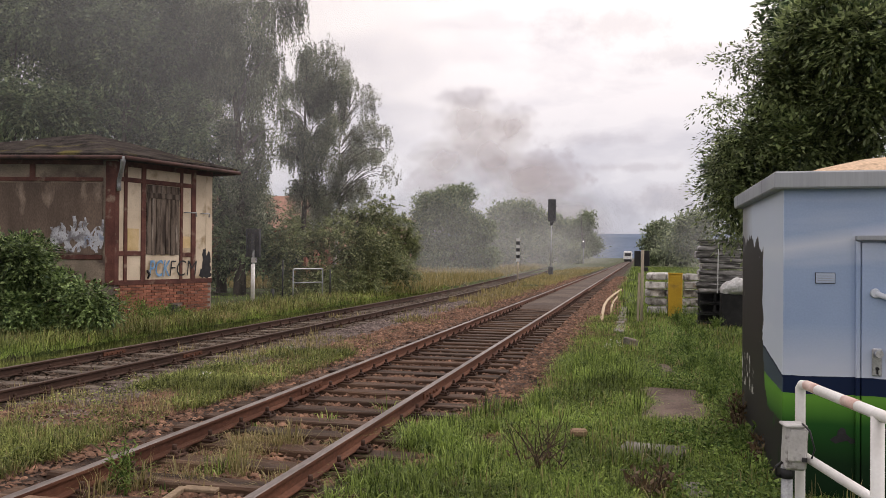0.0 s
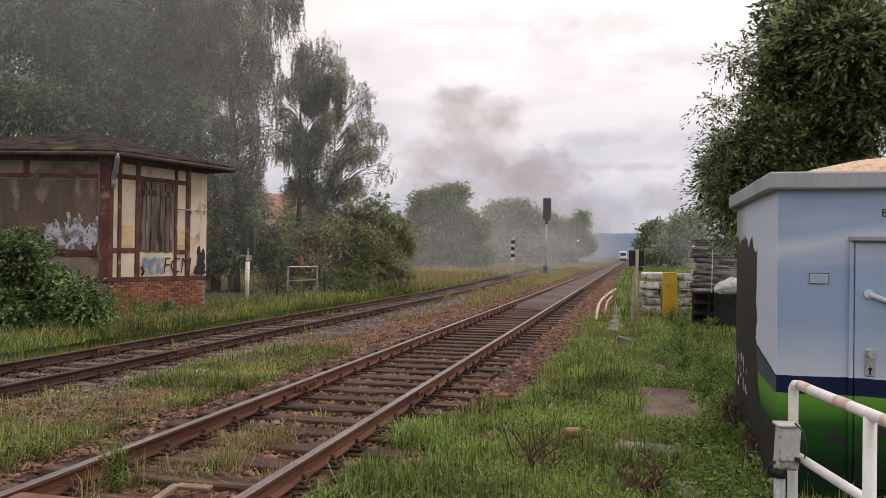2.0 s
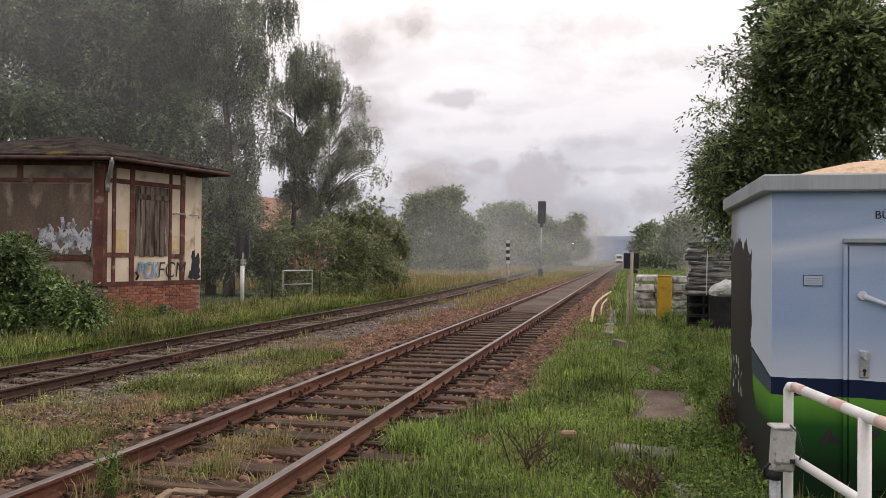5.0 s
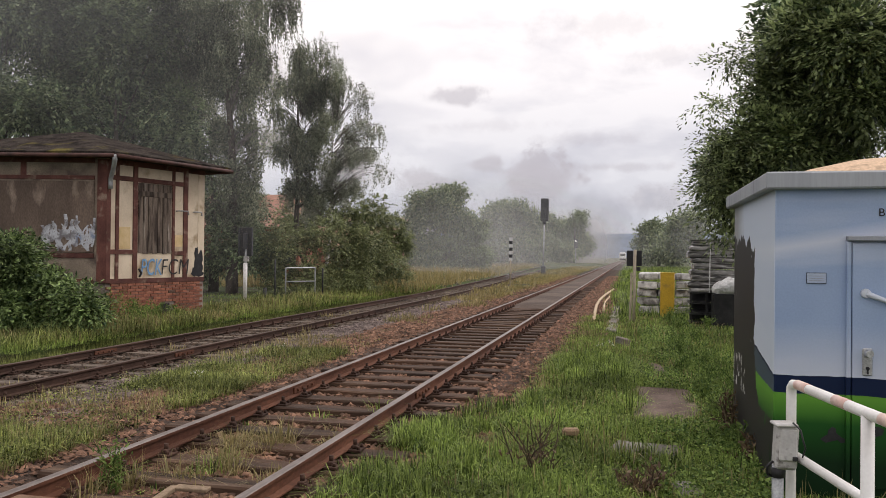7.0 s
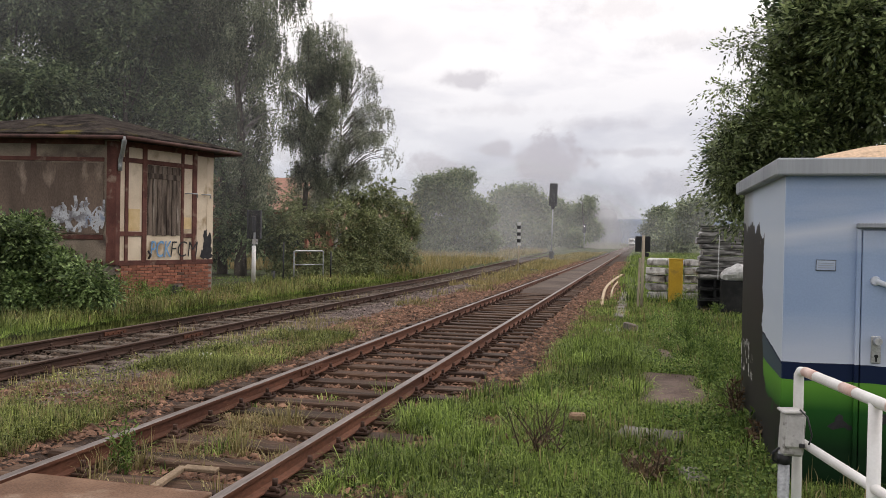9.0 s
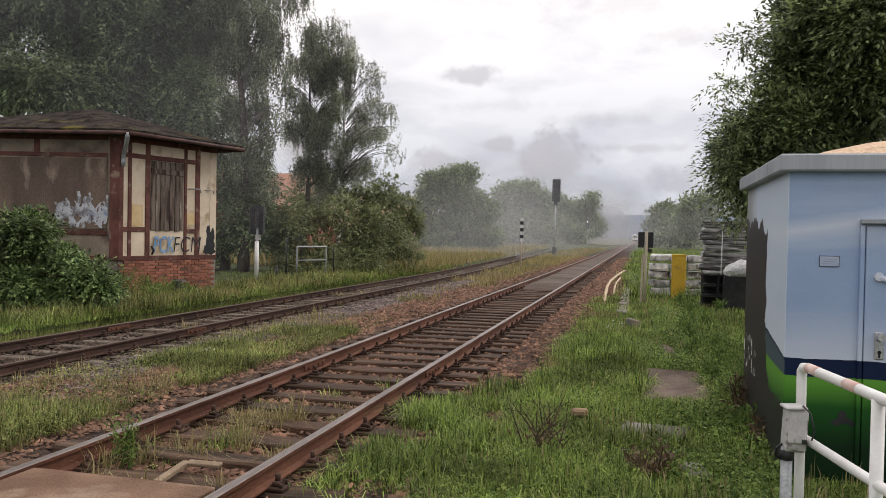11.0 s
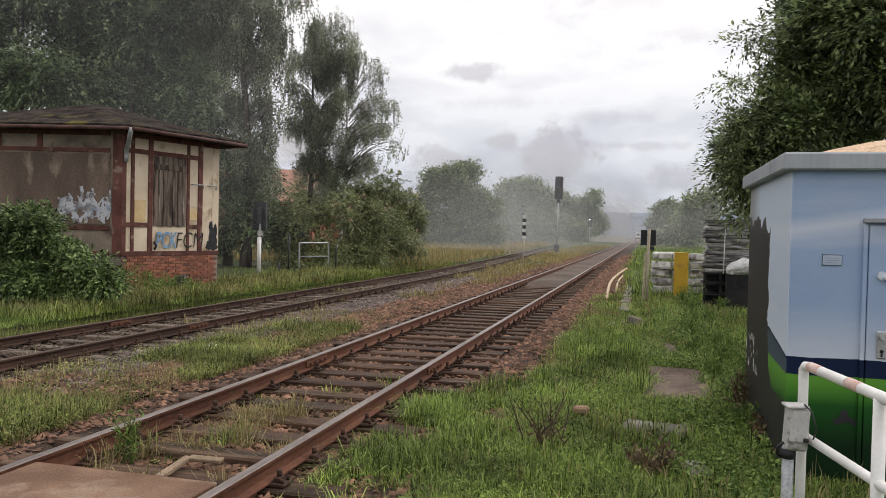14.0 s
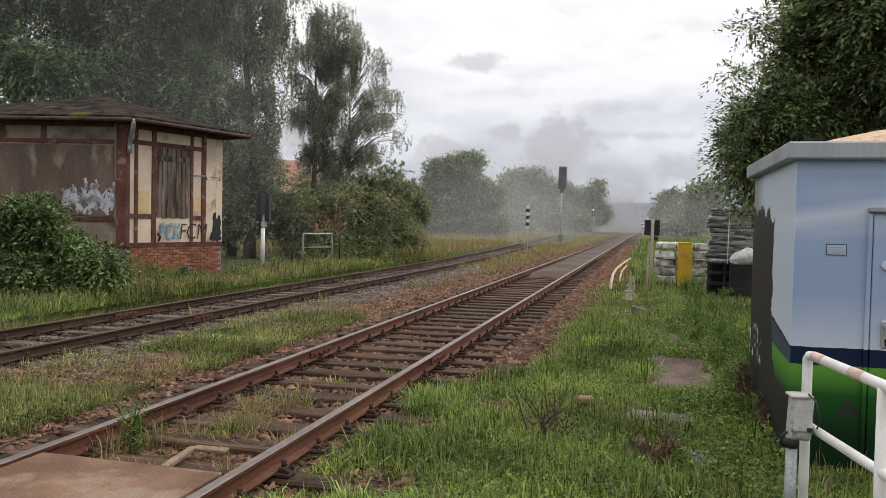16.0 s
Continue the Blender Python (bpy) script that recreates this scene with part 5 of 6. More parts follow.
def signal_hut():
    ob = thing("signal_hut", pose(0, 0, HUT_Z), "derelict half-timbered signal hut with boarded windows and graffiti", "signal hut")
    corners = [HUT_A, HUT_B, HUT_D, HUT_C]
    # walls: plastered core with a brick plinth
    # the left wall's plaster is darker than that of the others
    for p, q, mat in ((HUT_A, HUT_B, PLASTER), (HUT_C, HUT_A, DARK_PLASTER), (HUT_B, HUT_D, PLASTER), (HUT_D, HUT_C, PLASTER)):
        m, n = along(p, q), (q - p).length
        part("wall", boxed((0, 0, 1.0), (n, 0.24, 4.1), m), mat, ob)
        part("plinth", boxed((0, 0.02, -0.2), (n, 0.3, 1.0), m), MORTAR, ob)
    front, left = along(HUT_A, HUT_B), along(HUT_C, HUT_A)
    n, nl = (HUT_B - HUT_A).length, (HUT_A - HUT_C).length

    def beam(m, s0, s1, z0, z1, proud=0.03):
        part("timber", boxed((s0, -proud, z0), (s1, 0.02, z1), m, 0.008), TIMBER, ob)

    beam(front, -0.03, 0.1, 0.95, 4.05, 0.05)
    for s0, s1 in ((0.260, 0.362), (0.796, 0.938), (2.082, 2.180), (2.481, 2.644)):
        beam(front, s0, s1, 1.0, 4.05)
    for z0, z1, s1 in ((3.56, 3.68, 2.521), (3.95, 4.1, n), (0.93, 1.06, n), (1.68, 1.8, 0.885)):
        beam(front, 0.1, s1, z0, z1, 0.026)
    beam(front, 2.082, 2.562, 1.66, 1.78, 0.026)
    # boarded window
    s0, s1 = 0.956, 2.062
    k = 7
    for i in range(k):
        a, b = s0 + (s1 - s0) * i / k, s0 + (s1 - s0) * (i + 1) / k
        part("board", boxed((a + 0.006, -0.02 - 0.006 * (i % 3), 1.72 - 0.02 * (i % 2)), (b - 0.004, 0.01, 3.55), front, 0.004), BOARD, ob)
    part("board_batten", boxed((s0, -0.045, 3.2), (s1, -0.018, 3.34), front, 0.005), BOARD, ob)
    part("patch_plaster", boxed((0.379, -0.012, 1.82), (0.72, 0.01, 2.38), front), OCHRE, ob, "ochre patch")
    part("patch_plaster", boxed((2.2, -0.01, 1.9), (2.46, 0.01, 2.22), front), OCHRE, ob, "ochre patch")
    # lamps and hooks on the wall
    for s0, s1 in ((2.2, 2.56), (2.8, 3.05)):
        part("wall_bracket", tubed([front @ Vector((s0, -0.03, 2.87)), front @ Vector((s0 + 0.05, -0.1, 2.88)), front @ Vector((s1, -0.12, 2.88)), front @ Vector((s1, -0.12, 2.78))], [0.018, 0.018, 0.02, 0.03], 8), GALVANISED, ob)
    part("hook", tubed([front @ Vector((0.992, -0.03, 1.3)), front @ Vector((0.992, -0.12, 1.2)), front @ Vector((0.992, -0.05, 1.1))], 0.03, 6), BLACK, ob)
    # black smear at the far end and graffiti
    bm = bmesh.new()
    for s, z, a, b in ((3.05, 1.4, 0.16, 0.36), (2.92, 1.2, 0.15, 0.14), (3.13, 1.3, 0.13, 0.2), (2.98, 1.72, 0.1, 0.2), (3.14, 1.62, 0.1, 0.22), (3.08, 1.15, 0.18, 0.1)):
        bm.faces.new([bm.verts.new(front @ Vector((s + a * math.cos(t) * random.uniform(0.6, 1.1), -0.008 - 0.001 * a, z + b * math.sin(t) * random.uniform(0.7, 1.1)))) for t in (2 * math.pi * j / 12 for j in range(12))])
    part("black_smear", bm, INK, ob)
    for word, s, size, mat in (("PCK", 1.028, 0.62, GRAFFITI_BLUE), ("FCM", 1.676, 0.62, INK)):
        curve = bpy.data.curves.new("graffiti", "FONT")
        curve.body, curve.size, curve.extrude, curve.shear = word, size, 0.001, 0.15
        curve.offset = -0.006 if mat is INK else 0.004
        curve.materials.append(mat)
        text = new("graffiti", curve)
        text.parent = ob
        text.matrix_basis = front @ pose(s, -0.034, 1.14, 90) @ Matrix.Diagonal((0.82 if mat is INK else 0.6, 1, 1, 1))
    # the side with big stained sheets
    part("sheet", boxed((1.0, -0.03, 1.72), (nl - 0.3, 0.01, 3.5), left, 0.006), SHEET, ob, "stained brown sheet over the window")
    part("sheet", boxed((0.1, -0.028, 1.72), (0.97, 0.01, 3.5), left, 0.006), SHEET, ob)
    beam(left, nl - 0.22, nl + 0.03, 0.95, 4.05, 0.05)
    for z0, z1 in ((3.54, 3.64), (3.96, 4.1), (1.58, 1.7), (0.93, 1.06)):
        beam(left, 0.1, nl - 0.3, z0, z1)
    for s in (0.2, 1.6, 2.65):
        beam(left, s, s + 0.14, 3.64, 3.96)
    random.seed(12)
    bm = bmesh.new()
    for i in range(70):
        # short overlapping spray strokes that stand on a ragged base line
        s = nl - 0.3 - 1.25 * random.random()
        z0 = 1.75 + random.uniform(0, 0.45)
        z1 = z0 + random.uniform(0.15, 0.5)
        lean, w = random.uniform(-0.22, 0.22), random.uniform(0.018, 0.045)
        y = -0.033 - 0.0004 * i
        rows = [(s + lean * f + 0.05 * math.sin(f * 5 + i), z0 + (z1 - z0) * f) for f in (0, 0.25, 0.5, 0.75, 1)]
        rows = [(a, b) for a, b in rows if a < nl - 0.26]
        if len(rows) < 3:
            continue
        for (a, b), (c, d) in zip(rows, rows[1:]):
            q = [left @ Vector(v) for v in ((a - w, y, b), (a + w, y, b), (c + w, y, d), (c - w, y, d))]
            bm.faces.new([bm.verts.new(v) for v in q])
    tagged(part("faded_graffiti", bm, GRAFFITI_PALE, ob, "faded blue-white graffiti"), kind="stuff")
    # black block for the vent hole's shaded inside, loose plinth bricks of the track side
    part("vent_hole", boxed((1.733, -0.002, 0.1), (2.04, 0.05, 0.36), front), CRATE, ob)
    mesh = data_of(boxed((0, 0, 0), (0.235, 0.05, 0.066), None, 0.004), BRICK, "brick")
    rows = 12
    for r in range(rows):
        z = 0.035 + r * 0.076
        x = -0.1 if r % 2 else 0.0
        while x < n - 0.2:
            if not (1.695 - 0.2 < x < 2.04 and 0.06 < z < 0.35) and x > -0.02:
                piece("brick", mesh, ob, front @ pose(x + 0.01, -0.018 + random.uniform(-0.004, 0.003), z))
            x += 0.247
    # low hipped roof with eaves
    peak = Vector((-14.75, 19.2, 5.05))
    mid = sum(corners, Vector()) / 4
    eave = [c + (c - mid).normalized() * 0.72 + Vector((0, 0, 4.08)) for c in corners]
    bm = bmesh.new()
    rim_top = [bm.verts.new(v + Vector((0, 0, 0.1))) for v in eave]
    rim_low = [bm.verts.new(v) for v in eave]
    top = bm.verts.new(peak)
    for i in range(4):
        j = (i + 1) % 4
        bm.faces.new((rim_low[i], rim_low[j], rim_top[j], rim_top[i]))
        bm.faces.new((rim_top[i], rim_top[j], top))
    bm.faces.new(rim_low[::-1])
    bmesh.ops.subdivide_edges(bm, edges=bm.edges[:], cuts=6, use_grid_fill=True)
    for v in bm.verts:
        v.co.z += 0.03 * noise.noise(v.co * 2.5)
    part("roof", bm, ROOF, ob, "mossy tarred hip roof")
    for i in range(4):
        p, q = eave[i], eave[(i + 1) % 4]
        out = Vector((q - p).normalized().cross(Vector((0, 0, 1)))) * 0.05
        part("gutter", tubed([p + out, q + out], 0.05, 8), GUTTER, ob)
    # the downpipe bends in under the eave and breaks off at the corner post
    p = eave[0]
    foot = front @ Vector((0.02, -0.12, 3.45))
    part("downpipe", tubed([p + Vector((0, 0, 0.02)), p + Vector((0, 0, -0.1)), p.lerp(foot, 0.3) + Vector((0, 0, -0.1)), foot + Vector((0, 0, 0.12)), foot, foot - Vector((0, 0, 0.14))], [0.06, 0.06, 0.055, 0.055, 0.055, 0.055], 10), GALVANISED, ob)



signal_hut()


# ---- houses behind the trees ----
def house(base, turn, sx, sy, wall_h, roof_h, label, wall_mat, floors):
    ob = thing("house", pose(*base, 0, 0, turn), label, "house")
    part("wall", boxed((-sx / 2, -sy / 2, -0.2), (sx / 2, sy / 2, wall_h)), wall_mat, ob)
    bm = bmesh.new()
    a = [bm.verts.new(v) for v in ((-sx / 2 - 0.4, -sy / 2 - 0.5, wall_h - 0.2), (sx / 2 + 0.4, -sy / 2 - 0.5, wall_h - 0.2), (sx / 2 + 0.4, 0, wall_h + roof_h), (-sx / 2 - 0.4, 0, wall_h + roof_h), (-sx / 2 - 0.4, sy / 2 + 0.5, wall_h - 0.2), (sx / 2 + 0.4, sy / 2 + 0.5, wall_h - 0.2))]
    for q in ((0, 1, 2, 3), (3, 2, 5, 4), (0, 3, 4), (1, 5, 2), (0, 4, 5, 1)):
        bm.faces.new([a[i] for i in q])
    part("roof", bm, TILE_ROOF, ob, "red tiled roof")
    for f in range(floors):
        for i in range(int(sx // 2.5)):
            x = -sx / 2 + 1.2 + i * 2.5
            z = 1.0 + f * 2.8
            w = part("window", boxed((x - 0.05, -sy / 2 - 0.03, z - 0.05), (x + 1.05, -sy / 2 + 0.02, z + 1.35)), STRIPE_WHITE, ob)
            part("pane", boxed((x, -sy / 2 - 0.036, z), (x + 1.0, -sy / 2 - 0.02, z + 1.3)), GLASS, w)


house((-31.2, 62, 0), 12, 10, 9, 4.0, 2.7, "brick house with a red tiled roof behind the birches", BRICK, 1)
house((-38, 105, 0), 10, 16, 9, 3.0, 2.6, "low red-roofed building behind shrubs", BRICK, 1)
house((-49, 160, 0), 10, 18, 11, 8.5, 1.2, "pale apartment block in the distance", HOUSE_WALL, 3)


# ---- trees and shrubs ----
birch((-15.9, 30, 0), 0.22, (-16.2, 30.2, 11.5), [(-15.38, 29.30, 10.04, 1.16, 1.03, 0.95), (-14.38, 30.00, 11.09, 0.95, 0.85, 0.85), (-13.84, 30.70, 12.30, 0.86, 0.76, 0.86), (-16.84, 29.65, 10.78, 1.30, 1.16, 1.30), (-16.30, 30.35, 8.60, 1.21, 1.07, 1.10), (-14.38, 29.30, 8.54, 0.83, 0.74, 0.83), (-16.47, 30.00, 6.79, 0.98, 0.87, 1.09), (-15.55, 30.70, 6.99, 0.70, 0.62, 0.88), (-15.62, 29.65, 5.11, 0.75, 0.66, 0.96), (-16.76, 30.35, 3.90, 0.77, 0.69, 0.99), (-14.69, 29.30, 4.95, 0.58, 0.52, 0.83), (-15.40, 30.00, 3.29, 0.60, 0.53, 0.75), (-19.03, 30.70, 9.97, 1.38, 1.23, 1.38), (-18.54, 29.65, 12.03, 1.78, 1.58, 1.11), (-16.35, 30.35, 12.58, 1.76, 1.56, 1.10), (-14.02, 29.30, 9.64, 0.45, 0.40, 0.62), (-14.37, 30.00, 6.62, 0.30, 0.26, 0.64), (-15.13, 30.70, 4.16, 0.52, 0.46, 0.87)],
     4, 3900, 26, 0.095, 1.7, BIRCH_LEAF, BARK, "tall drooping birch with hanging grey-green strands", PALE_TWIG)
birch((-15.0, 38, 0), 0.1, (-14.4, 38, 10.0), [(-13.60, 37.30, 9.94, 0.96, 0.85, 0.76), (-13.18, 38.00, 8.66, 0.82, 0.73, 0.92), (-14.07, 38.70, 7.51, 1.15, 1.03, 0.94), (-14.20, 37.65, 5.82, 1.23, 1.09, 0.87), (-12.61, 38.35, 6.87, 0.82, 0.73, 0.67), (-11.79, 37.30, 5.90, 0.55, 0.49, 0.35), (-14.35, 38.00, 11.25, 0.72, 0.64, 0.78), (-14.94, 38.70, 8.40, 0.95, 0.85, 1.16), (-15.02, 37.65, 12.26, 0.72, 0.64, 0.41), (-15.12, 38.35, 4.75, 1.05, 0.93, 0.68), (-13.08, 37.30, 5.08, 0.91, 0.81, 0.55), (-16.20, 38.00, 4.15, 1.05, 0.94, 0.63), (-12.96, 37.30, 6.60, 0.90, 0.80, 0.60), (-12.33, 38.00, 7.80, 0.61, 0.54, 0.56), (-14.03, 38.70, 5.06, 1.05, 0.93, 0.63), (-14.86, 37.65, 5.82, 0.93, 0.82, 0.77), (-13.07, 38.35, 9.86, 0.52, 0.46, 0.52)],
     6, 1650, 20, 0.085, 0.8, PALE_BIRCH_LEAF, BIRCH_BARK, "slender pale-trunked birch with thin drooping twigs against the sky", PALE_TWIG)
birch((-16.2, 36.5, 0), 0.15, (-15.6, 36.5, 10.3), [(-15.36, 35.80, 10.37, 0.99, 0.88, 0.87), (-15.14, 36.50, 11.61, 1.06, 0.94, 0.70), (-15.57, 37.20, 9.15, 1.08, 0.96, 0.98), (-15.46, 36.15, 7.45, 1.00, 0.89, 0.88), (-16.41, 36.85, 6.59, 0.67, 0.59, 0.77), (-14.58, 35.80, 6.57, 0.84, 0.74, 0.89), (-14.33, 36.50, 10.07, 0.85, 0.75, 0.90), (-17.11, 37.20, 10.33, 0.57, 0.51, 0.68), (-15.58, 36.15, 5.26, 0.75, 0.67, 0.63), (-17.45, 36.85, 8.86, 0.36, 0.32, 0.78), (-14.17, 35.80, 8.04, 0.64, 0.57, 0.83), (-16.20, 35.80, 8.09, 0.50, 0.44, 0.65), (-16.12, 36.50, 11.52, 0.51, 0.45, 0.51), (-14.97, 37.20, 4.94, 0.92, 0.82, 0.61), (-16.61, 36.15, 4.86, 0.51, 0.45, 0.66), (-17.27, 36.85, 6.89, 0.36, 0.32, 0.78)],
     6, 2700, 24, 0.09, 1.15, BIRCH_LEAF, BARK, "dark birch with heavy hanging foliage", BARK)
tree("broadleaf_tree", (-20.5, 29, 0), 0.26, (-20.5, 29, 8.0), [(-21.17, 30.00, 10.67, 2.42, 1.94, 2.18), (-22.60, 29.00, 8.35, 2.14, 1.71, 1.90), (-19.77, 30.00, 7.71, 1.92, 1.53, 1.68), (-25.09, 31.00, 12.17, 2.81, 2.25, 2.30), (-19.10, 31.00, 12.05, 1.96, 1.57, 1.96), (-22.20, 31.00, 13.75, 3.01, 2.41, 1.51), (-18.42, 30.00, 6.24, 1.42, 1.14, 1.19)],
     4800, 14, 0.2, DARK_LEAF, BARK, "dense dark broadleaf tree behind the signal hut", twig=0.8, inner=0.4, lumps=11)
tree("broadleaf_tree", (-24.5, 27, 0), 0.26, (-24.5, 27, 8.0), [(-25.40, 28.00, 10.86, 2.59, 2.07, 2.35), (-26.65, 27.00, 8.58, 2.07, 1.84, 2.31), (-23.38, 27.00, 7.54, 1.80, 1.44, 1.35), (-25.76, 29.00, 13.10, 2.92, 2.33, 1.46), (-24.40, 26.50, 7.42, 1.12, 0.90, 0.90), (-23.39, 27.00, 7.93, 0.95, 0.76, 0.76), (-26.11, 27.00, 8.93, 1.34, 1.07, 1.07), (-22.07, 27.00, 7.22, 0.86, 0.69, 0.69)],
     4400, 14, 0.2, DARK_LEAF, BARK, "dense dark broadleaf tree overhanging the hut roof", twig=0.8, inner=0.4, lumps=11)
birch((-24, 38, 0), 0.3, (-24, 38, 13), [(-34.70, 40.00, 14.67, 4.00, 3.20, 3.67), (-29.35, 40.00, 14.36, 3.25, 2.86, 3.57), (-24.63, 40.00, 13.45, 2.85, 3.04, 3.80), (-31.50, 39.00, 9.71, 4.82, 3.85, 2.89), (-25.34, 39.00, 8.56, 3.73, 2.98, 2.49), (-23.18, 40.00, 9.59, 1.57, 3.02, 3.77)],
     9, 4200, 20, 0.15, 2.6, BIRCH_LEAF, BARK, "broad old birch with thick hanging foliage", PALE_TWIG)
tree("broadleaf_tree", (-17.3, 31, 0), 0.2, (-17.3, 31, 6.5), [(-17.12, 31.00, 4.65, 1.45, 1.35, 1.69), (-16.17, 30.50, 2.22, 1.30, 1.14, 1.42), (-17.49, 31.00, 1.50, 1.09, 0.97, 1.21), (-16.57, 32.00, 3.74, 0.87, 0.99, 1.24), (-14.99, 31.00, 1.29, 0.83, 0.95, 1.19)],
     1700, 16, 0.15, DARK_LEAF, BARK, "dark undergrowth tree beside the signal hut", twig=0.5)
tree("shrub", (-13.6, 32.5, 0), 0.07, (-13.6, 32.5, 2.0), [(-13.97, 31.00, 2.01, 1.18, 0.95, 1.06), (-12.86, 32.00, 2.26, 1.33, 1.06, 1.09), (-11.68, 33.00, 1.79, 1.35, 1.08, 1.23), (-11.02, 35.00, 1.55, 1.04, 0.93, 1.17), (-12.94, 31.00, 0.84, 1.64, 1.31, 0.82), (-11.41, 33.00, 0.69, 1.47, 1.18, 0.69), (-10.50, 36.00, 1.02, 0.66, 0.53, 0.66), (-12.74, 33.00, 3.03, 0.99, 0.79, 0.50), (-14.25, 30.00, 0.61, 0.80, 0.64, 0.80)],
     2900, 15, 0.11, SHRUB_LEAF, TWIG, "olive green shrub thicket beside the railing", category="shrub", stems=4, inner=0.4, twig=0.4)
tree("shrub", (-15.5, 46, 0), 0.1, (-15.3, 46, 3.5), [(-15.94, 45.00, 3.83, 1.51, 1.21, 1.34), (-14.18, 45.00, 3.16, 1.17, 1.33, 1.67), (-17.74, 45.00, 4.51, 1.36, 1.08, 1.19), (-19.56, 45.00, 4.52, 1.37, 1.09, 1.37), (-13.60, 46.00, 2.17, 0.85, 1.22, 1.52), (-15.22, 45.00, 1.82, 2.01, 1.61, 1.34), (-13.98, 43.30, 4.33, 0.98, 0.88, 0.75), (-15.93, 44.00, 4.04, 1.07, 0.95, 0.77), (-17.96, 44.70, 3.56, 1.10, 0.98, 0.74), (-19.31, 43.65, 3.34, 0.91, 0.81, 0.73)],
     1700, 16, 0.16, SHRUB_LEAF, TWIG, "dark tall shrub behind the thicket", category="shrub", stems=3, twig=0.35)
tree("bush", (-12.4, 14.6, 0), 0.05, (-12.4, 14.8, 1.5), [(-12.76, 14.80, 1.34, 0.98, 0.79, 0.74), (-11.41, 14.20, 0.67, 0.70, 0.56, 0.58), (-12.79, 14.20, 0.64, 0.95, 0.76, 0.71), (-14.04, 14.60, 1.08, 0.74, 0.59, 0.74), (-10.96, 14.40, 0.43, 0.47, 0.38, 0.41), (-12.95, 15.00, 1.66, 0.5, 0.42, 0.34), (-12.05, 15.00, 1.0, 0.50, 0.40, 0.37), (-12.63, 13.90, 1.56, 0.72, 0.64, 0.43), (-14.13, 15.30, 0.77, 0.66, 0.59, 0.53)],
     4200, 12, 0.095, BUSH_LEAF, TWIG, "leafy green elder bush in front of the signal hut", category="bush", stems=5, width=0.5, inner=0.45, twig=0.32)
tree("broadleaf_tree", (-22, 95, 0), 0.3, (-22, 95, 8.0), [(-22.73, 95.00, 7.15, 3.11, 2.49, 2.90), (-24.85, 95.00, 4.39, 2.08, 2.78, 3.47), (-19.89, 95.00, 4.74, 2.74, 2.74, 3.43), (-21.20, 96.00, 9.29, 1.81, 1.45, 1.39), (-22.09, 94.00, 1.63, 4.10, 3.28, 2.39), (-18.27, 94.00, 1.66, 2.16, 1.73, 2.03), (-25.59, 95.00, 7.52, 1.11, 1.56, 1.95)],
     3200, 16, 0.4, HAZY_FAR_LEAF, BARK, "rounded green tree beyond the track in thin smoke", spread=0.5, inner=0.4, limbs=False, lumps=15, lump=(0.2, 0.42))
for base, top, lobes, label in (
        ((-22, 150, 0), (-22, 150, 12), [(-23.23, 150.00, 10.22, 3.00, 3.25, 4.07), (-25.03, 148.00, 5.88, 3.18, 4.66, 5.82), (-20.00, 150.00, 7.54, 3.19, 3.83, 4.79), (-21.52, 146.00, 3.23, 5.20, 4.16, 3.64), (-18.08, 152.00, 4.39, 3.22, 3.44, 4.30)], "tall tree in smoke haze by the track"),
        ((-14, 210, 0), (-14, 210, 12), [(-20.58, 210.00, 9.11, 4.14, 4.14, 5.17), (-17.06, 212.00, 6.95, 4.46, 4.16, 5.20), (-13.61, 215.00, 10.03, 3.30, 3.60, 4.50), (-12.10, 215.00, 5.54, 3.00, 3.00, 3.74), (-22.21, 205.00, 3.87, 5.06, 4.05, 4.34), (-16.48, 205.00, 3.19, 5.75, 4.60, 2.87)], "distant tree row in smoke by the track"),
        ((-40, 120, 0), (-40, 120, 8), [(-36.27, 118.00, 4.58, 2.61, 2.79, 3.49), (-33.64, 120.00, 2.88, 2.20, 2.47, 3.08), (-38.33, 116.00, 2.81, 2.58, 2.76, 3.44)], "trees behind the shrub thicket"),
        ((6, 175, 0), (6, 175, 8), [(4.93, 178.00, 6.76, 3.16, 2.53, 2.92), (7.06, 160.00, 5.17, 2.72, 2.78, 3.48), (3.22, 180.00, 3.49, 2.71, 2.36, 2.96), (7.43, 130.00, 4.97, 1.94, 2.68, 3.35), (8.02, 120.00, 6.35, 2.03, 2.08, 2.60), (6.14, 150.00, 2.40, 4.08, 3.27, 2.25)], "distant green trees beyond the slab stack")):
    tree("broadleaf_tree", base, 0.3, top, lobes, 2300, 13, 0.66, HAZY_FAR_LEAF, BARK, label, spread=0.8, inner=0.2, limbs=False, lumps=15, lump=(0.2, 0.42))
tree("broadleaf_tree", (3.3, 13.5, 0), 0.2, (3.4, 13.5, 3.0), [(2.67, 13.50, 4.78, 0.75, 0.60, 0.62), (2.27, 13.60, 3.56, 0.63, 0.50, 0.54), (1.88, 13.50, 2.97, 0.54, 0.43, 0.40), (3.39, 13.50, 4.18, 0.87, 0.70, 0.87), (3.23, 13.50, 5.67, 0.74, 0.60, 0.53), (2.73, 13.80, 3.44, 0.72, 0.58, 0.54), (3.49, 13.00, 5.08, 0.75, 0.60, 0.75), (1.80, 14.50, 2.44, 0.27, 0.22, 0.24)],
     4000, 13, 0.13, WALNUT_LEAF, BARK, "dark glossy-leaved tree overhanging the transformer house", width=0.38, inner=0.78, twig=0.46, limbs=True, lumps=8, lump=(0.22, 0.44), flat=0.3)
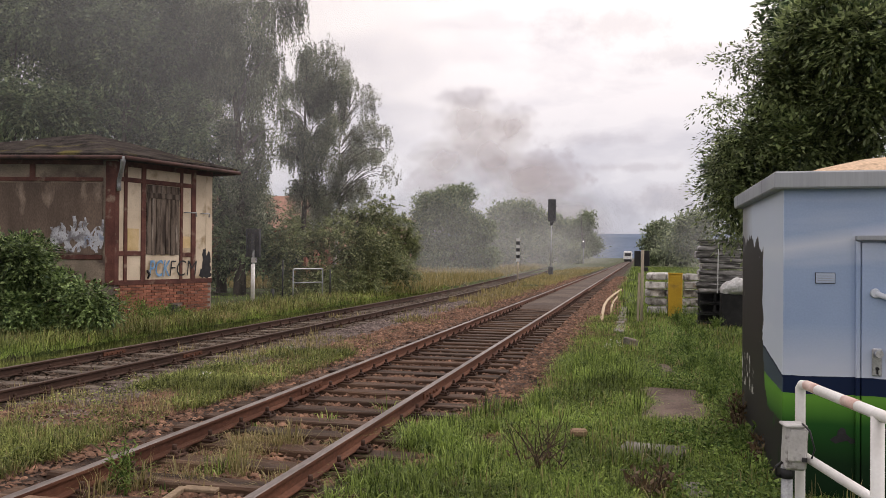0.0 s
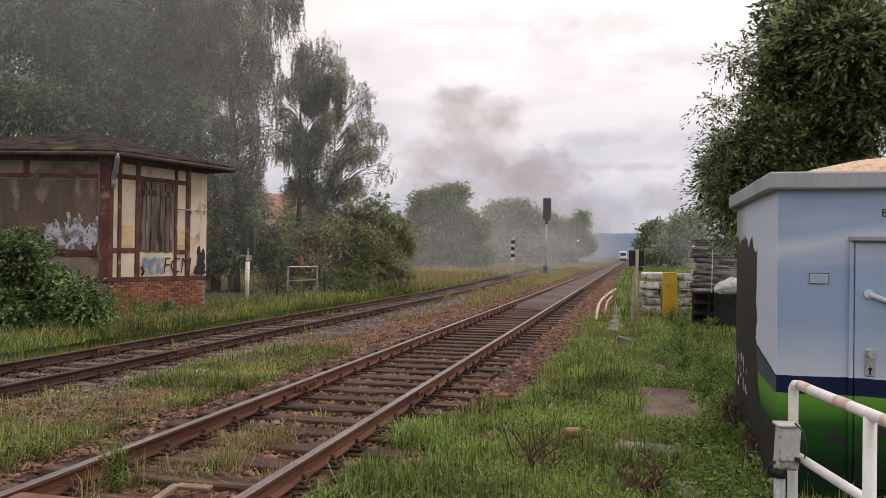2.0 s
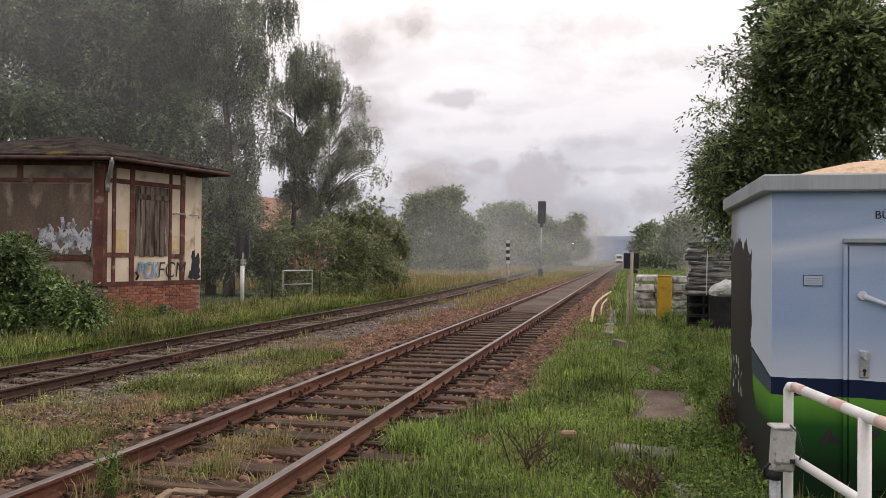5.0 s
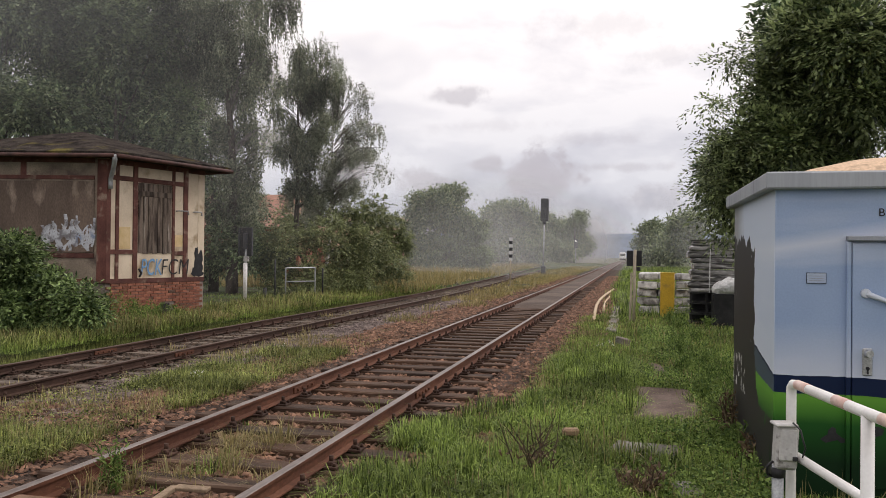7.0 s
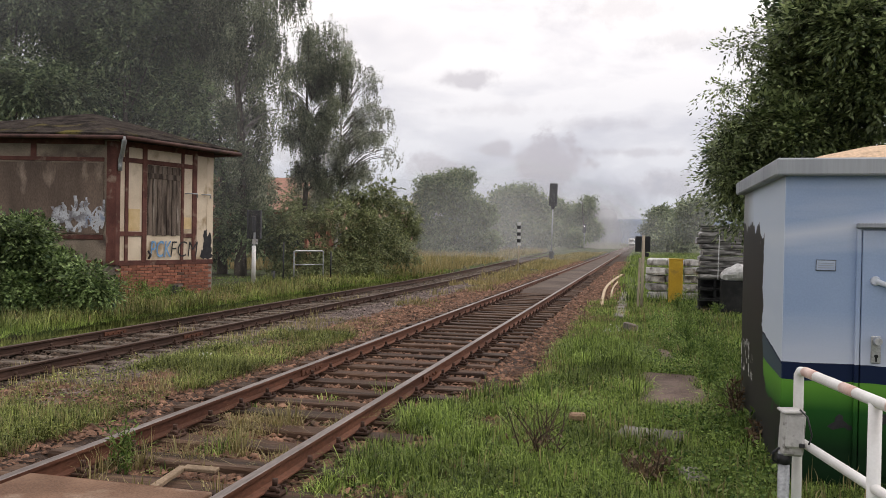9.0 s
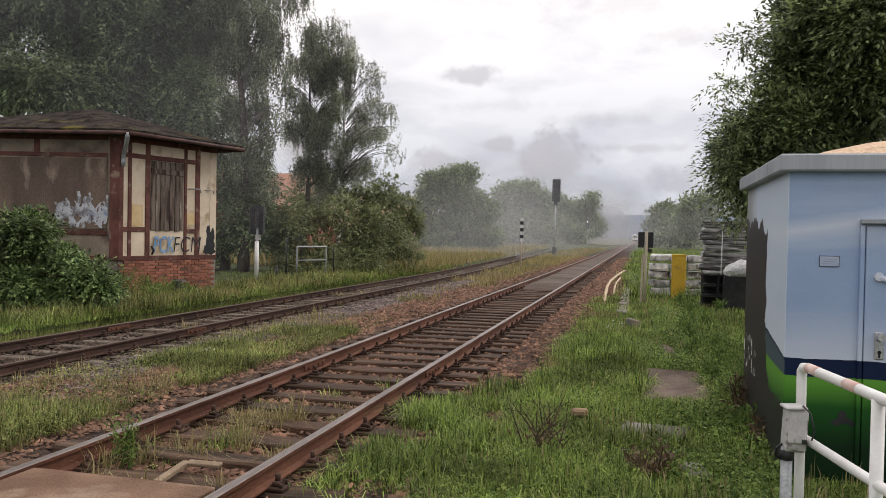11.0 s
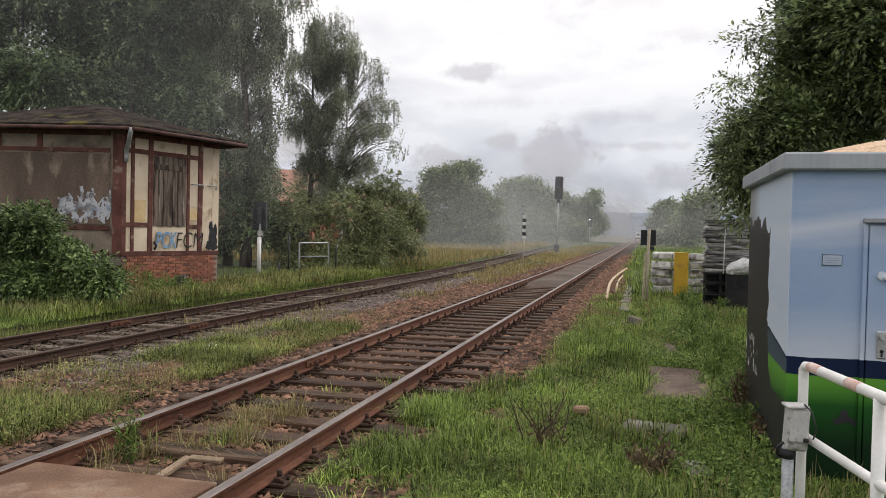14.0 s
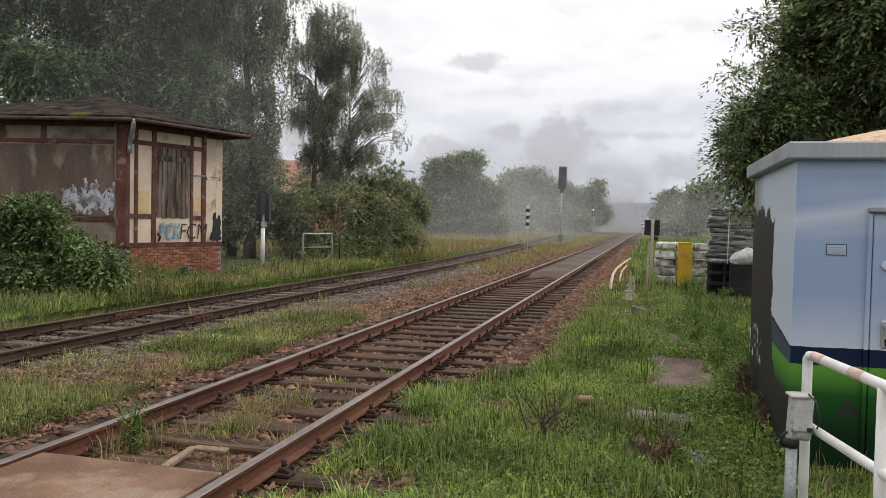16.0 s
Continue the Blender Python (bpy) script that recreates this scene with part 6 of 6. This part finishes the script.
tree("broadleaf_tree", (2.6, 13.2, 0), 0.06, (2.5, 13.2, 2.8), [(1.46, 13.20, 4.81, 0.23, 0.18, 0.06), (1.71, 13.20, 4.96, 0.22, 0.18, 0.07), (1.25, 13.20, 4.18, 0.25, 0.20, 0.04), (1.46, 13.20, 4.21, 0.27, 0.21, 0.07), (1.30, 13.20, 3.68, 0.21, 0.17, 0.06), (1.55, 13.20, 3.66, 0.35, 0.28, 0.12), (1.24, 13.30, 3.22, 0.21, 0.17, 0.07), (1.44, 13.30, 3.23, 0.36, 0.29, 0.14), (1.21, 13.30, 2.88, 0.20, 0.16, 0.11), (1.41, 13.40, 2.79, 0.36, 0.29, 0.22), (1.41, 13.60, 2.46, 0.22, 0.17, 0.15), (1.61, 14.00, 2.32, 0.19, 0.15, 0.13)],
     560, 15, 0.075, WALNUT_LEAF, TWIG, "feathery overhanging branches beside the transformer house", width=0.4, inner=0.2, twig=0.4, lumps=0, limbs=False)
tree("broadleaf_tree", (4.2, 19, 0), 0.2, (4.2, 19, 7.5), [(3.28, 19.00, 6.98, 0.69, 0.55, 0.56), (3.75, 19.00, 7.33, 0.75, 0.60, 0.62), (4.21, 19.00, 6.43, 1.11, 0.89, 0.99), (3.29, 19.00, 5.60, 0.88, 0.80, 1.00), (2.71, 19.00, 3.98, 0.88, 0.81, 1.01)],
     1800, 14, 0.15, DARK_LEAF, BARK, "greyish tree behind the glossy one", twig=0.5, inner=0.5)


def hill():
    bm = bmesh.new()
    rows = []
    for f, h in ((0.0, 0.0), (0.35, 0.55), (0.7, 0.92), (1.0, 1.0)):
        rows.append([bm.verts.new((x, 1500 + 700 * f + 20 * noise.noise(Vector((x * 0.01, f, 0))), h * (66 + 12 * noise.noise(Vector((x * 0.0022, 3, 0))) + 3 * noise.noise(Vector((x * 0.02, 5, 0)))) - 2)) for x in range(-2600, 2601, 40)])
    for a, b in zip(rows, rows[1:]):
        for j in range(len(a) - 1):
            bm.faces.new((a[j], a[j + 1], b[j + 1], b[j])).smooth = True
    tagged(mesh_object("backdrop_hill", bm, HILL), "long wooded hill on the horizon, its colour blued for haze", "hill", kind="structure")


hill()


# ---- grass, weeds and meadow ----
def grass_field(name, x0, x1, y0, y1, count, h0, h1, w, mat, label, cut=-1.0, scale=0.6, power=1.6, seed=1, z=-0.03, category="grass", keep_off=(), tracks_clear=True, left_only=False, per=12, loose=0.06, lean=0.5, simple=False):
    """Tufts of bent blades, denser near the crossing, in uneven patches."""
    count //= per
    y = y0 + (y1 - y0) * rng.random(count) ** power
    x = rng.uniform(x0, x1, count)
    value = np.array([noise.noise(Vector((a * scale, b * scale, seed))) for a, b in zip(x, y)])
    ok = value + rng.normal(0, 0.12, count) > cut
    if tracks_clear:
        line = np.array([side_line(v) for v in y])
        ok &= np.abs(x - line) > 1.5
        if left_only:
            ok &= x < line
    for a, b, c, d in keep_off:
        ok &= ~((x > a) & (x < b) & (y > c) & (y < d))
    x, y = x[ok], y[ok]
    tall = 0.8 + 0.7 * np.array([noise.noise(Vector((a * 0.9, b * 0.9, seed + 4))) for a, b in zip(x, y)]) + rng.uniform(-0.2, 0.25, len(x))
    x, y, tall = np.repeat(x, per), np.repeat(y, per), np.repeat(np.clip(tall, 0.3, 1.7), per)
    n = len(x)
    grow = 1 + np.clip(y - 8, 0, 40) * 0.05
    dx, dy = rng.normal(0, loose, n) * grow, rng.normal(0, loose, n) * grow
    h = rng.uniform(h0, h1, n) * tall
    pts = np.stack([x + dx, y + dy, np.full(n, z)], 1)
    return tagged(new(name, blades_mesh(name, pts, h, w * grow * rng.uniform(0.6, 1.3, n), mat, lean, np.arctan2(dy, dx) - np.pi / 2, simple)), label, category, kind="stuff")


SLABS = ((0.1, 0.74, 8.75, 10.85), (0.34, 0.55, 12.3, 13.6), (-0.52, -0.32, 19, 29), (-0.6, -0.46, 7.55, 7.95), (-0.06, 0.38, 7.3, 7.66), (1.04, 4.1, 6.34, 8.72))
grass_field("grass_by_crossing", -1.2, 2.6, 3.3, 10.5, 235000, 0.05, 0.145, 0.0036, GRASS_LEAF, "lush green grass beside the track", cut=-0.5, power=1.45, keep_off=SLABS, per=9, loose=0.08, lean=1.0)
grass_field("grass_by_footpath", -1.2, 2.6, 10.5, 24, 90000, 0.05, 0.15, 0.0042, GRASS_LEAF, "green grass along the footpath", cut=-0.5, power=1.3, keep_off=SLABS, per=9, loose=0.08, lean=0.9, simple=True)
grass_field("grass_by_crossing_tall", -0.95, 2.6, 10, 21, 22000, 0.1, 0.28, 0.0036, GRASS_LEAF, "taller green grass tufts by the footpath", cut=0.1, seed=8, keep_off=SLABS, per=20, lean=0.9)
grass_field("grass_by_crossing_lush", -1.15, 0.0, 11.3, 13.6, 11000, 0.1, 0.28, 0.0036, GRASS_LEAF, "tall lush tuft of grass beside the ballast", cut=-0.35, seed=81, power=1.0, per=18, loose=0.06, lean=0.95)
grass_field("grass_by_crossing_coarse", -1.75, 1.0, 3.3, 9.5, 22000, 0.1, 0.24, 0.0045, GRASS_LEAF, "coarse grass tufts reaching into the ballast", cut=0.0, scale=1.1, seed=18, keep_off=SLABS, per=26, loose=0.045, lean=0.7)
grass_field("grass_by_rail_tufts", -2.15, -1.1, 3.7, 8.2, 26000, 0.09, 0.24, 0.0038, GRASS_LEAF, "green grass tufts overgrowing the sleeper ends", cut=-0.02, scale=1.4, seed=92, power=1.3, per=24, loose=0.06, lean=0.95, z=-0.04)
grass_field("grass_by_crossing_dry", -1.2, 2.0, 4, 24, 4500, 0.1, 0.28, 0.004, DRY_LEAF, "dry stalks in the green grass", cut=-0.4, seed=28, keep_off=SLABS, per=5)
grass_field("grass_between_tracks", -6.35, -4.9, 4.5, 13.5, 76000, 0.06, 0.19, 0.004, MIXED_LEAF, "grass strip between the two tracks", cut=-0.16, scale=0.6, seed=3, lean=0.9)
grass_field("grass_between_tracks_straw", -6.8, -4.8, 4.5, 16, 9000, 0.06, 0.18, 0.004, DRY_LEAF, "straw in the grass strip", cut=-0.2, scale=0.6, seed=33, per=8, lean=0.7)
grass_field("grass_between_tracks_dry", -6.2, -5.1, 20, 34, 4000, 0.08, 0.24, 0.006, DRY_LEAF, "dry grass tufts between the two tracks", cut=0.12, scale=0.5, seed=11, per=20, loose=0.1)
grass_field("grass_by_side_track", -16, -10.2, 8, 44, 150000, 0.07, 0.22, 0.0055, GRASS_LEAF, "green grass along the side track", cut=-0.7, seed=5, power=1.2, lean=0.95, simple=True)
grass_field("grass_by_side_track_edge", -10.8, -9.9, 7, 44, 34000, 0.1, 0.28, 0.005, MIXED_LEAF, "grass edge of the side track bed", cut=-0.5, seed=35, power=1.2, z=-0.24, tracks_clear=False, simple=True)
grass_field("grass_by_hut_dry", -12.5, -10.3, 13, 40, 10000, 0.18, 0.45, 0.004, DRY_LEAF, "tall dry grass in front of the signal hut", cut=-0.25, seed=6, power=1.0, per=10, lean=0.8)
grass_field("grass_by_hut_tall", -12.8, -10.3, 12, 40, 24000, 0.16, 0.46, 0.0045, MIXED_LEAF, "tall mixed grass in front of the signal hut", cut=-0.4, seed=46, power=1.0, per=10, lean=0.85)
grass_field("grass_in_sleepers", -4.0, -2.5, 4.55, 8, 2400, 0.1, 0.32, 0.004, DRY_LEAF, "dry tufts growing between the sleepers", cut=0.22, scale=1.3, seed=15, z=-0.06, per=40, loose=0.05, lean=0.8)
grass_field("grass_in_sleepers_tuft", -3.7, -3.05, 5.9, 7.0, 1100, 0.1, 0.28, 0.003, DRY_LEAF, "large dry grass tuft between the rails", cut=0.0, scale=1.3, seed=55, z=-0.06, per=50, loose=0.06, lean=0.95)
grass_field("grass_in_sleepers_green", -4.0, -2.5, 4.5, 9, 1600, 0.06, 0.2, 0.005, GRASS_LEAF, "green tufts growing between the sleepers", cut=0.15, scale=1.3, seed=45, z=-0.06, per=30, loose=0.06, lean=0.8)
grass_field("grass_in_side_track", -10, -7.3, 7, 34, 4000, 0.08, 0.28, 0.005, DRY_LEAF, "dry weeds in the side track", cut=0.2, seed=16, z=-0.27, tracks_clear=False, per=16)
grass_field("meadow_far", -40, -6.2, 36, 170, 80000, 0.3, 0.8, 0.01, MEADOW_LEAF, "tall straw-coloured meadow grass beyond the shrubs", left_only=True, cut=-0.6, scale=0.15, seed=7, power=1.7, keep_off=((-7.8, -6.0, 0, 50),), per=8, loose=0.15, simple=True)
grass_field("verge_far", -0.75, 14, 24, 150, 50000, 0.12, 0.4, 0.008, GRASS_LEAF, "grassy verge along the far track", cut=-0.6, scale=0.2, seed=9, power=1.8, per=8, keep_off=SLABS, simple=True)
grass_field("strip_far", -9.5, -5.2, 30, 140, 20000, 0.1, 0.32, 0.008, MEADOW_LEAF, "straw grass between the far tracks", cut=-0.2, scale=0.3, seed=10, power=1.6, per=8, simple=True)


def leafy_cover(name, x0, x1, y0, y1, count, size, mat, label, cut, seed, power=1.8):
    """Low clover and broad-leaved herbs among the grass."""
    y = y0 + (y1 - y0) * rng.random(count) ** power
    x = rng.uniform(x0, x1, count)
    value = np.array([noise.noise(Vector((a * 1.2, b * 1.2, seed))) for a, b in zip(x, y)])
    ok = (value + rng.normal(0, 0.1, count) > cut)
    for a, b, c, d in SLABS:
        ok &= ~((x > a) & (x < b) & (y > c) & (y < d))
    x, y = x[ok], y[ok]
    n = len(x)
    pts = np.stack([x, y, rng.uniform(0.0, 0.12, n)], 1)
    ways = rng.normal(0, 1, (n, 3)) * np.array([1, 1, 0.35]) + np.array([0, 0, 0.15])
    v, t = leaves_arrays(pts, ways, size * rng.uniform(0.5, 1.4, n), 0.6)
    tagged(new(name, fast_mesh(name, v, t, mat)), label, "herbs", kind="stuff")


leafy_cover("clover_cover", -1.2, 1.1, 3.4, 14, 24000, 0.024, GRASS_LEAF, "clover and broad-leaved herbs in the grass", -0.05, 71)
leafy_cover("herb_cover", 0.2, 1.05, 4.0, 20, 26000, 0.034, WEED_LEAF, "low weeds along the transformer house wall", -0.2, 72, 1.4)
leafy_cover("herb_strip", -6.7, -4.8, 4.6, 12, 10000, 0.03, MIXED_LEAF, "low herbs in the grass between the tracks", 0.05, 73)


def weed(name, x, y, h, stems, leaf, mat, stem_mat, label, spread=0.5, per=26, seed=1, low_leaf=0.2, top_leaf=1.0):
    random.seed(seed)
    ob = thing(name, pose(x, y, -0.03), label, "weed")
    bm, pts = bmesh.new(), []
    for i in range(stems):
        d = Vector((random.gauss(0, spread), random.gauss(0, spread), 1)).normalized()
        tip = d * h * random.uniform(0.5, 1.0)
        foot = Vector((random.gauss(0, 0.12 * h), random.gauss(0, 0.12 * h), -0.02))
        bow = foot.lerp(tip, 0.55) + Vector((random.gauss(0, 0.05), random.gauss(0, 0.05), 0.04)) * h
        tube(bm, [foot, bow, tip], [0.0065, 0.005, 0.002], 5)
        for _ in range(2):
            f = random.uniform(0.35, 0.8)
            fork = bent(foot, bow, tip, f)
            tube(bm, [fork, fork + Vector((random.gauss(0, 0.18), random.gauss(0, 0.18), random.uniform(0.1, 0.3))) * h], [0.0035, 0.0015], 4)
        pts += [bent(foot, bow, tip, random.uniform(low_leaf, top_leaf)) + Vector((random.gauss(0, 0.03), random.gauss(0, 0.03), random.gauss(0, 0.02))) for _ in range(per)]
    tagged(part("stem", bm, stem_mat, ob), kind="stuff")
    pts = np.array([tuple(p) for p in pts])
    ways = rng.normal(0, 0.7, (len(pts), 3)) + np.array([0, 0, 0.35])
    v, t = leaves_arrays(pts, ways, leaf * rng.uniform(0.5, 1.2, len(pts)), 0.35)
    leaves = new("leaves", fast_mesh("leaves", v, t, mat))
    leaves.parent = ob


weed("dead_weed_clump", -0.74, 6.4, 0.62, 15, 0.06, BROWN_LEAF, TWIG, "clump of dry brown stalks with withered leaves in the grass", 0.5, 9, 2, 0.05, 0.5)
weed("withered_creeper", 1.0, 8.3, 0.5, 14, 0.07, BROWN_LEAF, TWIG, "withered brown creeper at the foot of the wall", 0.25, 16, 61)
weed("withered_creeper", 0.98, 7.2, 0.3, 12, 0.07, BROWN_LEAF, TWIG, "withered brown creeper at the foot of the wall", 0.5, 14, 62)
weed("dead_weed_clump", 0.13, 5.95, 0.32, 18, 0.07, BROWN_LEAF, TWIG, "withered brown weed clump", 0.5, 14, 3)
weed("tall_weed", -3.68, 5.2, 0.42, 8, 0.045, WEED_LEAF, WEED_LEAF, "green weed between the rails", 0.16, 40, 4)
weed("tall_weed", -3.1, 3.95, 0.2, 3, 0.05, WEED_LEAF, WEED_LEAF, "small weed beside the crossing plate", 0.2, 20, 14)
weed("pink_flower", -5.15, 5.35, 0.14, 7, 0.035, PINK_PETAL, WEED_LEAF, "small pink wild flower beside the rail", 0.6, 10, 51)
for i, (x, y) in enumerate(((-0.5, 15.2), (-0.3, 15.6), (-5.6, 9.6), (-6.1, 13.5))):
    weed("white_flower", x, y, 0.22, 4, 0.045, WHITE_PETAL, WEED_LEAF, "small white flower head in the grass", 0.3, 6, 80 + i)
for i, (x, y, h) in enumerate(((-12.35, 17.1, 0.9), (-12.0, 17.6, 0.75), (-11.75, 18.1, 0.6), (-11.5, 17.2, 0.7), (-11.6, 18.9, 0.45))):
    weed("tall_weed", x, y, h, 22, 0.07, WEED_LEAF, WEED_LEAF, "tall green weeds at the brick foot of the signal hut", 0.4, 22, 120 + i)
for i, (x, y, h) in enumerate(((1.25, 21.0, 0.75), (1.0, 21.6, 0.6), (1.9, 20.9, 0.4), (1.2, 12.0, 0.55), (0.95, 9.0, 0.4), (0.9, 10.2, 0.45), (1.0, 11.2, 0.5), (1.05, 13.0, 0.55), (0.9, 15.5, 0.5), (1.3, 17.0, 0.5), (1.1, 18.6, 0.6), (0.8, 12.4, 0.4), (0.95, 14.2, 0.6), (1.25, 10.4, 0.6), (1.15, 9.4, 0.45), (0.9, 7.6, 0.35))):
    weed("tall_weed", x, y, h, 18, 0.06, WEED_LEAF, WEED_LEAF, "tall green weeds by the stacked material", 0.35, 15, 20 + i)


# ---- smoke and train ----
def puff_mesh(mat, seed):
    """An open, lumpy dome of smoke that bulges forwards."""
    bm = bmesh.new()
    rings = []
    for i in range(9):
        f = i / 8
        r, bulge = math.sin(f * math.pi / 2), -0.45 * math.cos(f * math.pi / 2)
        rings.append([bm.verts.new((r * math.cos(a), bulge, r * math.sin(a))) for a in (2 * math.pi * j / 24 for j in range(24))] if i else [bm.verts.new((0, bulge, 0))])
    for j in range(24):
        bm.faces.new((rings[0][0], rings[1][(j + 1) % 24], rings[1][j])).smooth = True
    for a, b in zip(rings[1:], rings[2:]):
        for j in range(24):
            bm.faces.new((a[j], a[(j + 1) % 24], b[(j + 1) % 24], b[j])).smooth = True
    for v in bm.verts:
        v.co.y += 0.2 * noise.noise(v.co * 2.0 + Vector((seed * 3.1, 0, 0)))
    return data_of(bm, mat, "smoke_puff")


# (x, y, z, half width, half height, kind, drift in x and z over the clip)
PUFFS = [
    (-63.1, 300.0, 53.5, 16.28, 16.28, "d", -110.0, 85.0),
    (-55.1, 305.0, 42.0, 21.90, 15.33, "d", -130.0, 48.0),
    (-40.3, 310.0, 31.3, 24.19, 13.20, "d", -99.66, 6.20),
    (-71.8, 295.0, 37.9, 17.20, 10.75, "d", -96.43, 12.39),
    (-47.0, 302.0, 51.2, 12.94, 10.78, "d", -95.0, 112.0),
    (-31.0, 235.0, 4.2, 33.0, 22.0, "h", 7.0, 1.67),
    (-24.0, 128.0, 4.0, 27.0, 16.0, "m", 4.68, 0.03),
    (-17.5, 74.0, 2.2, 16.5, 11.0, "m", 2.73, -0.25),
    (-9.8, 112.0, 2.9, 9.43, 6.29, "m", 11.42, 0.06),
    (-19.5, 222.0, 9.0, 16.5, 17.0, "b", 10.0, -7.0),
    (-13.5, 24.0, 9.0, 12.0, 8.0, "v", -16.0, 5.0),
    (-16.5, 26.5, 11.0, 14.0, 10.0, "v", -1.5, 0.6),
    (10.5, 95.0, 4.0, 11.0, 8.0, "m", 1.0, 0.0),
    (-10.5, 15.5, 7.1, 8.71, 4.73, "v", -17.0, 1.2),
    (-13.4, 25.5, 4.1, 6.53, 6.53, "v", -2.2, 0.2),
]
PUFF_MESH = {"m": puff_mesh(SMOKE_MIST, 5), "b": puff_mesh(SMOKE_BROWN, 6), "h": puff_mesh(SMOKE_BANK, 4), "d": puff_mesh(SMOKE_DARK, 1), "v": puff_mesh(SMOKE_VEIL, 3)}


def smoke_and_train():
    made = []
    for i, (x, y, z, a, b, kind, dx, dz) in enumerate(PUFFS):
        ob = new("smoke_puff", PUFF_MESH[kind])
        ob.scale = (a, min(a, b) * 0.5, b)
        ob.visible_shadow = False
        tagged(ob, {"m": "thin pale mist over the meadow", "b": "brown-grey smoke hanging low over the track", "d": "brownish grey rising smoke puff", "v": "thin veil of drifting smoke", "h": "grey smoke bank hanging before the trees"}[kind], "smoke", "smoke over the railway")
        turn = math.degrees(math.atan2(-x, y)) * 1.0
        made.append((ob, x, y, z, dx, dz, turn, kind))
    t = thing("railcar", pose(MAIN, 280, RAIL_TOP), "white diesel railcar driving away on the main track", "train")
    bm = boxed((-1.4, 0, 0.75), (1.4, 24, 3.7), None, 0.28)
    part("body", bm, TRAIN_WHITE, t)
    part("underframe", boxed((-1.25, 0.3, 0.15), (1.25, 23.7, 0.75)), BLACK, t)
    part("rear_window", boxed((-1.05, -0.03, 2.0), (1.05, 0.02, 3.05), None, 0.01), INK, t)
    part("side_window_band", boxed((-1.42, 1.5, 1.9), (1.42, 22.5, 2.8)), GLASS, t)
    part("bumper", boxed((-1.2, -0.15, 0.6), (1.2, 0.05, 0.95), None, 0.03), BLACK, t)
    for x in (-0.75, 0.75):
        for y in (3, 5, 19, 21):
            part("wheel", tubed([(x - 0.07, y, 0.4), (x + 0.07, y, 0.4)], 0.4, 14), RUST, t)
    return made, t


SMOKE, RAILCAR = smoke_and_train()


def motions():
    for ob, x, y, z, dx, dz, turn, kind in SMOKE:
        # the rising plume is carried off by the wind within a few seconds, the low banks creep
        beats = ((0, 0), (4, 0.2), (7, 0.72), (9, 0.88), (16, 1.0)) if kind == "d" else ((0, 0), (4, 0.32), (8, 0.66), (12, 0.88), (16, 1.0))
        walk(ob, [(s, pose(x + dx * f, y, z + dz * f, 0, 0, turn)) for s, f in beats])
    walk(RAILCAR, [(s, pose(MAIN, d, RAIL_TOP)) for s, d in ((0, 280), (4, 328), (8, 382), (12, 440), (16, 500))])


motions()
